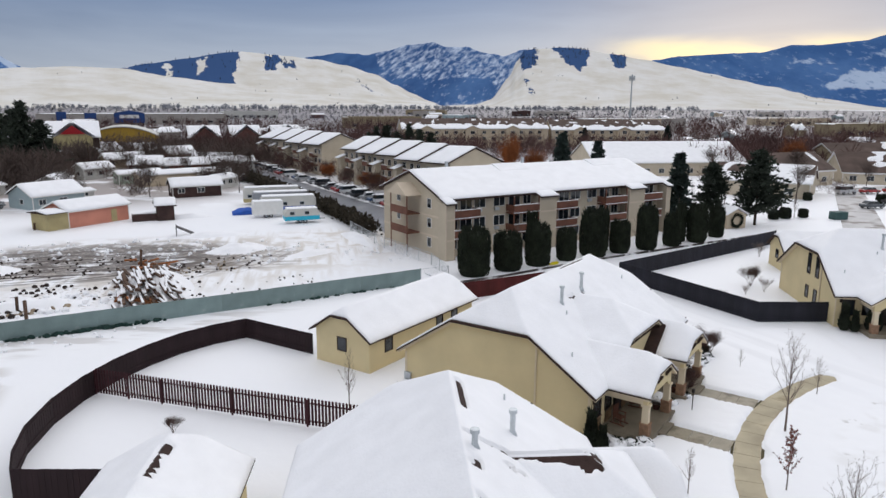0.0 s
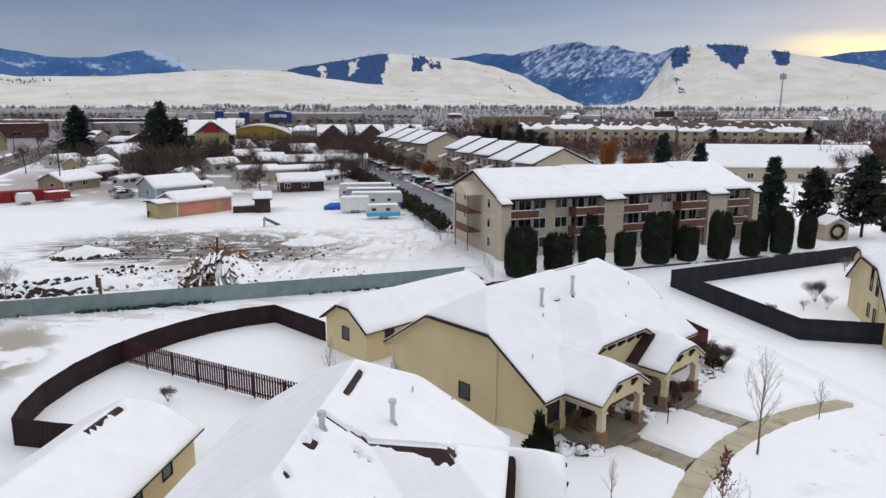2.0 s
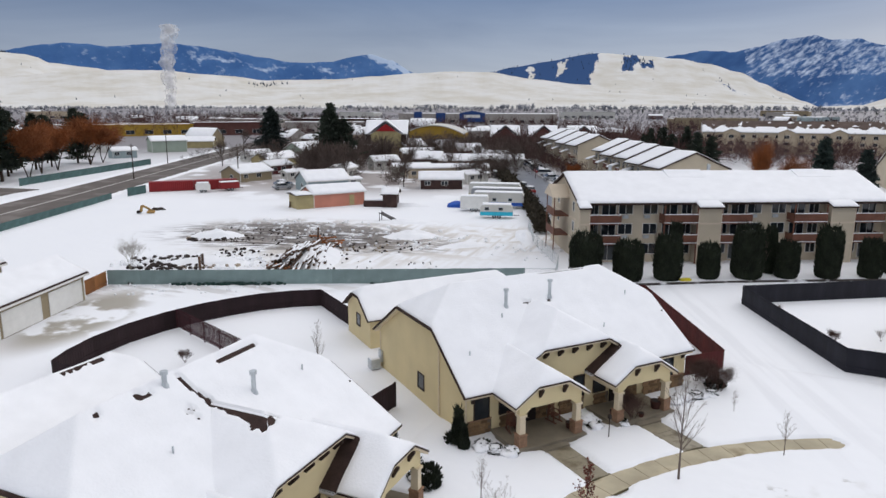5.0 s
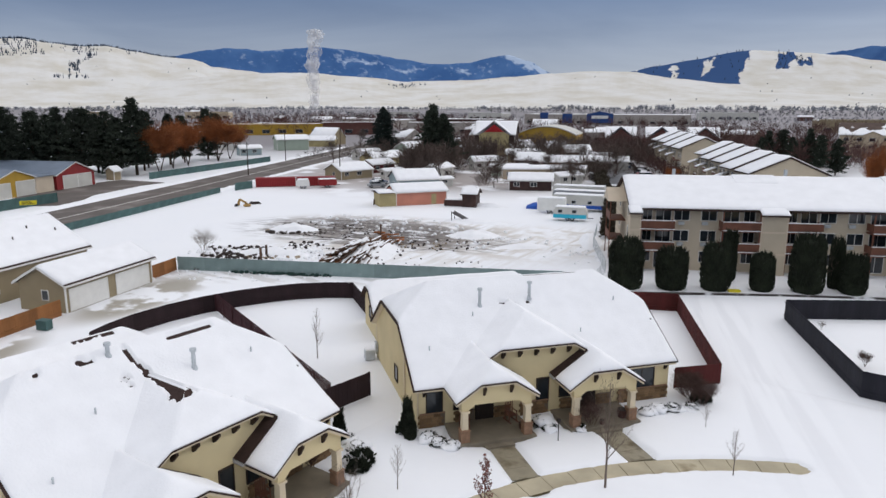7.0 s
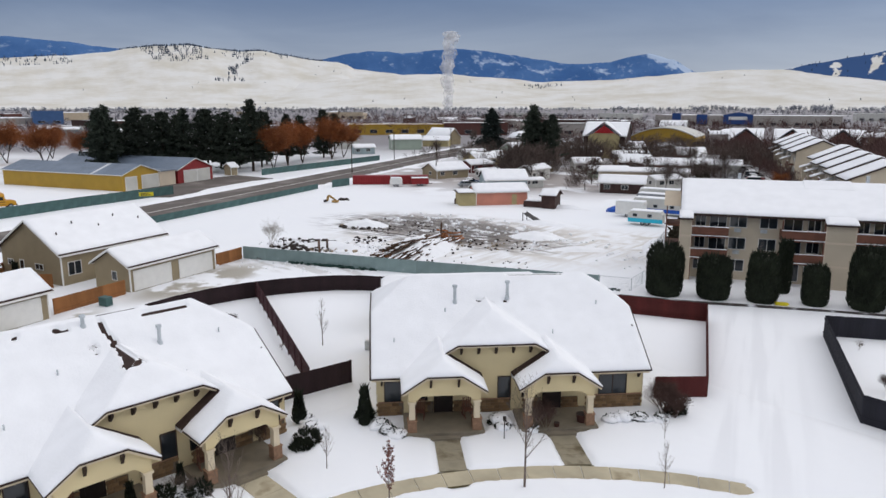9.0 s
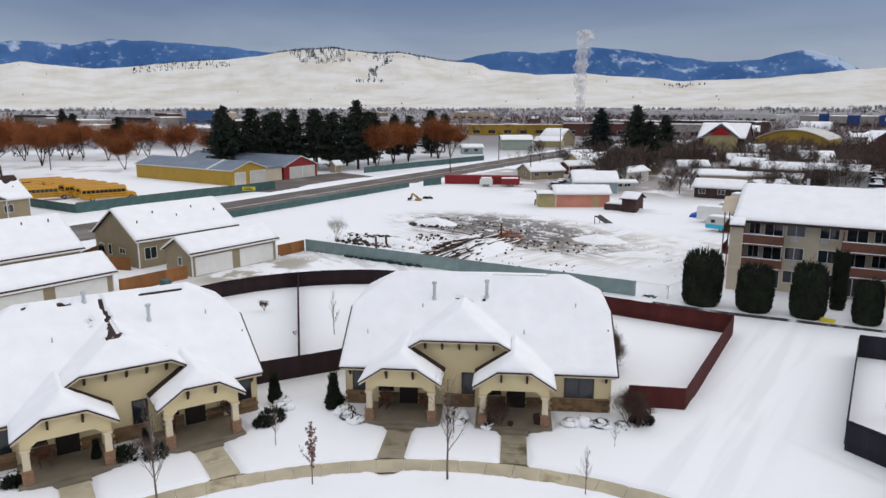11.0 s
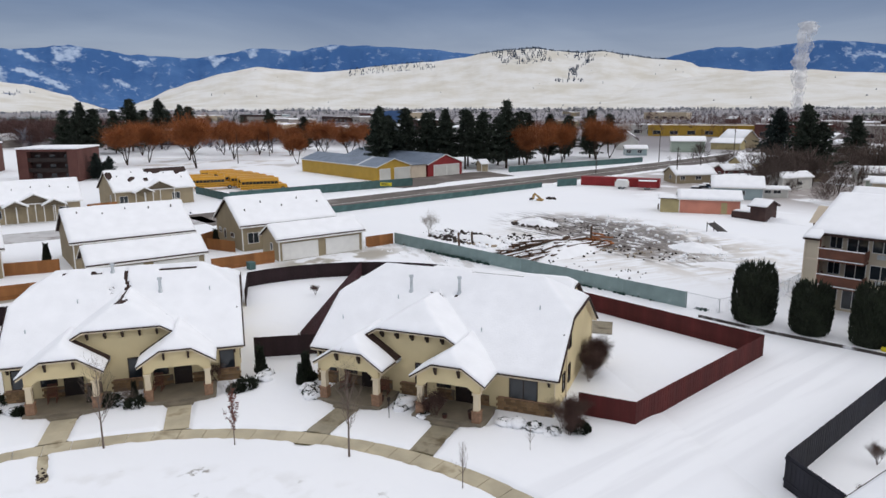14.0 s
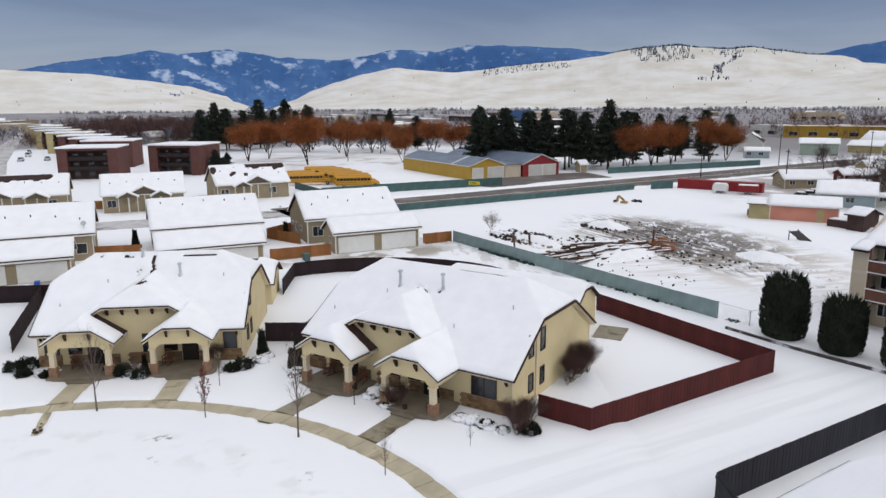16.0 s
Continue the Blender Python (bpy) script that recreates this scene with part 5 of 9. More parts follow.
def conifer(name, h, r, label, group="", seed=0, mat=None, low=0.1, open_=0.0, whorls=36, per=9):
    rnd = random.Random(seed)
    T = thing(name, pose(0, 0, 0), label, "tree", group)
    V, F = [], []
    for w in range(whorls):
        t = low + (1 - low) * (w / whorls) ** 0.95
        z = h * t
        span = r * (1 - t) ** (0.75 - 0.5 * open_) * rnd.uniform(0.75, 1.1) + 0.25
        if t < low + 0.12:
            span *= 0.8
        for b in range(per):
            if rnd.random() < 0.12 + 0.25 * open_:
                continue
            a = rnd.uniform(0, 2 * math.pi)
            L = span * rnd.uniform(0.6, 1.15) * (1 + 0.55 * noise.noise((math.cos(a) * 1.3 + seed, math.sin(a) * 1.3, t * 5.5)))
            droop = rnd.uniform(-0.25, 0.12) + 0.25 * open_
            d = Vector((math.cos(a), math.sin(a), droop)).normalized()
            base = Vector((0, 0, z + rnd.uniform(-0.3, 0.3)))
            k = max(4, int(L * 5))
            for i in range(k):
                f = 0.15 + 0.85 * i / k
                p = base + d * L * f + Vector((rnd.uniform(-1, 1), rnd.uniform(-1, 1), rnd.uniform(-0.6, 0.6))) * 0.22
                for q in range(2):
                    dd = (d * 0.6 + Vector((rnd.uniform(-1, 1), rnd.uniform(-1, 1), rnd.uniform(-0.4, 1.0)))).normalized()
                    tuft(V, F, p, dd, rnd.uniform(0.5, 1.0), rnd.uniform(0.12, 0.24), rnd)
    mesh_part("crown", V, F, mat or PINE, T)
    W, G = [], []
    for i in range(len(V) // 4):
        if rnd.random() < 0.003:
            tuft(W, G, Vector(V[i * 4]) + Vector((0, 0, 0.08)), Vector((rnd.uniform(-1, 1), rnd.uniform(-1, 1), 0.25)).normalized(), 0.7, 0.22, rnd)
    mesh_part("caught_snow", W, G, SNOW, T)
    bm = tube(bmesh.new(), (0, 0, -0.2), (0, 0, h * 0.5), 0.02 * h, 0.012 * h, 8)
    tube(bm, (0, 0, h * 0.5), (0, 0, h * 0.97), 0.012 * h, 0.02, 8)
    part("trunk", bm, DARKBARK, T)
    return T


def bare_tree(name, h, label, category="tree", group="", seed=0, mat=None, upright=0.6, levels=4, kids=4, stem=0.3, leaves=0, leafmat=None, twigmat=None, twigs=0, r0=None, multi=1, leaf_size=0.14):
    rnd = random.Random(seed)
    T = thing(name, pose(0, 0, 0), label, category, group)
    bm = bmesh.new()
    bt = bmesh.new()
    ends = []

    def grow(p, d, L, r, lev):
        q = p + d * L
        mid = p.lerp(q, 0.5) + Vector((rnd.uniform(-1, 1), rnd.uniform(-1, 1), 0)) * L * 0.05
        target = bm if lev >= levels - 1 else bt
        n = 6 if lev == levels else 4 if lev >= levels - 1 else 3
        tube(target, p, mid, r, r * 0.8, n)
        tube(target, mid, q, r * 0.8, r * 0.55, n)
        if lev == 0:
            ends.append((mid, d))
            ends.append((q, d))
            return
        c = kids + (1 if lev == levels else 0)
        for i in range(c):
            f = 1.0 if i == 0 else rnd.uniform(0.35 if lev < levels else 0.7, 1.0)
            s = p.lerp(q, f)
            out = Vector((rnd.uniform(-1, 1), rnd.uniform(-1, 1), 0))
            dd = (d * upright + out * (1 - upright) * 1.5 + Vector((0, 0, 0.25))).normalized()
            if i == 0:
                dd = (d + out * 0.2).normalized()
            grow(s, dd, L * rnd.uniform(0.55, 0.82), r * 0.52, lev - 1)

    r0 = r0 or h * 0.013
    for k in range(multi):
        d0 = Vector((rnd.uniform(-1, 1), rnd.uniform(-1, 1), 0)) * (0.06 if multi == 1 else 0.5) + Vector((0, 0, 1))
        grow(Vector((0, 0, -0.05)), d0.normalized(), h * stem, r0 if multi == 1 else r0 * 0.7, levels)
    k = h * 0.96 / max(q.z for q, d in ends)
    grown = Matrix.Scale(k, 4)
    bmesh.ops.transform(bm, matrix=grown, verts=bm.verts[:])
    bmesh.ops.transform(bt, matrix=grown, verts=bt.verts[:])
    ends = [(q * k, d) for q, d in ends]
    part("trunk", bm, mat or BARK, T)
    part("branching", bt, twigmat or mat or BARK, T)
    if leaves:
        V, F = [], []
        for i in range(leaves):
            p, d = ends[rnd.randrange(len(ends))]
            p = p + Vector((rnd.uniform(-1, 1), rnd.uniform(-1, 1), rnd.uniform(-1, 1))) * 0.1
            tuft(V, F, p, Vector((rnd.uniform(-1, 1), rnd.uniform(-1, 1), rnd.uniform(-1, 0.5))).normalized(), leaf_size, leaf_size * 0.35, rnd)
        mesh_part("foliage", V, F, leafmat or LEAF, T)
    if twigs:
        V, F = [], []
        for i in range(twigs):
            p, d = ends[rnd.randrange(len(ends))]
            o = Vector((rnd.uniform(-1, 1), rnd.uniform(-1, 1), rnd.uniform(-0.8, 1)))
            p = p.lerp(Vector((0, 0, h * 0.45)), 0.5 * rnd.random() ** 1.6)
            tuft(V, F, p + o * h * 0.05, (d * 0.5 + o).normalized(), h * rnd.uniform(0.05, 0.12), h * 0.0022, rnd)
        mesh_part("twig_crown", V, F, twigmat or mat or BARK, T)
    return T


def young_tree(name, h, label, group, seed, mat, spread=0.42, clear=0.34, limbs=17, r0=0.05, leaves=0, fork=0.0):
    """A slim staked-looking tree: straight leader, limbs that rise at a sharp angle, fine twigs."""
    rnd = random.Random(seed)
    T = thing(name, pose(0, 0, 0), label, "tree", group)
    bm, bt = bmesh.new(), bmesh.new()
    pts = [Vector((0.03 * h * wob(i, 0, 0.5, seed) * i / 6, 0.03 * h * wob(i, 5, 0.5, seed) * i / 6, h * (-0.02 + 0.98 * i / 6))) for i in range(7)]
    for i in range(6):
        tube(bm, pts[i], pts[i + 1], r0 * (1 - i / 6.5), r0 * (1 - (i + 1) / 6.5), 7)
    V, F = [], []
    for k in range(limbs):
        f = clear + (0.94 - clear) * (k + rnd.random()) / limbs
        j = min(5, int(f * 6))
        p = pts[j].lerp(pts[j + 1], f * 6 - j)
        a = k * 2.4 + rnd.uniform(-0.5, 0.5)
        L = h * spread * (1.08 - f) ** 0.6 * rnd.uniform(0.7, 1.1)
        d = Vector((math.cos(a) * 0.62, math.sin(a) * 0.62, 0.85 + 0.5 * f)).normalized()
        r = r0 * 0.42 * (1.1 - f)
        q = p
        for s in range(3):
            d = (d + Vector((rnd.uniform(-0.16, 0.16), rnd.uniform(-0.16, 0.16), 0.10))).normalized()
            e = q + d * L / 3
            tube(bt, q, e, r, r * 0.7, 4)
            for w in range(4):
                o = Vector((rnd.uniform(-1, 1), rnd.uniform(-1, 1), rnd.uniform(0.0, 0.9)))
                dd = (d + o * 0.7).normalized()
                b = q.lerp(e, rnd.random())
                m = b + dd * L * rnd.uniform(0.16, 0.34)
                tube(bt, b, m, r * 0.4, 0.004, 3)
                tube(bt, b.lerp(m, 0.5), b.lerp(m, 0.5) + (dd + o * 0.5).normalized() * L * 0.14, r * 0.3, 0.003, 3)
                for z in range(leaves):
                    c = b.lerp(m, rnd.random())
                    tuft(V, F, c, Vector((rnd.uniform(-1, 1), rnd.uniform(-1, 1), rnd.uniform(-1, 0.3))).normalized(), 0.12, 0.045, rnd)
            q, r = e, r * 0.7
    part("trunk", bm, mat, T)
    part("branching", bt, mat, T)
    if V:
        mesh_part("foliage", V, F, LEAF, T)
    return T


def at(x, y, s=1.0, turn=0.0, z=0.0, sx=1.0, sy=1.0):
    return Matrix.LocRotScale((x, y, z), Euler((0, 0, radians(turn))), (s * sx, s * sy, s))


def put(proto, x, y, s=1.0, turn=0.0, label=""):
    o = copy_thing(proto, at(x, y, s, turn))
    if label:
        o["label"] = label
    return o


def settle_first(proto, x, y, s=1.0, turn=0.0):
    proto.matrix_basis = at(x, y, s, turn)


# clipped columns along the kerb
hedge = [(3.5, 76.3, 5.2, 1.0), (7.5, 78.9, 4.3, 0.94), (11.3, 81.4, 4.7, 0.92), (15.2, 84.2, 4.5, 0.84), (19.0, 86.5, 5.6, 1.02), (22.9, 88.8, 4.7, 0.9), (27.0, 90.9, 5.4, 0.84), (31.2, 93.4, 5.0, 0.84), (35.5, 96.2, 4.9, 0.84), (39.7, 100.0, 5.0, 0.76)]
bush_a = column_bush("arborvitae", 5.0, 1.95, "dark green clipped arborvitae standing in snow", "shrub", "arborvitae row by the apartments", 5, n=3400)
bush_b = column_bush("arborvitae", 5.0, 1.85, "dark green clipped arborvitae standing in snow", "shrub", "arborvitae row by the apartments", 6, n=3400)
for i, (x, y, h, wide) in enumerate(hedge):
    src = bush_a if i % 2 == 0 else bush_b
    m = at(x, y, h / 5.0, i * 67, 0.1, 5.0 / h * 0.9 * wide, 5.0 / h * 0.9 * wide)
    if i < 2:
        src.matrix_basis = m
    else:
        copy_thing(src, m)
column_bush("arborvitae", 5.6, 0.6, "narrow tall dark evergreen against the apartment wall", "shrub", "", 8, n=1500).matrix_basis = at(11.2, 86.2)
copy_thing(bush_b, at(21.0, 90.0, 1.25, 40, 0, 0.36, 0.36))
copy_thing(bush_a, at(33.4, 96.6, 1.0, 10, 0, 0.4, 0.4))

# pines by the park and in the trailer court
pine_1 = conifer("pine_tree", 20, 6.0, "tall dark green pine", "tall pines", 21, low=0.14, open_=0.45, whorls=40, per=11)
pine_2 = conifer("pine_tree", 20, 5.4, "tall dark green pine", "tall pines", 22, low=0.22, open_=0.65, whorls=38, per=11)
pine_3 = conifer("pine_tree", 20, 6.6, "broad dark green pine", "tall pines", 23, low=0.1, open_=0.55, whorls=40, per=11)
spruce_1 = conifer("spruce_tree", 20, 7.6, "dark green spruce with a pointed top", "tall pines", 24, SPRUCE, 0.05, 0.15, whorls=38, per=13)
pines = [pine_1, pine_2, pine_3]
row_x = [(-156, 64, .95), (-155, 72, .92), (-155.5, 78.5, .86), (-154, 84, .95), (-153, 90, .98), (-153.5, 96, 1.0), (-152, 103, 1.08), (-163, 111, .93), (-171, 116.5, .97), (-175, 126, .84), (-193, 141, .82), (-185, 146, 1.0),
         (-170, 66, .95), (-172, 75, .88), (-168, 87, .94), (-176, 97, .9), (-183, 84, .88), (-190, 72, .92), (-166, 99, .86), (-207, 164, .84), (-161, 68, .84), (-160, 81, .9), (-161, 93, .86), (-164, 104, .9), (-180, 134, .74), (-178, 111, .8),
         (-262, -52, 1.05), (-264, -46, 1.1), (-258, -40, 1.0), (-262, -33, 1.02), (-270, -42, .9), (-256, -46, .85), (-276, -29, 1.3), (-288, -19, 1.18), (-246, -1.5, 1.04), (-318, 30, .9), (-340, -17, 1.05), (-330, -33, .95), (-262, 45, .85), (-406, 27, .9), (-345, -24, .9)]
for i, (x, y, s) in enumerate(row_x):
    if i < 3:
        settle_first(pines[i], x, y, s, i * 40)
    else:
        put(pines[i % 3], x, y, s, i * 71)
settle_first(spruce_1, -149.5, 197.5, 0.9)
put(pine_1, -98.5, 165.5, 1.0, 20)
put(pine_3, -96, 168.5, 0.86, 130)
put(pine_2, -103.5, 171.0, 0.94, 77)
put(pine_3, -134, 214, 0.9, 60)
# spruces and pines beyond the apartments
spruce_2 = conifer("spruce_tree", 12, 3.1, "green spruce beside the apartments", "garden conifers", 31, SPRUCE, 0.06, 0.2, whorls=30, per=13)
settle_first(spruce_2, 37.6, 111.5, 0.93)
pine_4 = conifer("pine_tree", 12, 5.0, "broad green pine beside the lane", "garden conifers", 32, PINE, 0.18, 0.5, whorls=26, per=12)
settle_first(pine_4, 50.4, 111.5, 0.98)
put(pine_4, 45.2, 116.5, 0.8, 80, "open ragged pine beside the apartments")
for i, (x, y, s) in enumerate(((32.4, 147.5, 1.0), (25.6, 152, 1.13), (60, 300, .8), (95, 300, .9))):
    put(spruce_2, x, y, s, i * 50)
# orange bare willows in the park
willow_1 = bare_tree("willow_tree", 14.5, "bare orange-twigged willow standing in snow", "tree", "orange willows in the park", 41, DARKBARK, 0.55, 4, 4, 0.24, twigs=13000, twigmat=WILLOW, multi=2)
willow_2 = bare_tree("willow_tree", 14.5, "bare orange-twigged willow standing in snow", "tree", "orange willows in the park", 42, DARKBARK, 0.5, 4, 4, 0.22, twigs=13000, twigmat=WILLOW, multi=3)
spots = [(-150, 108.5, .95), (-163, 120, .95), (-168, 128, .92), (-176, 144, 1.0), (-178.7, 8.1, 1.15), (-197, -16, .95), (-208, -11, .95), (-214, 17.5, .92), (-246, 31, .9), (-214, 2, .95), (-262, 20, .8), (-228, 38, .75), (-240, 12, .95), (-232, 52, .9), (-250, 50, .9), (-215, 60, .85), (-186, 40, .7),
         (-200, 70, .8), (-181, 152, .85), (-259, -2, .9), (-244, 68, .85), (-246, -20, .9), (-257, 24, .9), (-266, 44, .85), (-272, 12, .9), (-236, 26, .9)]
for i, (x, y, s) in enumerate(spots):
    w = (willow_1, willow_2)[i % 2]
    s *= 1.08
    if i < 2:
        settle_first(w, x, y, s, i * 30)
    else:
        put(w, x, y, s, i * 83)

# street and yard trees
maple = young_tree("street_tree", 6.1, "slender bare young maple by the footpath", "young street trees", 51, BARK, 0.5, 0.3, 20, 0.07)
settle_first(maple, 20.2, 38.1, 1.0, 20)
small = young_tree("street_tree", 3.4, "small bare young tree by the footpath", "young street trees", 52, BARK, 0.36, 0.3, 18, 0.04)
put(maple, 15.9, 24.3, 0.95, 130)
settle_first(small, 24.9, 43.5, 0.85, 140)
put(small, 12.1, 31.2, 0.95, 60)
put(small, 21.8, 48.3, 0.58, 200)
yard = young_tree("yard_tree", 4.0, "bare young tree in a fenced snowy yard", "yard trees", 53, BARK, 0.36, 0.22, 20, 0.045)
settle_first(yard, -5.9, 41.4, 1.0, 0)
oak = young_tree("street_tree", 3.6, "young tree still holding dry red leaves", "", 54, BARK, 0.34, 0.26, 15, 0.04, leaves=2)
settle_first(oak, 17.2, 31.7, 1.0, 0)
redshrub = bare_tree("shrub", 2.3, "bare reddish multi-stemmed shrub", "shrub", "bare garden shrubs", 55, TWIG, 0.6, 4, 4, 0.3, multi=6, r0=0.03, twigs=3600)
settle_first(redshrub, 20.6, 51.2, 0.95, 0)
greyshrub = bare_tree("shrub", 2.2, "bare grey multi-stemmed shrub", "shrub", "bare garden shrubs", 56, BARK, 0.55, 4, 4, 0.3, multi=4, r0=0.025)
settle_first(greyshrub, 13.2, 55.8, 0.8, 0)
for i, (x, y, s) in enumerate(((12.2, 56.3, 1.1), (11.8, 56.9, 0.9), (11.2, 57.2, 1.4), (10.9, 57.4, 1.35), (10.6, 57.8, 1.2), (10.2, 58.0, 1.3), (12.6, 56.2, 1.2), (19.6, 51.6, 1.2), (19.9, 51.2, 1.1), (19.2, 51.9, 1.1), (7.0, 29.8, 0.9), (9.2, 24.1, 0.8), (18.9, 52.2, 1.0), (5.0, 42.6, 0.45), (6.2, 39.6, 0.45), (23.0, 74.0, 0.55), (27.5, 66.5, 0.6), (31.0, 69, 0.7), (30.5, 62.8, 0.5), (33.3, 70.0, 1.1), (33.0, 72.5, 1.1), (40.3, 87, 1.3), (16.4, 43.9, 1.0), (10.0, 24.5, 0.9), (-15.8, 37.9, 0.55), (-6.8, 38.2, 0.4))):
    put((redshrub, greyshrub)[i % 2], x, y, s, i * 55)
willowish = bare_tree("shrub", 4.2, "pale bare shrub at the lot's edge", "shrub", "", 57, material("pale_twigs", (0.30, 0.27, 0.23), 0.9, 3, 0.2), 0.62, 4, 4, 0.3, multi=4, r0=0.04, twigs=500)
settle_first(willowish, -45.3, 56.2, 1.0, 0)
for i, (x, y, s) in enumerate(((20.7, 89.5, 1.3), (9.2, 84.6, 1.35), (26.5, 94.2, 1.2), (33.5, 98, 1.5), (43, 120, 1.6), (54, 133, 1.7), (60, 118, 1.2))):
    put(yard, x, y, s, i * 40)
big_bare = bare_tree("bare_tree", 9.5, "bare leafless tree among the trailers", "tree", "bare trees", 58, DARKBARK, 0.6, 4, 4, 0.28, twigs=900, twigmat=BRUSHGREY)
spots = [(-137, 161, 1.0), (-88, 160, .8), (-66, 152, .9), (-60, 142, .75), (-110, 150, .8), (-75, 140, .8), (-50, 160, .8), (-44, 150, .7), (-180, 215, 1.1), (-96, 186, .9), (-52, 190, .9), (-70, 205, .9), (-40, 175, .6), (-22, 160, .55), (-30, 178, .55), (-15, 150, .5), (-62, 170, .8), (-80, 180, .8),
         (69.5, 136.7, 1.0), (84, 168, 1.1), (96, 158, .8), (70, 182, 1.0), (-8, 172, .6), (-16, 185, .6), (-36, 205, .8), (-45, 225, .8)]
for i, (x, y, s) in enumerate(spots):
    if i == 0:
        settle_first(big_bare, x, y, s)
    else:
        put(big_bare, x, y, s, i * 61)


def brush(name, label, spots, mat, seed, sprays=60, thick=0.011):
    """Thickets of bare trees far off: many thin twigs in one mesh."""
    rnd = random.Random(seed)
    V, F = [], []
    for (x, y, rx, ry, n, h) in spots:
        for i in range(n):
            a, q = rnd.uniform(0, 2 * math.pi), math.sqrt(rnd.random())
            cx, cy = x + rx * q * math.cos(a), y + ry * q * math.sin(a)
            hh = h * rnd.uniform(0.55, 1.15)
            for k in range(sprays):
                d = Vector((rnd.uniform(-1, 1), rnd.uniform(-1, 1), rnd.uniform(0.2, 1.6))).normalized()
                p = Vector((cx, cy, hh * rnd.uniform(0.0, 0.62))) + d * hh * 0.1
                tuft(V, F, p, d, hh * rnd.uniform(0.22, 0.45), hh * rnd.uniform(0.4, 1.0) * thick, rnd)
    return tagged(mesh_part(name, V, F, mat), label, "thicket", kind="stuff")


brush("thicket", "tangled bare brush among the trailers", [(-118, 184, 24, 22, 70, 6), (-92, 172, 10, 16, 30, 5), (-140, 205, 26, 22, 80, 7), (-106, 208, 26, 22, 100, 8), (-72, 205, 18, 14, 60, 6), (-128, 240, 30, 26, 100, 8), (-88, 244, 26, 20, 100, 8), (-150, 172, 12, 16, 16, 5), (-50, 172, 8, 14, 34, 5), (-60, 222, 16, 26, 90, 7), (-58, 255, 20, 26, 90, 8),
      (-90, 156, 7, 12, 26, 8), (-86, 148, 5, 8, 14, 7), (-61.5, 140, 2.2, 2.2, 7, 5.5), (-64, 148, 5, 5, 10, 4.5), (-55, 178, 4, 20, 40, 5), (-76, 142, 4, 6, 10, 4.5), (-98, 152, 6, 8, 12, 4.5), (-80, 178, 9, 7, 20, 4.5), (-103, 190, 8, 8, 30, 9), (-93.5, 157, 6, 6, 46, 9), (-99.5, 160, 5, 5, 34, 8.5), (-104, 166, 6, 6, 26, 7)], BRUSHGREY, 66)
brush("thicket", "reddish bushes along the apartment rows", [(-9, 141, 1.6, 3, 10, 5), (-15, 150, 2, 4, 14, 5), (-22, 164, 2.5, 5, 16, 5), (-29, 178, 2.5, 4, 12, 5.5), (-37, 190, 2.5, 5, 20, 5.5), (-46, 205, 3, 8, 26, 6), (-58, 226, 4, 10, 34, 6), (-70, 245, 8, 12, 50, 8), (4, 255, 30, 22, 110, 9), (52, 258, 30, 18, 110, 9), (96, 255, 24, 30, 120, 9), (70, 226, 14, 12, 40, 8), (110, 205, 12, 10, 40, 7), (30, 228, 24, 10, 50, 6), (-20, 236, 18, 22, 110, 9), (-40, 262, 26, 20, 120, 11), (-78, 262, 16, 16, 60, 9), (-80, 190, 18, 22, 46, 4.5), (-112, 226, 28, 24, 70, 5), (-64, 236, 18, 18, 50, 5.5), (-104, 276, 40, 22, 120, 7), (-150, 240, 28, 28, 70, 5.5)], BRUSHRED, 67)
brush("thicket", "dense reddish-brown street trees between the houses", [(88, 190, 12, 12, 70, 9), (78, 210, 16, 14, 100, 9), (104, 228, 20, 18, 130, 9), (128, 250, 24, 20, 140, 10), (140, 190, 14, 12, 40, 8), (84, 152, 5, 4, 10, 4), (160, 225, 16, 14, 50, 9), (62, 205, 10, 8, 30, 8), (120, 215, 20, 14, 70, 9), (96, 200, 10, 10, 40, 9), (180, 250, 30, 30, 100, 10), (150, 205, 14, 10, 40, 8), (66, 168, 5, 5, 10, 6)], BRUSHRED, 68)
brush("thicket", "reddish-brown bare trees and brush across the town", [(-30, 335, 60, 45, 170, 9), (-90, 310, 45, 40, 130, 8), (-140, 268, 35, 45, 110, 8), (-200, 330, 60, 60, 150, 9), (-300, 420, 120, 80, 260, 10), (60, 420, 110, 70, 280, 10), (170, 330, 60, 90, 200, 9), (230, 250, 60, 90, 180, 9),
      (-120, 480, 120, 70, 260, 10), (160, 520, 140, 80, 260, 11), (330, 420, 120, 120, 280, 11), (-400, 300, 100, 120, 240, 10), (-500, 480, 160, 120, 260, 11), (-60, 250, 20, 30, 60, 6)], BRUSHRED, 61, 30, 0.016)
brush("thicket", "tall purplish bare cottonwoods behind the flats", [(-345, -95, 26, 40, 210, 14), (-400, -140, 50, 40, 240, 14), (-420, -60, 40, 40, 200, 13), (-360, 10, 40, 30, 70, 9), (-300, -130, 26, 26, 80, 9)], BRUSHRED, 69, 90, 0.006)
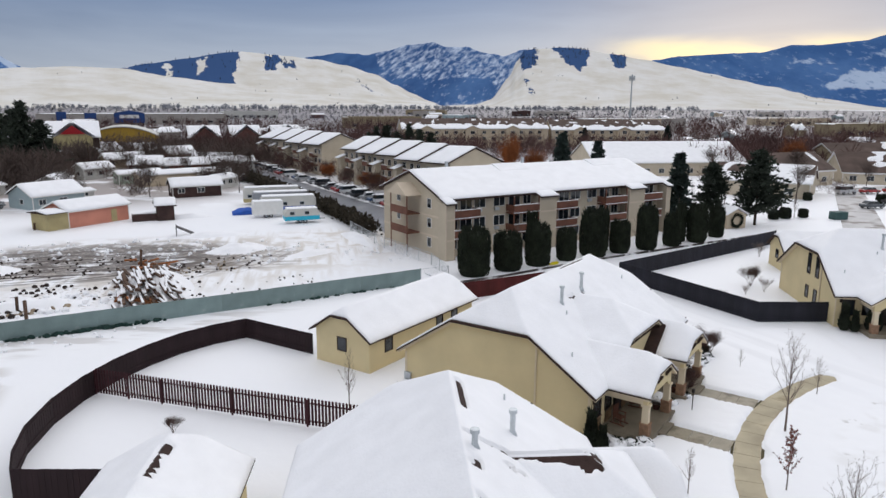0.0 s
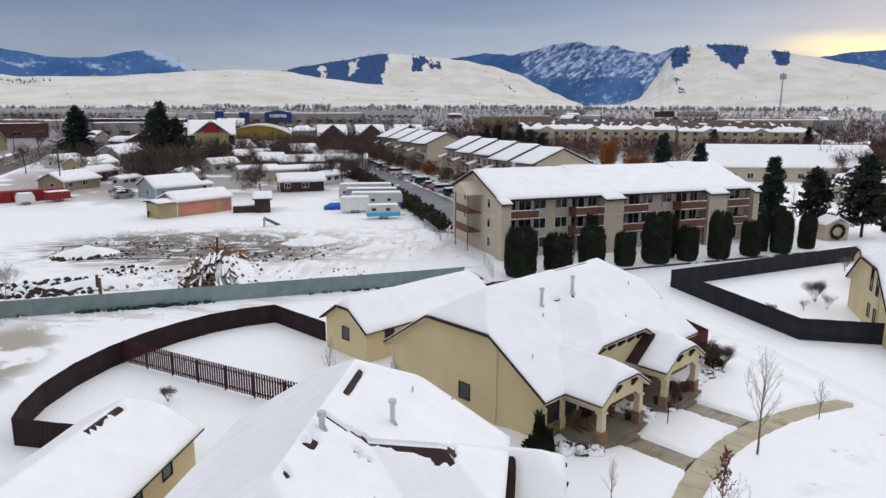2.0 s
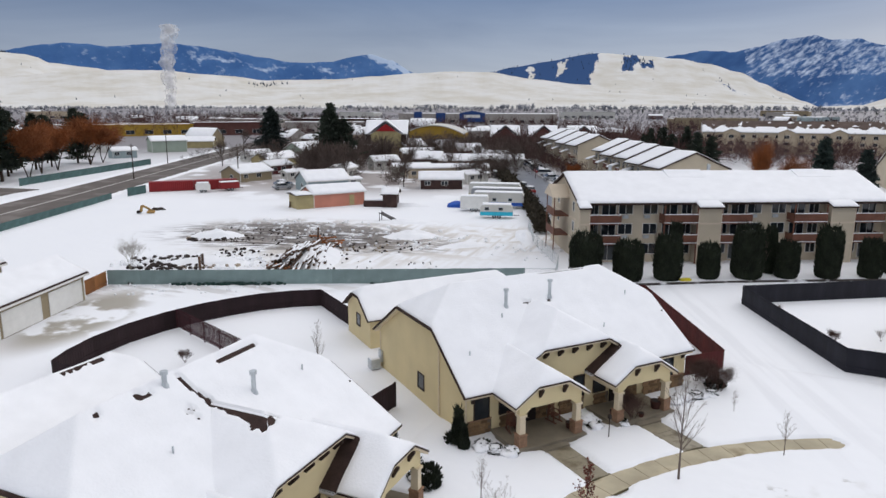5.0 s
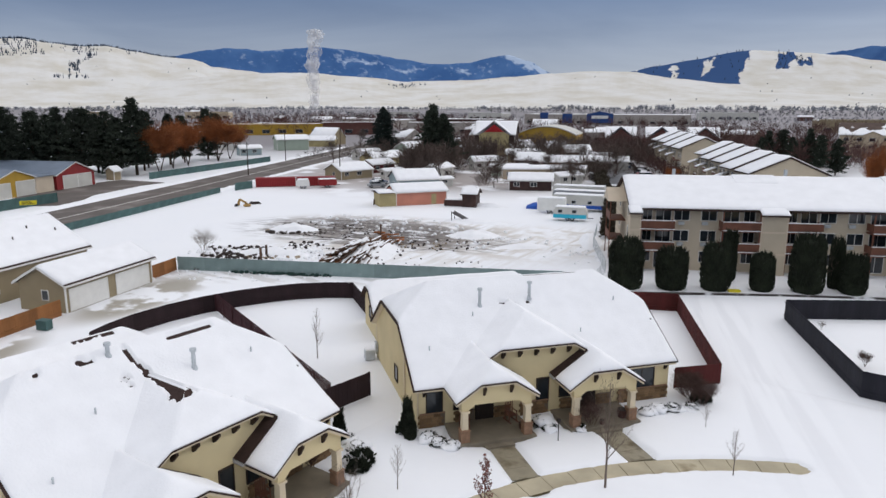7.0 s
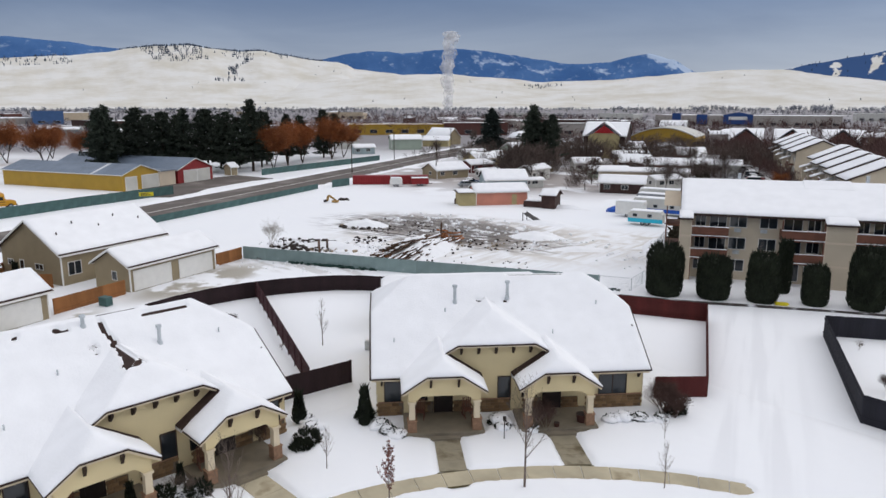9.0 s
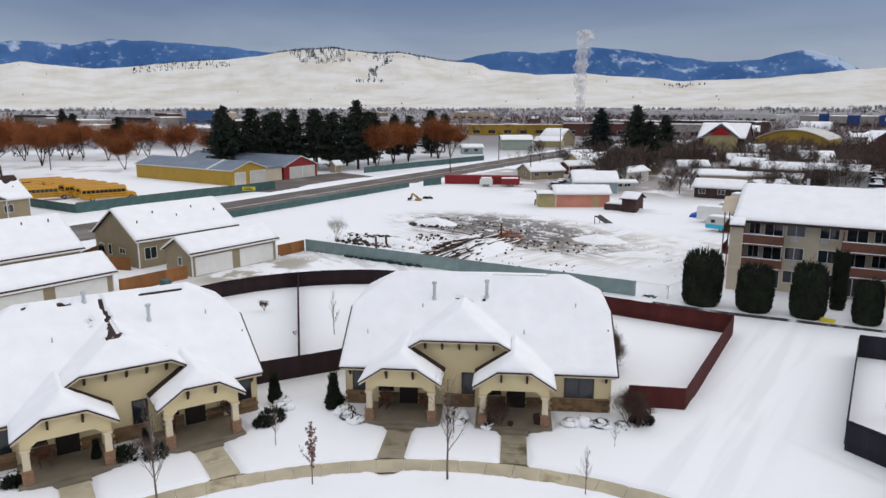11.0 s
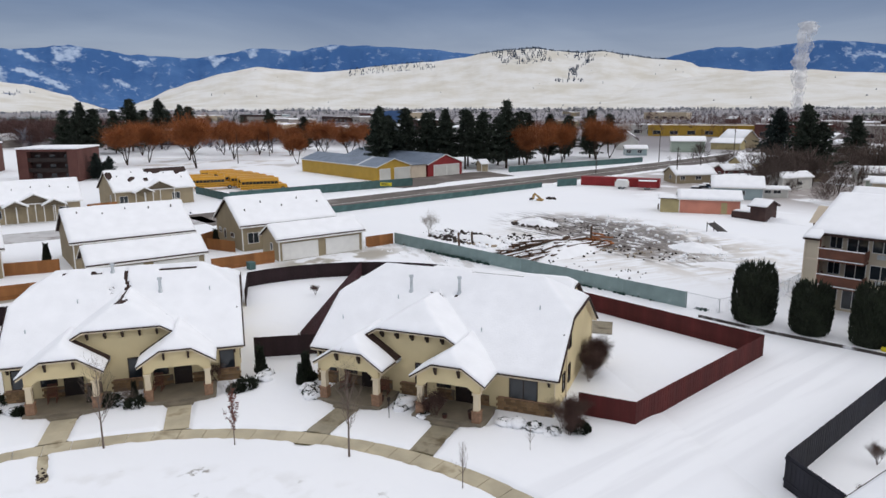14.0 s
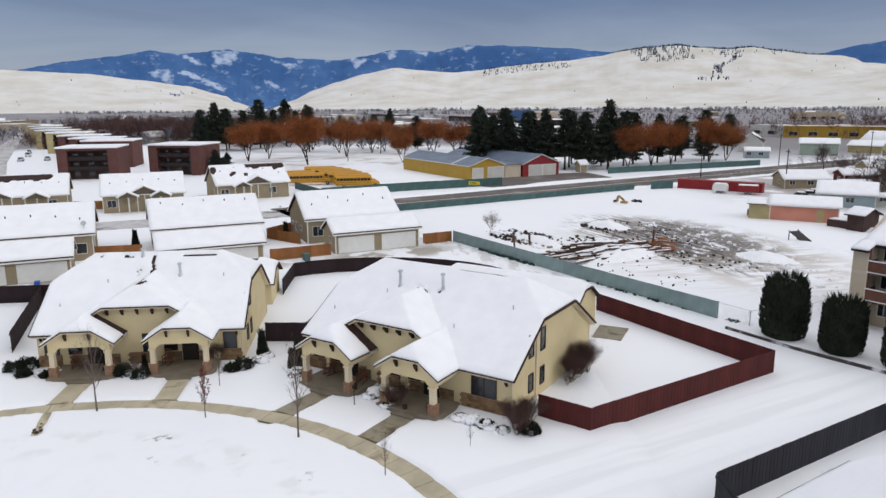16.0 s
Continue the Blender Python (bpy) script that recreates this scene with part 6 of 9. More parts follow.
brush("thicket", "haze-grey bare trees and brush across the valley", [(-420, 800, 260, 120, 260, 5), (0, 850, 260, 120, 280, 5), (350, 800, 260, 140, 280, 5.5), (-800, 700, 260, 200, 160, 6), (-850, 250, 150, 250, 180, 6.5), (-480, 120, 120, 110, 180, 7), (-420, -120, 120, 110, 220, 9),
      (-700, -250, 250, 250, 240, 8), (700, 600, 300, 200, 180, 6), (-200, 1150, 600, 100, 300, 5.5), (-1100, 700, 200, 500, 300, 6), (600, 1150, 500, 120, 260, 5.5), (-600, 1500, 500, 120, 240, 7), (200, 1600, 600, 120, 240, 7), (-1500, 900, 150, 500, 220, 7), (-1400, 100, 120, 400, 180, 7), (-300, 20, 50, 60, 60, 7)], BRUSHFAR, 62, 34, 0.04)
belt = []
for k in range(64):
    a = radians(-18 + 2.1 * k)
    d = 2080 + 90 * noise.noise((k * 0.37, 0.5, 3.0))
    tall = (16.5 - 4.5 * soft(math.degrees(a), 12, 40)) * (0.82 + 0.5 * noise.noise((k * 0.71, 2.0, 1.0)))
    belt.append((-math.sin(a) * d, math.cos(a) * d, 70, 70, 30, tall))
brush("thicket", "haze-pale blue-grey woods at the foot of the hills", belt, HAZEWOOD, 64, 34, 0.06)
brush("thicket", "dark evergreens in a line across the far valley", [(-500, 1250, 600, 40, 90, 10), (250, 1300, 600, 50, 110, 10), (-1300, 450, 60, 500, 120, 11), (-560, 640, 90, 30, 50, 9), (100, 640, 200, 30, 40, 8), (-700, -120, 60, 200, 120, 12)], PINE, 63, 26, 0.03)
settle_first(bare_tree("willow_tree", 12, "rusty bare willow between the houses", "tree", "", 59, DARKBARK, 0.55, 4, 4, 0.24, twigs=6000, twigmat=WILLOW, multi=2), 90, 176, 1.0, 0)
for i, (x, y, s) in enumerate(((-9.5, 136, .36), (-16, 151, .32), (-28, 170, .34))):
    put((willow_1, willow_2)[i % 2], x, y, s, i * 77, "slim rusty bare tree before the apartment row")
for i, (x, y, s, w) in enumerate(((15.2, 156.5, .88, .42), (20.8, 159, .66, .55), (-7.5, 150, .5, .5))):
    copy_thing(willow_2, at(x, y, s, i * 60, 0, w, w))["label"] = "narrow rust-coloured bare tree behind the apartments"
# evergreens behind the apartment rows and round bushes by the lane
for i, (x, y, s) in enumerate(((-21, 222, .62), (-18, 225, .66), (-14.5, 221, .6), (-11, 225, .66), (-7.5, 222, .6), (-4, 226, .58), (-24, 226, .52))):
    put(pines[i % 3], x, y, s, i * 53, "dark green pine behind the apartment rows")
for i, (x, y, s) in enumerate(((56.0, 117, .8), (58.5, 118.2, .9), (62, 119, .75), (86.5, 137, .9), (74, 141, .8))):
    copy_thing(bush_b, at(x, y, s * 0.45, i * 40, 0, 1.5, 1.5))["label"] = "low rounded dark bush in the snow"
for i, (x, y, s) in enumerate(((-150.5, -14.5, .40), (-152, -11.5, .34), (-149, -12, .28))):
    put(spruce_1, x, y, s, i * 90, "low dark juniper beside the brick flats")


# ---- apartment block beside the hedge ----
def apartment(x, y, ang):
    A = thing("apartment_building", pose(x, y, 0, 0, 0, ang), "taupe three-storey apartment block with red wooden balconies and snowy roof", "apartment building")
    L0, L1, W = -0.4, 39.6, 17.0
    eave, s = 7.45, 0.345

    def zf(u, v):
        return min(eave + s * v, eave + s * (W - v))

    part("wall", sheet([L0 + 0.4, L1 - 0.4], [1.0, W / 2, W - 0.6], lambda u, v: zf(u, v) - 0.2, lambda u, v: -0.3), TAUPE, A)
    r = part("roof", sheet([L0, L1], [0, W / 2, W], zf, lambda u, v: zf(u, v) - 0.22), SHINGLE, A)
    part("roof_snow", snow_over(zf, L0, L1, 0, W, 0.2, 71, None, 0.6, breaks_v=(W / 2,)), SNOW, r, "", True)
    # low raised pieces along the ridge
    for (a, b) in ((13.0, 18.0), (30.5, 35.0)):
        zr = lambda u, v: zf(u, v) + 0.35 - 0.12 * abs(v - W / 2) / 2
        part("ridge_cap", sheet([a, b], [W / 2 - 2, W / 2, W / 2 + 2], zr, lambda u, v: zf(u, v) - 0.05), SNOW, r)
    part("fascia", boxes((L0, -0.06, eave - 0.24, L1, 0.0, eave + 0.02)), SHINGLE, A)
    for e, n in ((L0, -1), (L1, 1)):
        xa, xb = sorted((e, e + 0.04 * n))
        part("rake_board", prism([(0, eave - 0.26), (W / 2, eave + s * W / 2 - 0.26), (W, eave - 0.26), (W, eave), (W / 2, eave + s * W / 2), (0, eave)], "x", xa, xb), SHINGLE, A)
        xa, xb = sorted((e - 0.4 * n, e - 0.36 * n))
        for z in (2.35, 4.9):
            part("band", boxes((xa, 1.0, z, xb, W - 0.6, z + 0.22)), CREAMBAND, A)
        for (v, z) in ((3.4, 1.0), (3.4, 3.5), (3.4, 6.0), (11.5, 3.5), (11.5, 6.0)):
            window(A, pose(e - 0.39 * n, v + (0.9 if n < 0 else 0), z, 0, 0, -90 if n < 0 else 90), 0.9, 1.15, 1)
    # projecting wall bays, with the roof run down over them
    for (a, b) in ((-0.4, 0.8), (14.3, 17.1), (31.0, 34.0), (38.8, 39.6)):
        bay = part("bay", boxes((a, -0.75, -0.3, b, 1.05, 7.05)), TAUPE, A)
        zb = lambda u, v: eave + 0.345 * v
        part("bay_roof", sheet([a - 0.15, b + 0.15], [-1.15, 0.1], lambda u, v: zb(u, v) + 0.01, lambda u, v: zb(u, v) - 0.2), SHINGLE, bay)
        part("bay_snow", snow_over(zb, a - 0.15, b + 0.15, -1.15, 0.6, 0.17, a, None, 0.4), SNOW, bay, "", True)
        for z in (2.35, 4.9):
            part("band", boxes((a - 0.01, -0.79, z, b + 0.01, -0.74, z + 0.2)), CREAMBAND, bay)
        for e in (a, b):
            part("corner_board", boxes((e - 0.06, -0.8, 0, e + 0.06, -0.74, 7.0)), CREAMBAND, bay)
    # windows and balconies, storey by storey
    for base in (0.8, 17.1, 34.0):
        for k in range(3):
            z = 0.15 + 2.5 * k
            full = base < 30
            for (u, w, zz, h, c) in ((0.5, 1.0, 0.85, 1.25, 2), (2.0, 1.7, 0.1, 2.0, 2), (4.1, 1.7, 0.85, 1.25, 2), (7.2, 1.7, 0.85, 1.25, 2), (9.6, 1.8, 0.1, 2.0, 2), (12.0, 1.2, 0.85, 1.25, 2)):
                if full or u < 4.0:
                    window(A, pose(base + u, 0.98, z + zz), w, h, c)
            for (a, b) in ((0.0, 3.9), (9.2, 13.45)):
                if not full and a > 5:
                    continue
                if k == 0:
                    continue
                bl = part("balcony", boxes((base + a, -0.75, z - 0.22, base + b, 1.0, z - 0.04)), REDWOOD, A, "red wooden balcony with snow on its rail")
                part("balcony_rail", boxes((base + a, -0.78, z + 0.1, base + b, -0.72, z + 0.95)), REDWOOD, bl)
                part("side_rail", boxes((base + a, -0.72, z + 0.1, base + a + 0.06, 1.0, z + 0.95), ), REDWOOD, bl)
                part("side_rail", boxes((base + b - 0.06, -0.72, z + 0.1, base + b, 1.0, z + 0.95), ), REDWOOD, bl)
                part("rail_snow", boxes((base + a, -0.82, z + 0.95, base + b, -0.68, z + 1.03), bevel=0.02), SNOW, bl)
                part("edge_snow", boxes((base + a, -0.86, z - 0.06, base + b, -0.76, z + 0.02), bevel=0.015), SNOW, bl)
        if base < 30:
            for u in (5.0, 7.7):
                for k in (1, 2):
                    part("air_conditioner", boxes((base + u - 0.45, 0.72, 0.15 + 2.5 * k + 0.3, base + u + 0.25, 1.0, 0.15 + 2.5 * k + 0.7), bevel=0.02), GALV, A)
        part("post", boxes((base + 0.02, -0.72, 0, base + 0.16, -0.58, 7.2)), REDWOOD, A)
        if base < 30:
            part("post", boxes((base + 13.3, -0.72, 0, base + 13.44, -0.58, 7.2)), REDWOOD, A)
            part("post", boxes((base + 9.2, -0.72, 0, base + 9.34, -0.58, 7.2)), REDWOOD, A)
    # stair porch of red wood on the end wall
    st = part("stair_tower", boxes((-2.0, 6.2, 2.4, 0.0, 10.7, 2.55)), REDWOOD, A, "red wooden stair landing")
    part("landing", boxes((-2.0, 6.2, 4.9, 0.0, 10.7, 5.05)), REDWOOD, st)
    for v in (6.2, 10.6):
        part("post", boxes((-2.0, v, 0, -1.88, v + 0.12, 7.6)), REDWOOD, st)
    for z in (2.55, 5.05):
        part("landing_rail", boxes((-2.0, 6.32, z, -1.94, 10.6, z + 0.85)), REDWOOD, st)
    part("landing_roof", prism([(5.8, 7.4), (11.1, 7.4), (8.45, 8.9)], "x", -2.3, 0.0), CREAMBAND, st)
    for (u, v) in ((6.0, 9.5), (20, 10.5)):
        part("roof_vent", boxes((u, v, 9.6, u + 0.35, v + 0.35, 11.2)), GALV, A)
    return A


apartment(0.3, 84.6, 32.0)


# ---- more buildings ----
def saw_row(x, y, ang, n, w, depth, label):
    """A row of flats under n gabled roofs that step at every party wall."""
    A = thing("row_of_flats", pose(x, y, 0, 0, 0, ang), label, "apartment building", "apartment rows by the car park")
    L, h, s = n * w, 7.75, 0.45
    part("wall", boxes((0.3, -depth + 0.5, -0.3, L - 0.3, -0.9, h - 0.2)), TAUPE, A)
    for k in range(n):
        a, b = k * w, (k + 1) * w
        out = 0.5 * (k % 2)

        def zf(u, v, a=a, b=b):
            return h + s * min(v + depth, -v) + 0.42 * (b - u) / w

        part("gable_wall", sheet([a + 0.3, b - 0.1], [-depth + 0.5, -depth / 2, -0.9], lambda u, v: zf(u, v) - 0.3, lambda u, v: h - 0.3), TAUPE, A)
        r = part("roof", sheet([a, b], [-depth, -depth / 2, out], zf, lambda u, v: zf(u, v) - 0.22), SHINGLE, A)
        part("roof_snow", snow_over(zf, a + 0.12, b, -depth, out, 0.2, 80 + k, None, 0.8, breaks_v=(-depth / 2,)), SNOW, r, "", True)
        for st in range(3):
            for u in (1.4, 4.4, w - 3.0):
                window(A, pose(a + u + 1.5, -0.89, 0.9 + 2.4 * st, 0, 0, 180), 1.5, 1.2, 2)
        for st in (2.4, 4.8):
            bl = part("balcony", boxes((a + 3.6, -0.9, st, a + 6.6, 0.5, st + 0.2), (a + 3.6, 0.42, st + 0.2, a + 6.6, 0.5, st + 1.0)), REDWOOD, A)
            part("balcony_snow", boxes((a + 3.6, 0.38, st + 1.0, a + 6.6, 0.54, st + 1.12), bevel=0.03), SNOW, bl)
        zp = lambda u, v: 6.1 - 0.35 * v
        pr = part("stair_porch", boxes((b - 2.2, -0.9, -0.2, b - 0.3, 0.9, 6.0)), TAUPE, A)
        part("porch_snow", snow_over(zp, b - 2.5, b, -0.9, 1.5, 0.25, k, None, 0.5), SNOW, pr, "", True)
    for k in range(2):
        window(A, pose(0.29, -depth / 2 + 1 - 4 * k, 3.2, 0, 0, -90), 1.2, 1.2, 1)
    return A


saw_row(0.6, 128.2, 118.6, 5, 11.1, 12.6, "taupe apartment row under stepped snowy roofs")
saw_row(-32.7, 184.6, 119.0, 4, 14.8, 12.8, "taupe apartment row under stepped snowy roofs")

CREAMWALL = material("cream_apartment_wall", (0.52, 0.43, 0.31), 0.85, 0.3, 0.08)
BROWNROOF = material("worn_brown_roof", (0.10, 0.070, 0.058), 0.9, 0.4, 0.25)


def big_house(name, x, y, ang, L, W, eave, ridge, wall, label, storeys=3, seed=0, bare=None, group="", gables=()):
    H = gabled(name, x, y, ang, L, W, eave, ridge, wall, label, "apartment building", group, seed=seed, bare=bare, step=0.6, roofmat=BROWNROOF)
    n = int(L / 4.2)
    for k in range(storeys):
        for i in range(n):
            window(H, pose(1.4 + i * (L - 2.8) / n + 0.6, 0.39, 0.8 + 2.6 * k), 1.5, 1.2, 2)
    for (u0, w) in gables:
        u1 = u0 + w
        um = (u0 + u1) / 2
        gb = part("bay", prism([(u0, -0.2), (u1, -0.2), (u1, eave), (um, eave + 0.42 * w / 2), (u0, eave)], "y", -1.2, 2.0), wall, H)
        zp = lambda u, v: eave + 0.45 * min(u - u0, u1 - u) + 0.1
        part("bay_snow", snow_over(zp, u0 - 0.3, u1 + 0.3, -1.6, 3.0, 0.15, u0, None, 0.8, breaks_u=(um,)), SNOW, gb, "", True)
        for k in range(storeys):
            window(gb, pose(um - 0.9, -1.21, 0.8 + 2.6 * k), 1.8, 1.2, 2)
    return H


patchy = lambda sd: (lambda u, v: 0.35 * soft(wob(u, v, 0.16, sd) + 0.4 * wob(u, v, 0.5, sd + 1), -0.12, 0.05) * soft(v, 2.5, 5.0))
streaky = lambda sd: (lambda u, v: 0.35 * soft(v + 2.4 * wob(u, 0, 0.28, sd) + 1.3 * wob(u, v * 0.4, 0.9, sd + 1), 3.4, 4.3) * soft(wob(u, v, 0.5, sd + 3), -0.45, -0.25))
big_house("apartment_building", -18, 303, 10, 66, 18, 8.2, 12.5, CREAMWALL, "cream three-storey apartment block with worn snowy roof", 3, 91, streaky(1), "cream apartment blocks", ((8, 6), (28, 6), (46, 6)))
big_house("apartment_building", 48, 315, 4, 52, 18, 7.6, 12.0, CREAMWALL, "cream three-storey apartment block with worn snowy roof", 3, 92, streaky(3), "cream apartment blocks", ((10, 6), (30, 6)))
big_house("long_house", 40, 186, 8, 44, 22, 3.6, 8.6, TAUPE, "low long building under a wide snowy roof", 1, 93, None)
big_house("long_house", 58, 152, -32, 20, 15, 3.2, 6.4, TAUPE, "low building with patchy snow on its roof", 1, 94, patchy(5))
bald = lambda sd: (lambda u, v: 0.4 * soft(wob(u, v, 0.13, sd) + 0.3 * wob(u, v, 0.45, sd + 1), -0.42, -0.2))
big_house("long_house", 80, 163, 24, 17, 14, 3.6, 7.6, TAUPE, "taupe gabled house with a half-bare roof", 1, 95, bald(6))
big_house("long_house", 98, 172, -14, 30, 17, 2.8, 7.4, TAUPE, "low house with a wide bare brown roof", 1, 97, bald(8))
big_house("long_house", 112, 196, 10, 34, 20, 3.0, 8.2, TAN, "tan low building with a wide bare brown roof", 1, 96, bald(7))
big_house("long_house", 140, 238, -8, 40, 18, 3.4, 8.0, TAN, "tan low building with a half-bare roof", 1, 98, patchy(9))
OFFWHITE = material("off_white_siding", (0.56, 0.55, 0.51), 0.7, 0.4, 0.08)
YELLOW = material("yellow_steel_siding", (0.42, 0.26, 0.035), 0.55, 0.5, 0.08, fine=5)
BARNRED = material("red_steel_siding", (0.24, 0.020, 0.022), 0.55, 0.5, 0.1, fine=5)
BLUEROOF = material("grey_blue_metal_roof", (0.17, 0.21, 0.27), 0.45, 0.4, 0.15, metal=0.3)
SKYLIGHT = material("white_roof_sheet", (0.62, 0.64, 0.66), 0.5, 1.0, 0.06)


def warehouse(x, y, L, W, eave, ridge, wall, label, doors, strip=None):
    """A steel shed whose gable with its doors faces the road; the ridge runs back from it."""
    H = gabled("steel_warehouse", x, y, 207.5, L, W, eave, ridge, wall, label, "warehouse", snow=0, roofmat=BLUEROOF, over=0.3)
    for (v0, v1, h) in doors:
        bm = boxes((0.25, v0, 0, 0.3, v1, h))
        for k in range(1, 5):
            box(bm, 0.235, v0 + 0.03, h * k / 5 - 0.02, 0.25, v1 - 0.03, h * k / 5 + 0.02)
        d = part("sliding_door", bm, OFFWHITE, H, "off-white sliding steel door")
        part("door_trim", boxes((0.22, v0 - 0.14, 0, 0.3, v0, h + 0.14), (0.22, v1, 0, 0.3, v1 + 0.14, h + 0.14), (0.22, v0, h, 0.3, v1, h + 0.14)), WHITE, d)
    s = (ridge - eave) / (W / 2)
    n = int(L / 1.0)
    for k in range(n):
        for sgn in (0, 1):
            v0, v1 = (0.05, W / 2) if sgn == 0 else (W / 2, W - 0.05)
            zf = lambda v: eave + s * min(v, W - v)
            part("roof_rib", prism([(v0, zf(v0) - 0.02), (v1, zf(v1) - 0.02), (v1, zf(v1) + 0.045), (v0, zf(v0) + 0.045)], "x", k * L / n - 0.03 + 0.1, k * L / n + 0.03 + 0.1), BLUEROOF, H)
    if strip:
        part("roof_panel", prism([(W / 2 + 0.1, ridge - 0.08), (W, eave - 0.02), (W, eave + 0.06), (W / 2 + 0.1, ridge + 0.02)], "x", strip, strip + 0.8), SKYLIGHT, H, "white strip across the metal roof")
    return H


warehouse(-129.7, 69.1, 40.0, 11.6, 3.7, 5.7, YELLOW, "yellow steel warehouse with a ribbed grey metal roof", ((0.7, 5.6, 3.1), (7.2, 10.4, 3.0)), 9.0)
warehouse(-138.2, 85.7, 44.0, 13.2, 3.4, 6.0, BARNRED, "red steel warehouse with a ribbed grey metal roof", ((1.6, 6.0, 3.0), (6.3, 10.8, 3.0)))
lk = thing("steel_lean_to", pose(-132.1, 73.9, 0, 0, 0, 207.5), "cream steel lean-to between two warehouses", "shed")
part("wall", boxes((0.6, 0.1, -0.2, 30, 5.3, 3.5)), CREAMBAND, lk)
part("roof", boxes((0.2, 0.05, 3.5, 30, 5.35, 3.66)), BLUEROOF, lk)
gabled("garden_shed", -143.5, 92.5, 110, 3.2, 3.4, 2.2, 3.4, TAN, "small brown shed beside the warehouse", "shed", seed=103)

# vacant lot buildings and trailers
PINK = material("salmon_plaster", (0.56, 0.235, 0.165), 0.85, 0.4, 0.1)
SAND = material("sand_plaster", (0.42, 0.35, 0.18), 0.85, 0.5, 0.15)
PALEBLUE = material("pale_blue_siding", (0.30, 0.37, 0.38), 0.7, 0.4, 0.08)
BROWNWOOD = material("dark_brown_boards", (0.055, 0.030, 0.026), 0.8, 0.8, 0.3)
BRICKWOOD = material("rust_brown_boards", (0.13, 0.055, 0.035), 0.8, 0.8, 0.3)
BARNWOOD = material("weathered_red_boards", (0.11, 0.030, 0.028), 0.8, 0.8, 0.3)
PALEGREEN = material("pale_green_siding", (0.34, 0.40, 0.33), 0.7, 0.4, 0.08)
H = gabled("salmon_building", -57.2, 105.0, 60, 11.2, 7.0, 2.6, 3.9, PINK, "low salmon building with sand-coloured end and snowy roof", "building", seed=111, step=0.8)
part("end_room", boxes((-2.9, 0.4, -0.2, 0.4, 4.6, 2.5)), SAND, H)
part("end_roof", sheet([-3.3, 0.0], [-0.2, 2.5, 5.0], lambda u, v: 2.62 + 0.12 * min(v, 5 - v), lambda u, v: 2.5), SHINGLE, H)
part("end_snow", snow_over(lambda u, v: 2.62 + 0.12 * min(v + 0.2, 5 - v), -3.3, 0.0, -0.2, 5.0, 0.16, 3, None, 0.5), SNOW, H, "", True)
part("door", boxes((7.6, 0.36, 0, 8.6, 0.42, 2.0)), SAND, H)
H = gabled("garden_shed", -46.8, 112.0, 25, 3.4, 4.6, 2.5, 3.5, BROWNWOOD, "dark brown shed with snow on its rounded roof", "shed", seed=112, step=0.6, trim=BROWNWOOD)
part("lean_to", boxes((-3.4, 1.0, -0.1, 0.4, 3.0, 1.1), bevel=0.1), BROWNWOOD, H)
part("lean_to_snow", boxes((-3.3, 1.4, 1.08, 0.3, 3.0, 1.24), bevel=0.05), SNOW, H)
homes = [(-99.5, 130.0, 84, 11, 8, 2.2, 4.0, TAN, "tan"), (-122.1, 164.8, 85, 13.8, 8, 2.3, 4.2, SAND, "pale yellow"), (-130.8, 191.5, 88, 13, 9, 3.4, 5.8, PALEGREEN, "pale green"), (-72.5, 122.0, 58, 10.5, 9, 2.5, 4.5, PALEBLUE, "pale blue"),
         (-80.3, 145.5, 100, 10, 4.6, 2.8, 3.9, OFFWHITE, "off-white"), (-89.2, 173, 60, 9, 5, 2.6, 4.0, OFFWHITE, "off-white"), (-85, 187.6, 14, 9, 8, 2.5, 4.6, BROWNWOOD, "dark brown"), (-69.0, 157.9, 40, 14, 5, 2.7, 3.5, CREAMWALL, "cream"), (-54.8, 139.8, 30, 10.5, 6, 2.3, 3.8, BROWNWOOD, "dark red-brown"),
         (-50.0, 155.1, 70, 8, 5, 2.2, 3.0, OFFWHITE, "off-white"), (-77.1, 189.5, 29, 14, 7, 2.2, 3.9, BRICKWOOD, "rust brown"), (-88.2, 225.3, 45, 10, 9, 2.6, 4.9, BRICKWOOD, "rust brown"), (-109.4, 247.8, 53, 11, 9, 2.2, 4.6, BROWNWOOD, "dark brown"), (-110, 224.8, 75, 12, 8, 3.2, 6.2, TAN, "tan"),
         (-71.5, 132.5, 67, 6.5, 3.5, 1.8, 2.3, OFFWHITE, "off-white"), (-92.5, 139, 80, 7, 3.4, 2.0, 2.6, OFFWHITE, "off-white"), (-63, 168, 30, 12, 5, 2.4, 3.2, OFFWHITE, "off-white"), (-76, 163, 45, 11, 4.6, 2.4, 3.1, PALEGREEN, "pale green"), (-95, 160, 80, 10, 5, 2.4, 3.3, TAN, "tan"), (-106, 148, 85, 9, 6, 2.4, 3.6, BARNWOOD, "weathered red"),
         (-66, 198, 28, 13, 6, 2.4, 3.8, OFFWHITE, "off-white"), (-98, 203, 40, 12, 7, 2.6, 4.4, TAN, "tan"), (-120, 208, 60, 12, 7, 2.6, 4.4, BROWNWOOD, "dark brown"), (-146, 216, 60, 13, 8, 2.6, 4.8, OFFWHITE, "off-white"), (-76, 212, 20, 12, 6, 2.4, 3.8, PALEBLUE, "pale blue"), (-62, 236, 24, 13, 8, 2.6, 4.6, BROWNWOOD, "dark brown"), (-158, 236, 50, 13, 8, 2.6, 4.8, TAN, "tan"), (-140, 176, 80, 10, 6, 2.4, 3.8, OFFWHITE, "off-white")]
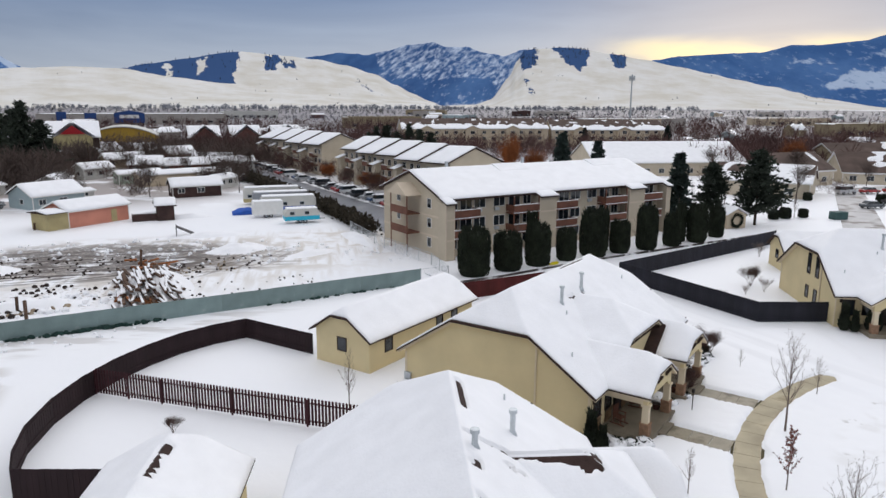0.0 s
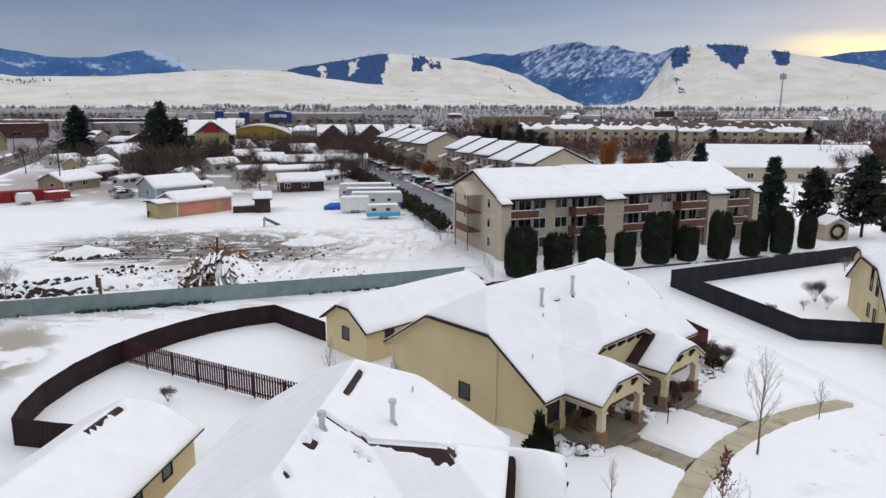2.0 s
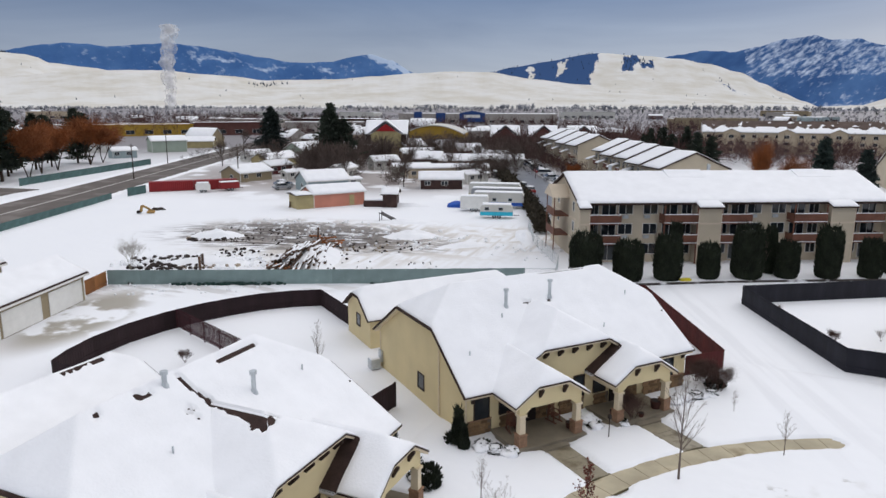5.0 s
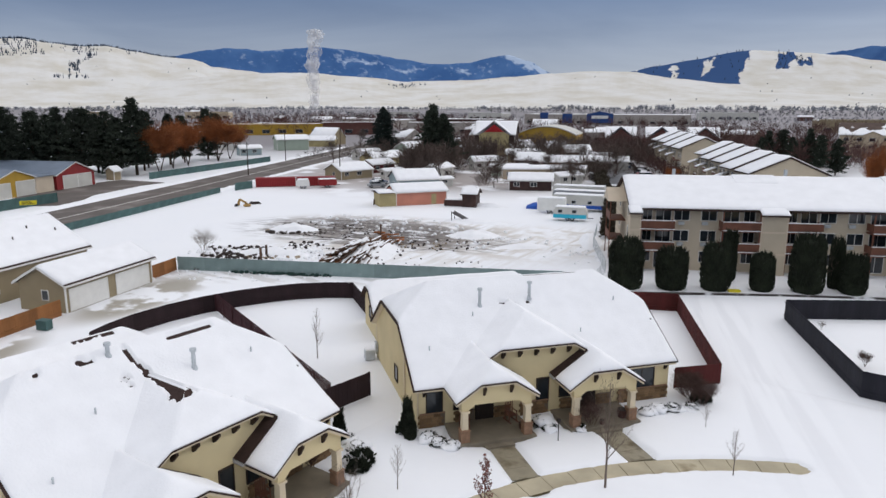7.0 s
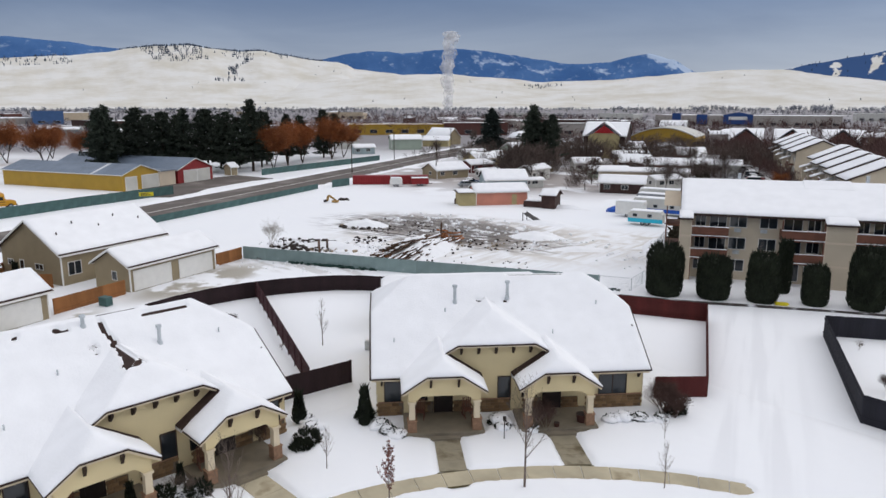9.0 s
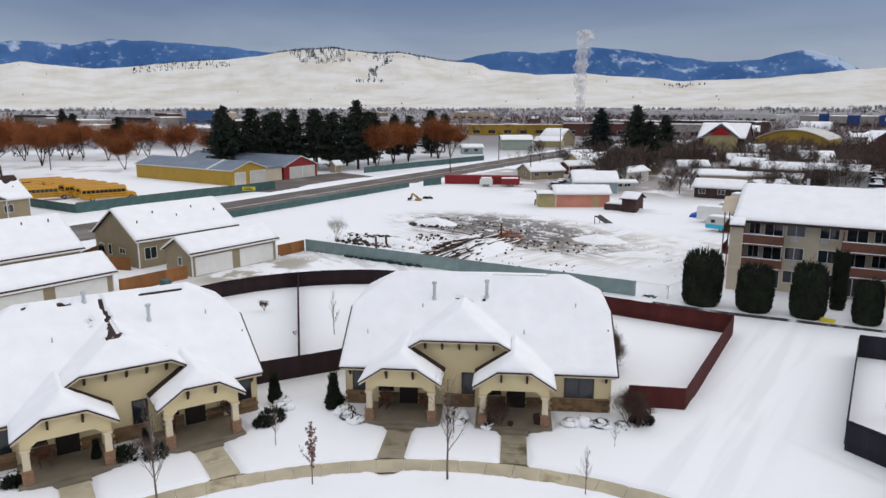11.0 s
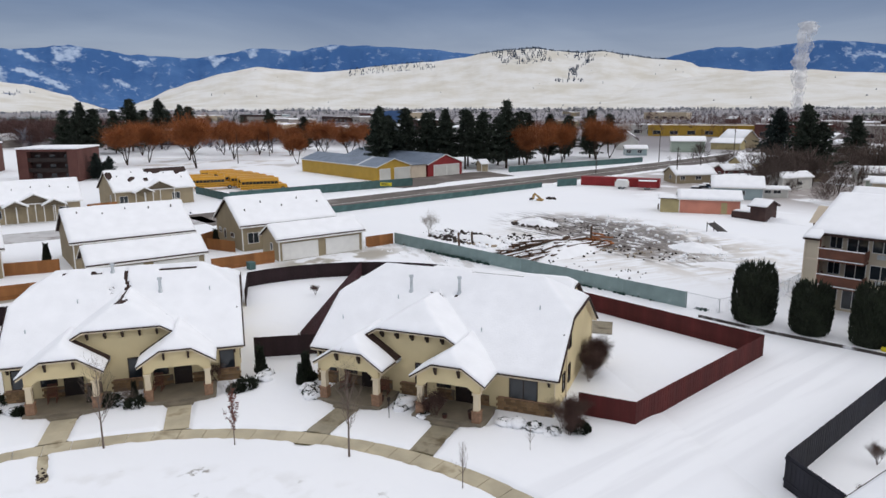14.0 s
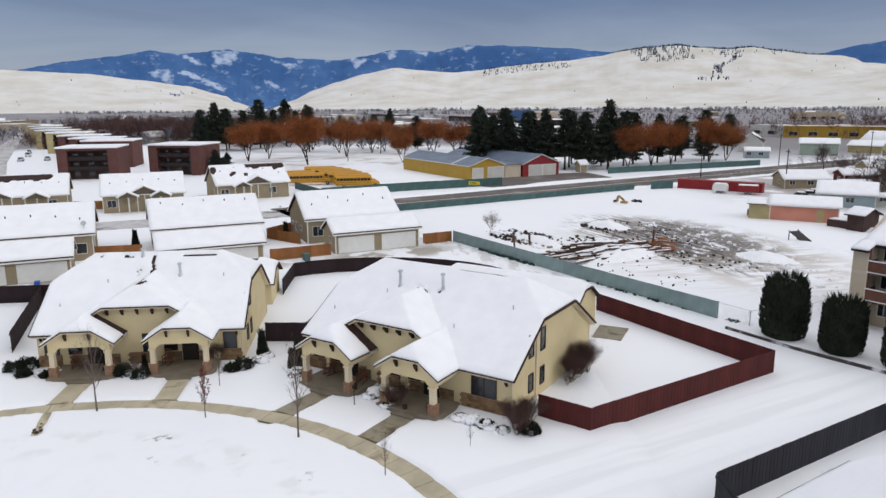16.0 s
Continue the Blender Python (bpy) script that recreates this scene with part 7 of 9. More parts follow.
for i, (x, y, a, L, W, ev, rg, mt, cn) in enumerate(homes):
    gabled("mobile_home", x, y, a, L, W, ev, rg, mt, cn + " mobile home with a snowy roof", "mobile home", "trailer court homes", seed=120 + i, step=0.9,
           wins=((1.5, 0.9, 1.2, 0.9, 2), (L / 2, 0.9, 1.4, 0.9, 2)), endwins=((0, W * 0.4, 0.9, 1.0, 0.8, 1),), bare=patchy(i) if i % 4 == 1 else None)
gabled("teal_cabin", -191, 163, 70, 9, 6, 2.6, 3.8, PALEBLUE, "pale teal cabin beside the road", "house", seed=140, wins=((1, 1, 1.5, 1.1, 2), (5, 1, 1.5, 1.1, 2)), step=1.0)
gabled("green_hall", -204, 190, 62, 14, 10, 4.4, 6.2, PALEGREEN, "pale green hall with a snowy roof", "building", seed=141, step=1.0)
gabled("tan_bungalow", -216, 216, 40, 13, 9, 2.8, 4.6, SAND, "sand-coloured bungalow with a snowy roof", "house", seed=142, step=1.0)

# larger landmarks across the town
REDGABLE = material("bright_red_gable", (0.36, 0.015, 0.02), 0.6, 0.5, 0.1)
BLUESIGN = material("blue_store_front", (0.020, 0.060, 0.20), 0.5, 0.2, 0.1)
PALEBLUESHED = material("faded_blue_siding", (0.060, 0.125, 0.27), 0.6, 0.2, 0.1)
STOREWALL = material("store_wall", (0.36, 0.33, 0.30), 0.8, 0.1, 0.1)
BRICKBROWN = material("brown_brick", (0.115, 0.050, 0.042), 0.9, 0.4, 0.15, fine=14)
H = gabled("red_gabled_lodge", -124, 219, 28, 16, 16, 8.0, 12.8, BROWNWOOD, "brown lodge with a red gable and snowy roof", "building", seed=150, step=1.0)
part("red_gable", prism([(4.4, 9.0), (11.6, 9.0), (8, 11.7)], "y", -1.3, 0.2), REDGABLE, H)
part("front_wall", prism([(2.5, 0), (13.5, 0), (13.5, 8.0), (11.6, 9.0), (4.4, 9.0), (2.5, 8.0)], "y", -1.0, 0.2), SAND, H)
zg = lambda u, v: 8.1 + 0.75 * min(u - 1.5, 14.5 - u)
part("gable_snow", snow_over(zg, 1.5, 14.5, -1.4, 7, 0.2, 5, None, 0.8, breaks_u=(8,)), SNOW, H, "", True)
for i, (x, y) in enumerate(((-103, 285), (-88, 292), (-72, 298))):
    H = gabled("red_gabled_lodge", x, y, 25, 13, 14, 5.0, 9.5, BRICKBROWN, "red-brown lodge with snowy gabled roof", "building", "red-brown lodges", seed=151 + i, step=1.2)
    part("gable_wall", prism([(1, 4.6), (12, 4.6), (6.5, 8.9)], "y", -0.8, 0.2), BRICKBROWN, H)
    zg2 = lambda u, v: 4.7 + 0.78 * min(u + 0.1, 13.1 - u)
    part("gable_snow", snow_over(zg2, -0.1, 13.1, -1.2, 7, 0.2, 6, None, 0.9, breaks_u=(6.5,)), SNOW, H, "", True)


def arch_hall(x, y, ang):
    H = thing("arched_hall", pose(x, y, 0, 0, 0, ang), "yellow hall under a shallow arched roof", "building")
    pts = [(-13 + 26 * i / 14, 6.0 + 3.6 * (1 - ((i - 7) / 7) ** 2)) for i in range(15)]
    part("wall", prism([(-13, -0.2)] + pts + [(13, -0.2)], "y", 0, 24), YELLOW, H)
    up = [(a, b + 0.02) for a, b in pts]
    part("roof", prism(up + [(a, b + 0.35) for a, b in up[::-1]], "y", -0.6, 24.6), OFFWHITE, H)
    part("door", boxes((-3, -0.1, 0, 3, 0.0, 4)), BROWNWOOD, H)


arch_hall(-122, 268, 22)


def store(x, y, ang, L, W, h, mat, label, front=None):
    H = thing("store_building", pose(x, y, 0, 0, 0, ang), label, "building", "stores across the town")
    part("wall", boxes((0, 0, -0.2, L, W, h)), mat, H)
    part("parapet", boxes((-0.2, -0.2, h, L + 0.2, 0.3, h + 0.6), (-0.2, W - 0.3, h, L + 0.2, W + 0.2, h + 0.6)), mat, H)
    part("roof_snow", boxes((0, 0.3, h - 0.1, L, W - 0.3, h + 0.35), bevel=0.1), SNOW, H)
    n = max(2, int(L / 9))
    for i in range(n):
        window(H, pose(L * (i + 0.3) / n, -0.01, 1.0), L / n * 0.45, min(2.2, h * 0.4), 2)
    if front:
        sf = part("sign_front", prism([(L * 0.39, h - 7), (L * 0.55, h - 7), (L * 0.55, h + 1.0), (L * 0.47, h + 3.4), (L * 0.39, h + 1.0)], "y", -1.6, 3), front, H, "plain blue gabled sign front")
        part("sign_bar", boxes((L * 0.42, -1.75, h - 3.2, L * 0.52, -1.6, h - 0.4)), WHITE, sf, "plain white bar on the sign front")
        part("side_front", boxes((L * 0.24, -1.0, h - 7, L * 0.30, 2, h + 1.2)), front, H)
        part("side_front", boxes((L * 0.10, -1.0, h - 5, L * 0.15, 2, h + 2.2)), front, H)
    return H


store(-334, 581, 22, 150, 60, 8.6, STOREWALL, "long grey store with a blue gabled front", BLUESIGN)
store(-726, 146, 85, 26, 20, 12, PALEBLUESHED, "tall blue shed far across the town")
store(-340, 255, 55, 60, 20, 6, YELLOW, "long yellow building with snow on its roof")
store(-300, 300, 52, 40, 22, 7, BRICKBROWN, "brown flat-roofed building with snow on its roof")
store(-262, 335, 40, 50, 22, 7, STOREWALL, "grey flat-roofed building with snow on its roof")
rnd = random.Random(77)
walls = (STOREWALL, OFFWHITE, TAN, BRICKBROWN, BROWNWOOD, PALEBLUE, CREAMWALL)
names = ("grey", "off-white", "tan", "brown brick", "dark brown", "pale blue", "cream")
made = 0
while made < 105:
    a = radians(rnd.uniform(-42, 128))
    r = rnd.uniform(300, 1250) if made % 3 else rnd.uniform(260, 520)
    x, y = -math.sin(a) * r, math.cos(a) * r
    if (-345 < x < -180 and 500 < y < 640) or (-90 < x < 110 and 285 < y < 345) or (x < -110 and y < 175 and r < 330) or math.hypot(x + 110, y - 260) < 60 or math.hypot(x + 290, y - 290) < 70:
        continue
    k = rnd.randrange(len(walls))
    if r > 420 and rnd.random() < 0.6:
        store(x, y, rnd.uniform(-30, 60), rnd.uniform(22, 70), rnd.uniform(14, 34), rnd.uniform(4.5, 9), walls[k], names[k] + " flat-roofed building with snow on its roof")
    else:
        gabled("town_house", x, y, rnd.uniform(-30, 60), rnd.uniform(11, 20), rnd.uniform(8, 12), rnd.uniform(2.8, 5.2), rnd.uniform(6.0, 8.2), walls[k], names[k] + " town house with a snowy roof", "house", "town houses", seed=200 + made, step=3.0, wins=((2, 1, 1.4, 1.2, 2), (6, 1, 1.4, 1.2, 2)), bare=patchy(made) if made % 3 == 0 else None)
    made += 1


def brown_flats(x, y, ang, L, label, brick):
    H = thing("brick_flats", pose(x, y, 0, 0, 0, ang), label, "apartment building", "rows of low flats")
    part("wall", boxes((0, 0, -0.2, 2.6, 14, 8.5)), brick, H)
    part("wall", boxes((L - 2.6, 0, -0.2, L, 14, 8.5)), brick, H)
    part("wall", boxes((2.6, 2.2, -0.2, L - 2.6, 14, 8.5)), BROWNWOOD, H)
    part("lintel", boxes((2.6, 0, 7.9, L - 2.6, 2.2, 8.5)), brick, H)
    # galleries take a near-black colour for the deep shade of the recess
    for z in (2.5, 5.2):
        part("gallery", boxes((2.6, 0.2, z, L - 2.6, 2.2, z + 0.2), (2.6, 0.2, z + 0.2, L - 2.6, 0.26, z + 1.1)), DOORDARK, H)
    for k in range(3):
        for u in (3.6, 7.4, 11.2):
            window(H, pose(u, 2.19, 0.8 + 2.5 * k), 1.4, 1.2, 2, BROWNWOOD)
    part("roof_snow", boxes((-0.3, -0.3, 8.5, L + 0.3, 14.3, 8.95), bevel=0.1), SNOW, H)


for k, (x, y, a) in enumerate(((-135.0, -52.8, 100), (-148.2, -33.1, 81), (-174.2, -64.2, 98), (-192, -76.7, 98), (-217.8, -93.4, 98), (-249.3, -114, 98), (-281.8, -135.6, 98), (-318, -157, 98), (-358, -180, 98))):
    if k < 5:
        brown_flats(x, y, a, 15.5, "brown brick flats with open galleries and a snowy flat roof", BRICKBROWN)
    else:
        brown_flats(x, y, a, 15.5, "sand-coloured flats with open galleries and a snowy flat roof", SAND)


# ---- roads, car park, lot ----
WETROAD = material("wet_asphalt", (0.135, 0.135, 0.145), 0.30, 0.12, 0.25, 0.1, 10, second=(0.26, 0.24, 0.23), spread=0.60, spec=0.5)
ribbon([(-40, -60), (-56, -14), (-63, 4), (-71, 22)], 8.5, -0.2, 0.03, SLUSH, "road_4", "snow-packed street between the tan houses")
ribbon([(-150, -80), (-200, -108), (-300, -160), (-510, -264)], 8, -0.2, 0.03, SLUSH, "road_5", "snow-packed street beside the flats")
ribbon([(-70, 20), (-82, 42), (-103, 78), (-125, 115.5), (-147.5, 154), (-195, 234), (-246, 318), (-300, 405)], 14.0, -0.2, 0.03, ASPHALT, "road_1", "wet asphalt road with slush along its edges")
ribbon([(-111, 60), (-124, 71), (-134, 88), (-136, 96)], 15, -0.2, 0.02, ASPHALT, "road_2", "wet asphalt forecourt of the warehouses")
ribbon([(-4.0, 102), (-6.0, 107.8), (-12.9, 122.6), (-20.6, 136), (-30.3, 153), (-40.5, 171.5), (-56, 198.5), (-75, 229)], 8.6, -0.2, 0.02, WETROAD, "car_park", "wet asphalt car park between apartment rows", "car park")
ribbon([(62, 100), (75, 125), (92, 158), (120, 170)], 6, -0.2, 0.01, SLUSH, "road_3", "narrow street between snowy gardens")
WHITELINE = material("pale_slush_line", (0.55, 0.53, 0.50), 0.8, 0.6, 0.2)
ribbon([(-72, 25), (-83, 44), (-104, 80), (-148.5, 156), (-196, 236)], 0.4, 0.02, 0.045, WHITELINE, "slush_line", "line of pale slush along the road", "snow")
for k, (pts, w) in enumerate(((((-79, 18), (-90.5, 38.5), (-111.5, 74), (-156, 150), (-200, 226)), 2.2), (((-67.5, 29), (-74.5, 43), (-95.3, 81), (-139.5, 156.5), (-185, 236)), 1.3))):
    bm = bmesh.new()
    P = [Vector((*p, 0)) for p in pts]
    prev = None
    for a, b in zip(P, P[1:]):
        n = int((b - a).length / 1.2)
        nrm = Vector((-(b - a).y, (b - a).x, 0)).normalized()
        for i in range(n):
            c = a.lerp(b, i / n)
            ww = w * (0.6 + 0.5 * noise.noise((c.x * 0.2, c.y * 0.2, k)))
            hh = 0.28 + 0.18 * noise.noise((c.x * 0.5, c.y * 0.5, k + 3))
            rowv = [bm.verts.new(c + nrm * ww * s + Vector((0, 0, z))) for s, z in ((-1, -0.05), (-0.4, hh), (0.4, hh), (1, -0.05))]
            if prev:
                for j in range(3):
                    bm.faces.new([prev[j], rowv[j], rowv[j + 1], prev[j + 1]])
            prev = rowv
    tagged(part("snow_bank", bm, SNOW, smooth=True), "ploughed snow bank along the road", "snow", kind="stuff")
fence("metal_fence", [(-70.2, 38.5), (-83.2, 62.5), (-101.3, 95.5)], 1.15, DARKGREENFENCE, "dark green sheet fence along the road", pitch=3.0, proud=0.003, board=1.0, seed=21)
fence("metal_fence", [(-94.5, 24.0), (-104.5, 45.0), (-112.8, 66.0)], 1.9, DARKGREENFENCE, "dark green sheet fence before the bus yard", pitch=3.0, proud=0.003, board=1.0, seed=22)
fence("metal_fence", [(-139.3, 99.6), (-161.5, 154.6)], 1.7, DARKGREENFENCE, "dark green sheet fence across the road", pitch=3.0, proud=0.003, board=1.0, seed=23)
fence("metal_fence", [(-101.6, 99.6), (-103.0, 105.2)], 1.7, DARKGREENFENCE, "dark green sheet fence beside the containers", pitch=3.0, proud=0.003, board=1.0, seed=25)
fence("metal_fence", [(-94.5, 24.0), (-110.5, 15.5)], 1.6, DARKGREENFENCE, "dark green sheet fence beside the bus yard", pitch=3.0, proud=0.003, board=1.0, seed=24)
YELLOWSIGN = material("yellow_sign", (0.62, 0.52, 0.02), 0.5, 2, 0.1)
sg = thing("yard_sign", pose(-108.2, 57.5, 0, 0, 0, 68), "yellow yard sign on the green fence", "sign")
part("panel", boxes((0, -0.12, 0.7, 2.8, -0.05, 1.5)), YELLOWSIGN, sg)
for i in range(3):
    part("lettering_bar", boxes((0.3, -0.14, 0.85 + 0.2 * i, 2.4 - 0.3 * i, -0.12, 0.95 + 0.2 * i)), DOORDARK, sg)
KERB = material("dark_kerb", (0.065, 0.056, 0.052), 0.9, 0.7, 0.35, 0.4, second=(0.74, 0.74, 0.76), spread=0.52)
BED = [(0.7, 72.6), (6.0, 75.6), (11.0, 79.2), (17.5, 83.7), (24.0, 87.9), (33.9, 93.9), (42.5, 99.2), (46.0, 101.4)]
ribbon([(x - 1.45, y + 2.3) for x, y in BED], 5.2, -0.2, 0.14, SNOW, "snow_bed", "raised bed of snow under the clipped hedge", "snow")
ribbon(BED, 0.17, -0.1, 0.17, KERB, "kerb", "dark stone kerb between lane and hedge", "kerb")


def chain_fence(pts, h, label):
    F = thing("chain_link_fence", pose(pts[0][0], pts[0][1], 0), label, "fence")
    off = Vector((pts[0][0], pts[0][1], 0))
    for (ax, ay), (bx, by) in zip(pts, pts[1:]):
        a, b = Vector((ax, ay, 0)) - off, Vector((bx, by, 0)) - off
        n = max(1, round((b - a).length / 2.8))
        for i in range(n + 1):
            p = a.lerp(b, i / n)
            part("post", tube(bmesh.new(), p, p + Vector((0, 0, h)), 0.035, 0.035, 6), GALV, F)
        part("top_rail", tube(bmesh.new(), a + Vector((0, 0, h)), b + Vector((0, 0, h)), 0.025, 0.025, 5), GALV, F)
        bm = bmesh.new()
        L = (b - a).length
        k = int(L / 0.22)
        for i in range(k):
            p, q = a.lerp(b, i / k), a.lerp(b, min(1, i / k + h / L))
            tube(bm, p, q + Vector((0, 0, h)), 0.006, 0.006, 3)
            tube(bm, p + Vector((0, 0, h)), q, 0.006, 0.006, 3)
        part("wire_mesh", bm, GALV, F)


chain_fence([(-2.4, 73.1), (0.6, 74.8)], 1.5, "grey chain-link fence at the lot's corner")
chain_fence([(0.6, 74.8), (-1.4, 81.5), (-9.4, 94.0), (-14.0, 104.0)], 1.5, "grey chain-link fence along the lot")


# ---- dark hedge along the car park ----
def hedge_row(pts, h, w, label, seed):
    rnd = random.Random(seed)
    T = thing("clipped_hedge", pose(pts[0][0], pts[0][1], 0), label, "hedge")
    off = Vector((pts[0][0], pts[0][1], 0))
    V, F = [], []
    for (ax, ay), (bx, by) in zip(pts, pts[1:]):
        a, b = Vector((ax, ay, 0)) - off, Vector((bx, by, 0)) - off
        n = int((b - a).length / 1.5)
        nrm = Vector((-(b - a).y, (b - a).x, 0)).normalized()
        for i in range(n):
            c = a.lerp(b, i / n)
            hh, ww = h * rnd.uniform(0.75, 1.1), w * rnd.uniform(0.8, 1.1)
            for k in range(150):
                p = c + nrm * rnd.uniform(-ww, ww) / 2 + (b - a).normalized() * rnd.uniform(-0.9, 0.9) + Vector((0, 0, hh * rnd.uniform(0, 0.9)))
                d = Vector((rnd.uniform(-1, 1), rnd.uniform(-1, 1), rnd.uniform(0, 1.5))).normalized()
                tuft(V, F, p, d, rnd.uniform(0.5, 0.9), rnd.uniform(0.12, 0.24), rnd)
    mesh_part("foliage", V, F, HEDGEBROWN, T)


HEDGEBROWN = material("brown_green_hedge", (0.042, 0.034, 0.022), 0.9, 0.4, 0.5)
hedge_row([(-10.6, 101.5), (-19, 119), (-28, 135), (-41, 159.5)], 2.5, 2.4, "dark brown-green hedge along the car park", 1)
hedge_row([(-41, 159.5), (-55, 184.5), (-68, 204)], 2.4, 2.6, "dark brown-green hedge along the car park", 2)



# ---- vehicles ----
TYRE = material("tyre_rubber", (0.012, 0.012, 0.013), 0.9, 5, 0.2)
RIM = material("wheel_rim", (0.35, 0.36, 0.37), 0.35, 5, 0.1, metal=0.8)


def wheel(parent, x, y, r, w):
    t = part("wheel", tube(bmesh.new(), (x, y - w / 2, r), (x, y + w / 2, r), r, r, 12), TYRE, parent)
    part("rim", tube(bmesh.new(), (x, y - w / 2 - 0.01, r), (x, y + w / 2 + 0.01, r), r * 0.58, r * 0.58, 10), RIM, t)


def car(colour, cname, kind="saloon"):
    paint = material("car_paint_" + cname, colour, 0.3, 2, 0.05, spec=0.5)
    C = thing("parked_car", pose(0, 0, 0), cname + " parked car with snow on its roof", "car", "cars in the car park")
    tall = kind == "van"
    prof = [(-2.15, 0.35), (2.15, 0.35), (2.2, 0.7), (1.1, 0.92), (-1.75, 0.95), (-2.15, 0.85)] if not tall else [(-2.3, 0.4), (2.2, 0.4), (2.25, 0.85), (1.3, 1.1), (-2.3, 1.1)]
    bm = prism(prof, "y", -0.86, 0.86)
    bmesh.ops.bevel(bm, geom=bm.edges[:], offset=0.06, segments=2, affect="EDGES")
    part("body", bm, paint, C)
    z = 1.42 if not tall else 1.78
    base = 0.9 if not tall else 1.05
    cab = [(1.15, base), (0.45, z), (-1.05, z), (-1.75, base)] if not tall else [(1.35, base), (0.8, z), (-2.1, z), (-2.28, base)]
    part("glasshouse", prism(cab, "y", -0.74, 0.74), GLASS, C)
    bm = boxes((cab[2][0], -0.72, z - 0.03, cab[1][0], 0.72, z + 0.14), bevel=0.06)
    part("roof_snow", bm, SNOW, C)
    for x in (-1.35, 1.38):
        for y in (-0.8, 0.8):
            wheel(C, x, y, 0.32, 0.2)
    for y in (-0.6, 0.6):
        part("headlight", boxes((2.1, y - 0.18, 0.62, 2.215, y + 0.18, 0.74)), WHITE, C)
    return C


cars = [car((0.30, 0.02, 0.02), "dark red"), car((0.55, 0.56, 0.57), "white", "van"), car((0.03, 0.07, 0.15), "dark blue"), car((0.30, 0.31, 0.32), "silver"), car((0.03, 0.03, 0.035), "black", "van"), car((0.09, 0.10, 0.11), "grey")]
spots = []
for k in range(29):
    spots.append((-9.5 - 1.66 * k, 130.5 + 2.88 * k, 30))
spots += [(-8.9, 106.0, 118), (-1.5, 113.5, 30), (-30.5, 146.5, 124), (-34.5, 152.5, 124), (-50, 172, 128)]
rnd = random.Random(9)
order = []
for i, (x, y, a) in enumerate(spots):
    if rnd.random() < 0.16 and i > 8:
        continue
    order.append((x + rnd.uniform(-0.4, 0.4), y + rnd.uniform(-0.5, 0.5), a + rnd.uniform(-4, 4)))
order += [(-81.5, 124.6, 60), (-83.5, 127.5, 60), (-86, 130, 55), (87.5, 151, 14), (93.5, 152.5, 14), (99.5, 154, 14), (80.5, 130, 10), (87, 134, 100), (-206.4, -102, 20), (-210.5, -94.4, 20), (-252.7, -123.7, 30), (-230, -112, 20)]
for i, (x, y, a) in enumerate(order):
    src = cars[(i * 5 + i // 4) % 6]
    if i < 6:
        src = cars[i]
        src.matrix_basis = at(x, y, 1, a, 0.02)
    else:
        copy_thing(src, at(x, y, 1, a, 0.02))

BUSYELLOW = material("school_bus_yellow", (0.55, 0.27, 0.012), 0.4, 1.0, 0.06, spec=0.5)


def bus():
    B = thing("school_bus", pose(0, 0, 0), "yellow school bus with snow on its roof", "bus", "school buses in the yard")
    bm = prism([(-1.2, 0.55), (1.2, 0.55), (1.22, 2.5), (1.0, 2.85), (0.5, 2.98), (-0.5, 2.98), (-1.0, 2.85), (-1.22, 2.5)], "x", -5.2, 3.4)
    part("body", bm, BUSYELLOW, B)
    bm = prism([(3.4, 0.55), (5.3, 0.55), (5.35, 1.25), (5.0, 1.5), (3.4, 1.62)], "y", -1.0, 1.0)
    bmesh.ops.bevel(bm, geom=bm.edges[:], offset=0.08, segments=2, affect="EDGES")
    part("bonnet", bm, BUSYELLOW, B)
    w0 = part("side_window", boxes((-0.36, -0.03, 0, 0.36, 0.03, 0.62)), GLASS, B)
    first = True
    for k in range(10):
        for y in (-1.21, 1.21):
            m = pose(-4.6 + 0.82 * k, y, 1.7)
            if first:
                w0.matrix_local = m
                first = False
            else:
                share("side_window", w0, m, B)
    part("windscreen", boxes((3.38, -1.0, 1.7, 3.44, 1.0, 2.5)), GLASS, B)
    part("rear_window", boxes((-5.24, -0.8, 1.7, -5.18, 0.8, 2.4)), GLASS, B)
    for y in (-1.225, 1.225):
        part("side_stripe", boxes((-5.2, y - 0.006, 1.28, 3.4, y + 0.006, 1.36)), DOORDARK, B)
        part("side_stripe", boxes((-5.2, y - 0.006, 0.85, 3.4, y + 0.006, 0.92)), DOORDARK, B)
    part("roof_snow", boxes((-5.1, -0.7, 2.95, 3.2, 0.7, 3.06), bevel=0.05), BUSYELLOW, B)
    part("bumper", boxes((5.3, -1.1, 0.5, 5.45, 1.1, 0.75)), DOORDARK, B)
    for x in (-3.2, 4.3):
        for y in (-1.0, 1.0):
            wheel(B, x, y, 0.48, 0.28)
    return B


b0 = bus()
buses = [(-111.5, 30.5, 96), (-116, 29.5, 98), (-120.5, 27.5, 100), (-124.5, 25.8, 100), (-128.5, 24, 102), (-132.5, 21.5, 102), (-136.5, 19.0, 103), (-118, 18, 100), (-124, 15, 100)]
for i, (x, y, a) in enumerate(buses):
    if i == 0:
        b0.matrix_basis = at(x, y, 1, a)
    else:
        copy_thing(b0, at(x, y, 1, a))

TEAL = material("turquoise_paint", (0.03, 0.42, 0.58), 0.4, 1, 0.06)
BLUETARP = material("blue_tarpaulin", (0.02, 0.09, 0.40), 0.6, 1.5, 0.2)


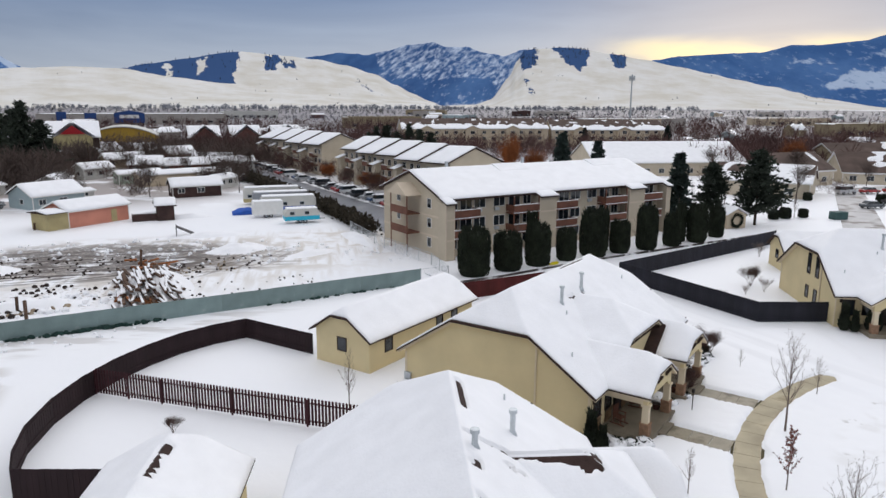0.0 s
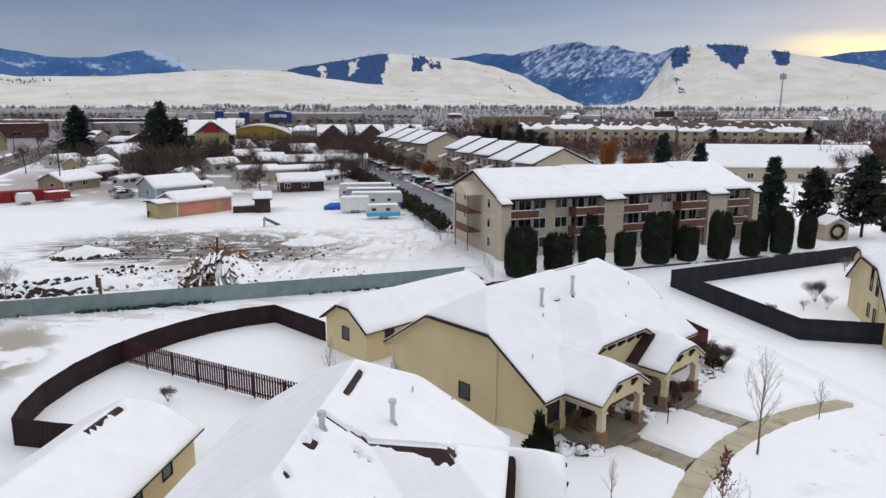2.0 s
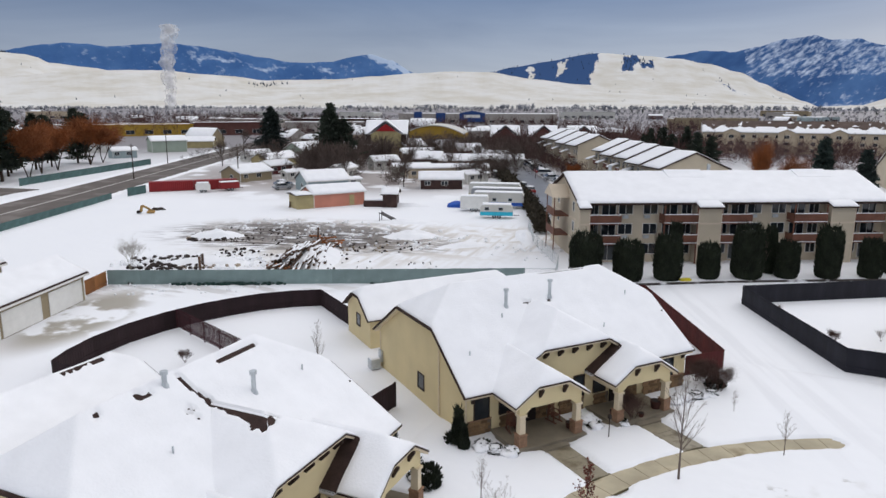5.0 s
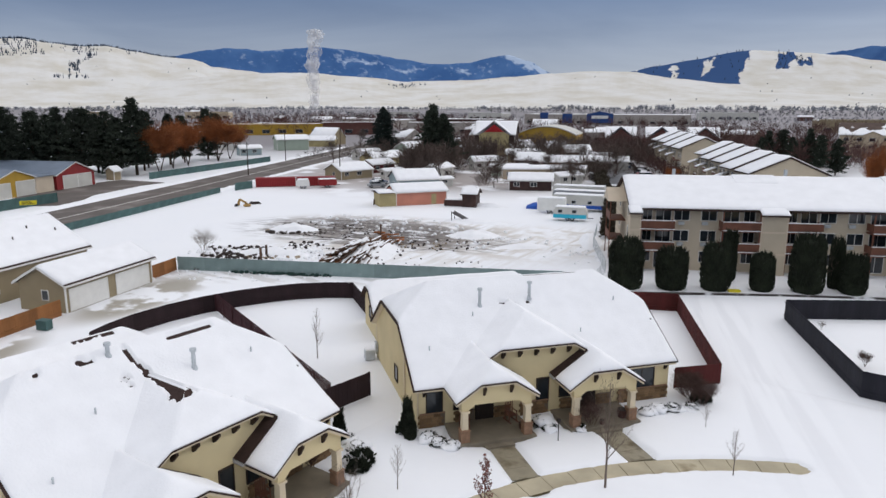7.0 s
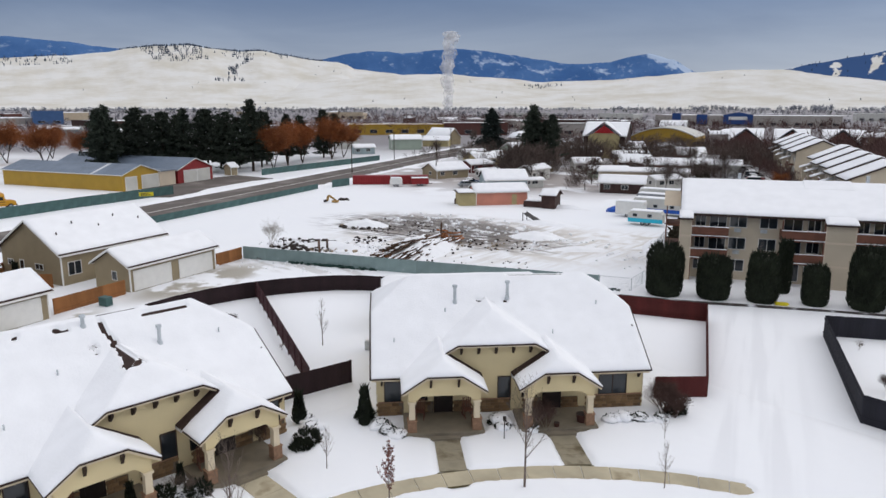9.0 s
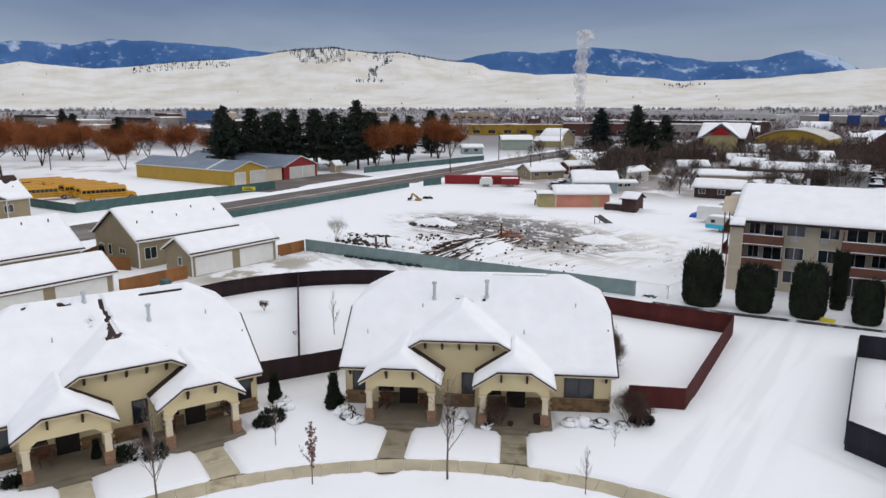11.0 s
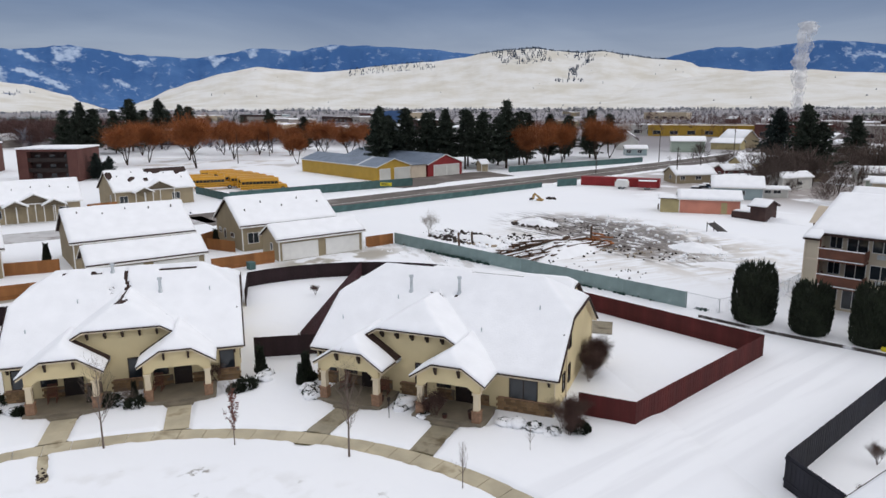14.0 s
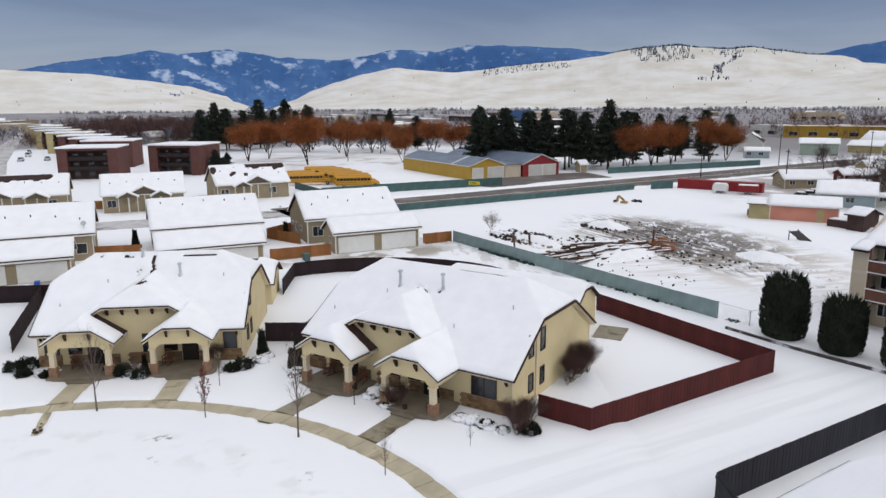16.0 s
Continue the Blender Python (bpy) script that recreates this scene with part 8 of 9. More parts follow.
def camper(x, y, ang, L, W, h, body, band, label, wins=3, rounded=0.35):
    C = thing("camper_trailer", pose(x, y, 0, 0, 0, ang), label, "trailer", "trailers on the lot")
    bm = prism([(-L / 2, 0.45), (L / 2, 0.45), (L / 2, h - rounded), (L / 2 - rounded, h), (-L / 2 + rounded, h), (-L / 2, h - rounded)], "y", -W / 2, W / 2)
    bmesh.ops.bevel(bm, geom=bm.edges[:], offset=0.07, segments=2, affect="EDGES")
    part("body", bm, body, C)
    if band:
        for s in (-1, 1):
            part("side_band", boxes((-L / 2 + 0.03, s * W / 2 - 0.012, 0.5, L / 2 - 0.03, s * W / 2 + 0.012, 1.15)), band, C)
        part("end_band", boxes((-L / 2 - 0.012, -W / 2 + 0.05, 0.5, -L / 2 + 0.02, W / 2 - 0.05, 1.15)), band, C)
    for s in (-1, 1):
        for k in range(wins):
            m = pose(-L / 2 + 0.8 + k * (L - 1.6) / max(1, wins - 0.3), s * (W / 2 + 0.005), 1.4, 0, 0, 0 if s < 0 else 180)
            window(C, m, 0.7, 0.5, 1, GALV)
    part("roof_snow", boxes((-L / 2 + rounded * 0.7, -W / 2 + 0.05, h - 0.03, L / 2 - rounded * 0.7, W / 2 - 0.05, h + 0.15), bevel=0.06), SNOW, C)
    for xx in (-0.4, 0.4):
        for yy in (-W / 2 + 0.12, W / 2 - 0.12):
            wheel(C, xx, yy, 0.34, 0.2)
    part("tow_bar", boxes((L / 2, -0.06, 0.42, L / 2 + 1.0, 0.06, 0.52)), DOORDARK, C)
    return C


camper(-23.0, 112.0, 22, 5.6, 2.2, 2.3, OFFWHITE, TEAL, "white and turquoise camper trailer with snow on its roof", 2, 0.5)
camper(-29.8, 117.3, 22, 5.0, 2.3, 2.7, WHITE, None, "plain white box trailer on the snowy lot", 0, 0.12)
camper(-27.5, 123.0, 18, 9.5, 2.5, 2.9, OFFWHITE, BLUETARP, "white camper trailer over a blue tarpaulin", 3)
camper(-30.0, 128.0, 18, 10.0, 2.5, 3.0, material("grey_trailer", (0.30, 0.31, 0.32), 0.5, 1, 0.1), None, "grey travel trailer on the snowy lot", 3)
camper(-33.0, 133.5, 18, 10.5, 2.6, 3.2, OFFWHITE, SAND, "cream motor home on the snowy lot", 4)
tp = thing("blue_tarpaulin", pose(-34.5, 120.5, 0, 0, 0, 20), "crumpled blue tarpaulin beside the trailers", "tarpaulin")
part("sheet", sheet(steps(-2.2, 2.2, 0.4), steps(-1.2, 1.2, 0.4), lambda u, v: max(0.05, 1.1 - 0.35 * v * v - 0.12 * u * u + 0.25 * wob(u, v, 1.2, 3)), lambda u, v: -0.05), BLUETARP, tp)
ct = thing("cargo_container", pose(-103.5, 106.6, 0, 0, 0, 52), "long dark red cargo containers on the lot", "container")
for i in range(2):
    side = [(i * 9.4, 2.4), (i * 9.4, 0.0)]
    for k in range(22):
        u = i * 9.4 + 0.1 + k * 0.41
        side += [(u, 0.0), (u + 0.05, -0.05), (u + 0.2, -0.05), (u + 0.25, 0.0)]
    side += [(i * 9.4 + 9.2, 0.0), (i * 9.4 + 9.2, 2.4)]
    part("container", prism(side, "z", 0, 2.1), BARNRED, ct)
    part("door", boxes((i * 9.4 + 9.2, 0.15, 0.1, i * 9.4 + 9.24, 2.25, 2.0)), BARNRED, ct)
camper(-93.6, 112.6, 52, 3.0, 2.0, 2.0, WHITE, None, "small white tank trailer beside the containers", 0, 0.4)
camper(-90.8, 117.6, 60, 4.2, 2.2, 1.9, BARNRED, None, "red cargo trailer with snow on it", 0, 0.15)


# ---- the lot's debris ----
LOGMAT = material("weathered_timber", (0.10, 0.060, 0.040), 0.9, 2, 0.35, 0.3, 20, rand=0.35, stretch=(0.2, 1, 1))
ENDWOOD = material("fresh_orange_timber", (0.30, 0.115, 0.045), 0.9, 2, 0.3, rand=0.3)
rnd = random.Random(31)
pile = thing("timber_pile", pose(-30.6, 71.0, 0, 0, 0, 0), "heap of broken timber partly under snow", "timber pile")
logs = [part("timber", boxes((-L / 2, -0.14, -0.10, L / 2, 0.14, 0.10), bevel=0.03), LOGMAT, pile) for L in (3.0, 4.4, 6.0)]
caps = [part("timber_snow", boxes((-L / 2 + 0.2, -0.12, 0.10, L / 2 - 0.4, 0.12, 0.22), bevel=0.04), SNOW, pile) for L in (3.0, 4.4, 6.0)]
for i in range(96):
    f, s = rnd.random(), rnd.uniform(-1, 1)
    x, y = 2.8 - 6.0 * f + 2.6 * s, -7.4 + 14.0 * f + 1.4 * s
    hgt = 1.15 * (1 - s * s) * (0.35 + math.sin(math.pi * min(1, f * 1.1)))
    k = rnd.randrange(3)
    m = pose(x, y, 0.2 + hgt * rnd.uniform(0.75, 1.1), rnd.uniform(-6, 6), rnd.uniform(-3, 6), rnd.gauss(120, 5))
    if i < 3:
        logs[i].matrix_local = m
        caps[i].matrix_local = m
        continue
    lo = share("timber", logs[k], m, pile)
    if rnd.random() < 0.8:
        share("timber_snow", caps[k], m, pile)
ends = part("splintered_timber", boxes((-0.9, -0.1, -0.1, 0.9, 0.1, 0.1)), ENDWOOD, pile)
ends.matrix_local = pose(-3.6, 7.4, 0.6, 20, 30, 40)
for i in range(22):
    share("splintered_timber", ends, pose(*((-3.4 + rnd.gauss(0, 0.8), 6.9 + rnd.gauss(0, 1.2), 0.2 + rnd.random() * 0.7) if i % 3 else (1.6 + rnd.gauss(0, 1.0), -7.0 + rnd.gauss(0, 0.7), 0.2 + rnd.random() * 0.4)), rnd.uniform(-18, 18), rnd.uniform(-18, 18), rnd.gauss(110, 35)), pile)


def mound(x, y, ang, rx, ry, h, seed, label="heap of churned snow", mat=None):
    """A lumpy heap with an uneven foot."""
    bm = bmesh.new()
    rows = []
    for j in range(9):
        q = j / 8
        rows.append([bm.verts.new((rx * q * math.cos(k * 0.2618) * (1 + 0.18 * noise.noise((math.cos(k * 0.2618) * 1.5, math.sin(k * 0.2618) * 1.5, seed))),
                                   ry * q * math.sin(k * 0.2618) * (1 + 0.18 * noise.noise((math.cos(k * 0.2618) * 1.5, math.sin(k * 0.2618) * 1.5, seed + 5))),
                                   h * (1 - q * q) ** 1.3 * (1 + 0.45 * noise.noise((q * 3 * math.cos(k * 0.2618), q * 3 * math.sin(k * 0.2618), seed))) - 0.06)) for k in range(24)])
    bmesh.ops.remove_doubles(bm, verts=rows[0], dist=0.001)
    bm.verts.ensure_lookup_table()
    top_v = [v for v in rows[0] if v.is_valid][0]
    for k in range(24):
        bm.faces.new([top_v, rows[1][k], rows[1][(k + 1) % 24]])
        for j in range(1, 8):
            bm.faces.new([rows[j][k], rows[j + 1][k], rows[j + 1][(k + 1) % 24], rows[j][(k + 1) % 24]])
    ob = part("snow_mound", bm, mat or SNOW, smooth=True)
    ob.matrix_basis = pose(x, y, 0, 0, 0, ang)
    return tagged(ob, label, "snow", "snow heaps on the lot")


def rubble(name, label, spots, mat, seed, category="rubble"):
    rnd = random.Random(seed)
    V, F = [], []
    for (x, y, rx, ry, turn, n, s0, s1) in spots:
        c, s = math.cos(radians(turn)), math.sin(radians(turn))
        for i in range(n):
            a, q = rnd.uniform(0, 6.283), math.sqrt(rnd.random())
            u, v = rx * q * math.cos(a), ry * q * math.sin(a)
            cx, cy = x + u * c - v * s, y + u * s + v * c
            r = rnd.uniform(s0, s1)
            k = len(V)
            for z, rr in ((-0.05, 1.0), (r * 0.5, 0.9), (r * 0.85, 0.35)):
                for j in range(5):
                    b = 1.2566 * j + rnd.uniform(-0.4, 0.4)
                    V.append((cx + rr * r * math.cos(b), cy + rr * r * math.sin(b), z))
            for lv in range(2):
                for j in range(5):
                    p, w = k + lv * 5 + j, k + lv * 5 + (j + 1) % 5
                    F.append((p, w, w + 5, p + 5))
            F.append(tuple(k + 10 + j for j in range(5)))
    return tagged(mesh_part(name, V, F, mat), label, category, kind="stuff")


SOIL = material("dark_soil", (0.040, 0.030, 0.026), 0.95, 1.2, 0.4, 0.4)
PALESOIL = material("pale_frozen_soil", (0.30, 0.24, 0.17), 0.95, 1.2, 0.3, 0.4)
GREENWEED = material("dark_green_weeds", (0.018, 0.045, 0.038), 0.9, 2, 0.4)
rubble("rubble", "dark frozen clods and rubble in the snow", [(-42, 59.6, 5.5, 1.6, 31, 120, 0.1, 0.38), (-46, 62, 5, 2.2, 31, 80, 0.1, 0.36), (-26, 82, 7, 4, 30, 46, 0.06, 0.22), (-46, 80, 12, 6, 10, 130, 0.05, 0.2), (-34, 70, 10, 4, 31, 60, 0.06, 0.22), (-20, 72, 8, 3, 31, 30, 0.05, 0.16), (-42, 69.5, 3, 1.5, 31, 20, 0.08, 0.3), (-51, 74, 3, 1.4, 40, 40, 0.1, 0.35), (-80.5, 90, 1.6, 0.8, 30, 24, 0.15, 0.45)], SOIL, 71)
rubble("rubble", "pale frozen soil heaps in the snow", [(-39, 62, 4, 1.8, 31, 60, 0.08, 0.3), (-52, 75, 3.4, 1.6, 35, 60, 0.1, 0.3), (-27, 80, 5, 2.5, 31, 20, 0.08, 0.2)], PALESOIL, 72)
rubble("snow_clods", "lumps and ridges of churned snow", [(-40, 63, 12, 3.5, 31, 120, 0.15, 0.45), (-26, 88, 12, 7, 31, 60, 0.12, 0.35), (-36, 51, 14, 2.5, 35, 50, 0.08, 0.2), (-44, 90, 14, 7, 10, 60, 0.12, 0.35), (-8, 88, 5, 6, 31, 30, 0.1, 0.3)], SNOW, 73)
mound(-30.4, 71.2, 115, 8.6, 3.6, 1.5, 1, "long heap of snow under broken timber")
mound(-27.0, 90.0, 30, 4.2, 2.4, 0.9, 2)
mound(-52, 76, 40, 4.4, 2.4, 1.0, 3)
mound(-40, 62.5, 31, 6.0, 2.0, 0.9, 4)
mound(-17, 88, 50, 4.0, 1.6, 0.5, 6)
mound(-12, 98, 118, 6.0, 1.6, 0.8, 7)
mound(-34, 100, 20, 6.0, 1.6, 0.6, 8)
mound(-46, 115.4, 20, 7.0, 1.4, 0.8, 9)
for i, (x, y, h) in enumerate(((-36.6, 58.8, 2.0), (-38.9, 61.3, 1.6), (-34.6, 77.8, 2.6), (-61.8, 103.9, 1.1))):
    pst = thing("wooden_post", pose(x, y, 0, 4, 3, 20 * i), "rough wooden post standing in the snow", "post", "loose posts on the lot")
    part("post", boxes((-0.12, -0.12, -0.2, 0.12, 0.12, h), bevel=0.02), LOGMAT, pst)
rubble("weeds", "dark weeds against the green fence", [(-30, 56.7, 6.5, 0.3, 30, 90, 0.1, 0.3), (-11, 67.8, 7, 0.25, 31, 40, 0.08, 0.2), (-0.6, 74.6, 1.6, 0.4, 31, 26, 0.06, 0.18)], GREENWEED, 74, "weeds")
rubble("clods", "dark clods of slush on the court", [(24.6, 37.6, 2.4, 1.0, 70, 34, 0.05, 0.16), (23.1, 30.8, 1.2, 0.4, 60, 10, 0.05, 0.14), (25.5, 40, 1.5, 0.6, 60, 16, 0.05, 0.14), (22.2, 40.2, 0.9, 0.3, -35, 26, 0.06, 0.16), (30, 52, 4, 3, 30, 12, 0.04, 0.1), (18.0, 21.6, 0.9, 0.3, 16, 26, 0.05, 0.12), (29.5, 36, 3, 2, 60, 26, 0.05, 0.14)], SOIL, 75)
fr = thing("tilted_rack", pose(-38.7, 99.8, 0, 0, 0, 20), "tilted dark metal rack standing in snow", "rack")
part("sloping_panel", prism([(0, 1.3), (0.06, 1.36), (2.4, 0.2), (2.3, 0.1)], "y", -0.9, 0.9), DOORDARK, fr)
for yy in (-0.85, 0.85):
    part("leg", boxes((-0.1, yy - 0.05, 0, 0.0, yy + 0.05, 1.5)), DOORDARK, fr)
bf = thing("iron_frame", pose(-39.4, 51.3, 0, 0, 0, 62), "dark iron frame lying on the snow beside a fence", "frame")
for a, b in (((0, 0), (3.0, 0)), ((3.0, 0), (3.0, 1.3)), ((3.0, 1.3), (0, 1.3)), ((0, 1.3), (0, 0)), ((1.0, 0), (1.0, 1.3)), ((2.0, 0), (2.0, 1.3))):
    part("bar", tube(bmesh.new(), (*a, 0.12), (*b, 0.12), 0.04, 0.04, 6), DOORDARK, bf)
for a in ((0.05, 0.05), (2.95, 0.05), (2.95, 1.25), (0.05, 1.25)):
    part("leg", tube(bmesh.new(), (*a, -0.1), (*a, 0.3), 0.04, 0.04, 6), DOORDARK, bf)
DIGGER = material("weathered_digger_yellow", (0.34, 0.21, 0.075), 0.8, 2, 0.35, 0.2)
ex = thing("backhoe_arm", pose(-79.6, 86.0, 0, 0, 0, 40), "weathered yellow digger arm lying in the snow", "machine")
part("boom", prism([(-0.9, 0.2), (-0.6, 1.3), (-0.2, 1.5), (0.8, 0.9), (1.5, 0.3), (1.3, 0.1), (0.6, 0.6), (-0.2, 1.1), (-0.4, 0.2)], "y", -0.12, 0.12), DIGGER, ex)
part("base", boxes((0.4, -0.5, 0, 1.7, 0.5, 0.4), bevel=0.1), DIGGER, ex)
part("bucket", prism([(-1.3, 0.0), (-1.25, 0.45), (-0.75, 0.5), (-0.6, 0.1)], "y", -0.35, 0.35), DOORDARK, ex)
for i, (x, y, h) in enumerate(((-101.5, 131.5, 9), (-160, 160, 10), (-128, 122, 9), (-176, 200, 10), (-92, 182, 9), (70, 150, 9), (-195, 20, 10), (-230, 30, 11))):
    pl = thing("utility_pole", pose(x, y, 0), "thin wooden utility pole", "pole", "utility poles")
    part("pole", tube(bmesh.new(), (0, 0, -0.2), (0, 0, h), 0.14, 0.10, 8), DARKBARK, pl)
    part("crossarm", boxes((-0.9, -0.06, h - 0.7, 0.9, 0.06, h - 0.55)), DARKBARK, pl)
tw = thing("radio_mast", pose(149, 568, 0), "tall grey lattice-topped radio mast", "mast")
part("mast", tube(bmesh.new(), (0, 0, 0), (0, 0, 42), 0.8, 0.45, 8), GALV, tw)
for k in range(6):
    a = k * 1.047
    part("antenna", boxes((2.0 * math.cos(a) - 0.25, 2.0 * math.sin(a) - 0.25, 37, 2.0 * math.cos(a) + 0.25, 2.0 * math.sin(a) + 0.25, 41)), GALV, tw)
part("headframe", tube(bmesh.new(), (0, 0, 38.6), (0, 0, 39.4), 2.2, 2.2, 10), GALV, tw)

STEAM = bpy.data.materials.new("steam")
STEAM.use_nodes = True
sn, sl = STEAM.node_tree.nodes, STEAM.node_tree.links
mixs, tr = sn.new("ShaderNodeMixShader"), sn.new("ShaderNodeBsdfTransparent")
df = sn.new("ShaderNodeBsdfDiffuse")
df.inputs["Color"].default_value = (0.9, 0.9, 0.9, 1)
sc, snz, srg = sn.new("ShaderNodeTexCoord"), sn.new("ShaderNodeTexNoise"), sn.new("ShaderNodeMapRange")
snz.inputs["Scale"].default_value, snz.inputs["Detail"].default_value = 0.035, 7
srg.inputs["From Min"].default_value, srg.inputs["From Max"].default_value, srg.inputs["To Max"].default_value = 0.28, 0.60, 0.42
sl.new(sc.outputs["Object"], snz.inputs["Vector"])
sl.new(snz.outputs["Fac"], srg.inputs["Value"])
sl.new(srg.outputs[0], mixs.inputs[0])
sl.new(tr.outputs[0], mixs.inputs[1])
sl.new(df.outputs[0], mixs.inputs[2])
sl.new(mixs.outputs[0], sn["Material Output"].inputs[0])
bm = bmesh.new()
for shell in (0.6, 1.0):
    prev = None
    for i in range(61):
        f = i / 60
        w = 1.25 * shell * (5 + 12 * f ** 0.7 * (1 - 0.35 * f) + 3.0 * noise.noise((f * 7, 1, 0)))
        cx, cy = 9 * f * f + 5 * noise.noise((f * 5, 2, 0)), 4 * noise.noise((f * 5, 3, 0))
        ring = []
        for k in range(18):
            a = k * math.pi / 9
            q = w * (1 + 0.5 * noise.fractal((math.cos(a) * 0.9, math.sin(a) * 0.9, f * 13 + shell), 0.8, 2.2, 4)) * (1 if i < 60 else 0.25)
            ring.append(bm.verts.new((cx + q * math.cos(a), cy + q * math.sin(a), 3 + 172 * f)))
        if prev:
            for k in range(18):
                bm.faces.new([prev[k], prev[(k + 1) % 18], ring[(k + 1) % 18], ring[k]])
        prev = ring
pm = part("steam_plume", bm, STEAM, None, "", True)
pm.location = (-1180, 1045, 0)
tagged(pm, "white plume of steam rising from a far chimney", "steam", kind="stuff")

# ---- small things round the houses ----
hut = thing("wreath_hut", pose(44.2, 107.4, 0, 0, 0, 18), "small cream hut with a dark green wreath", "hut")
part("wall", prism([(0, 0), (3.6, 0), (3.6, 2.1), (1.8, 3.0), (0, 2.1)], "y", 0, 2.6), CREAMWALL, hut)
zf = lambda u, v: 2.2 + 0.5 * min(u + 0.3, 3.9 - u)
part("roof_snow", snow_over(zf, -0.3, 3.9, -0.4, 3.0, 0.16, 2, None, 0.4, breaks_u=(1.8,)), SNOW, hut, "", True)
V, F = [], []
rnd = random.Random(5)
for i in range(500):
    a = rnd.uniform(0, 6.283)
    p = Vector((1.8 + 0.95 * math.cos(a), -0.08 + rnd.uniform(-0.12, 0.05), 1.25 + 0.95 * math.sin(a))) + Vector((rnd.uniform(-1, 1), 0, rnd.uniform(-1, 1))) * 0.14
    tuft(V, F, p, Vector((rnd.uniform(-1, 1), rnd.uniform(-1, 0), rnd.uniform(-1, 1))).normalized(), 0.3, 0.07, rnd)
mesh_part("wreath", V, F, ARBOR, hut, "dark green wreath")
for (x, y, a, w, h, nm, mt, lb) in ((67.2, 117.4, 10, 2.4, 1.2, "utility_box", DARKGREENFENCE, "green metal utility box in the snow"), (-29.7, 30.8, 25, 1.1, 0.8, "utility_box", DARKGREENFENCE, "green metal utility box in the snow"), (-16.4, 3.6, 20, 0.7, 0.9, "recycling_bin", BLUETARP, "blue recycling bin beside a garage")):
    b = thing(nm, pose(x, y, 0, 0, 0, a), lb, "box")
    part("body", boxes((-w / 2, -w * 0.35, 0, w / 2, w * 0.35, h), bevel=0.03), mt, b)
    part("lid", boxes((-w / 2 - 0.03, -w * 0.35 - 0.03, h, w / 2 + 0.03, w * 0.35 + 0.03, h + 0.07), bevel=0.02), mt, b)
mh = thing("manhole_cover", pose(27.1, 52.5, 0.0), "dark iron drain cover in the snow", "manhole")
part("cover", tube(bmesh.new(), (0, 0, -0.1), (0, 0, 0.05), 0.36, 0.36, 16), DOORDARK, mh)
part("rim", tube(bmesh.new(), (0, 0, -0.1), (0, 0, 0.03), 0.46, 0.46, 16), KERB, mh)
cone = column_bush("dwarf_arborvitae", 2.3, 0.52, "dark green dwarf arborvitae beside a house corner", "shrub", "dwarf evergreens by the houses", 81, n=900, point=True)
for i, (x, y, s) in enumerate(((8.35, 36.15, 0.9), (8.9, 35.75, 0.72), (5.9, 32.9, 0.95), (2.2, 4.5, 1.0), (8.9, 22.0, 0.6), (8.5, 24.6, 0.55), (34.6, 57.6, 1.0), (35.3, 57.2, 0.8), (36.6, 56.8, 1.35), (-44.5, 25.5, 1.1), (-39.5, 5.2, 1.1))):
    if i == 0:
        cone.matrix_basis = at(x, y, s)
    else:
        copy_thing(cone, at(x, y, s, i * 50))


def snowy_bush(x, y, r, seed):
    rnd = random.Random(seed)
    B = thing("garden_bush", pose(x, y, 0), "low dark bush bowed under clumps of snow", "shrub", "snowy bushes by the porches")
    V, F = [], []
    for i in range(520):
        a, e = rnd.uniform(0, 6.283), rnd.random()
        p = Vector((r * 0.95 * math.cos(a) * math.sqrt(1 - e * e * 0.8), r * 0.95 * math.sin(a) * math.sqrt(1 - e * e * 0.8), r * 0.75 * e))
        tuft(V, F, p * rnd.uniform(0.7, 1.0), (p + Vector((0, 0, 0.2))).normalized(), 0.2, 0.05, rnd)
    mesh_part("foliage", V, F, ARBOR, B)
    bm = bmesh.new()
    for k in range(7):
        a, q = rnd.uniform(0, 6.283), rnd.uniform(0.1, 0.7) * r
        m = Matrix.LocRotScale((q * math.cos(a), q * math.sin(a), r * 0.62 - 0.35 * q), None, (r * rnd.uniform(0.6, 0.95), r * rnd.uniform(0.6, 0.95), r * rnd.uniform(0.28, 0.45)))
        bmesh.ops.create_icosphere(bm, subdivisions=2, radius=1.0, matrix=m)
    for v in bm.verts:
        v.co += Vector((wob(v.co.x, v.co.y, 4, seed), wob(v.co.y, v.co.z, 4, seed), wob(v.co.z, v.co.x, 4, seed))) * 0.13
    part("snow_cap", bm, SNOW, B, "", True)


for i, (x, y, r) in enumerate(((10.6, 36.3, 0.55), (11.4, 36.5, 0.5), (9.8, 36.4, 0.6), (13.9, 42.4, 0.7), (14.6, 42.0, 0.5), (18.6, 48.7, 0.6), (19.3, 49.5, 0.55), (18.2, 47.9, 0.5), (20.1, 50.4, 0.5), (7.4, 32.9, 0.6), (8.2, 31.8, 0.55), (9.2, 23.6, 0.6), (9.5, 24.9, 0.55), (9.0, 18.0, 0.5), (6.2, 33.3, 0.5), (9.4, 17.4, 0.45), (15.9, 43.2, 0.45))):
    snowy_bush(x, y, r, 300 + i)


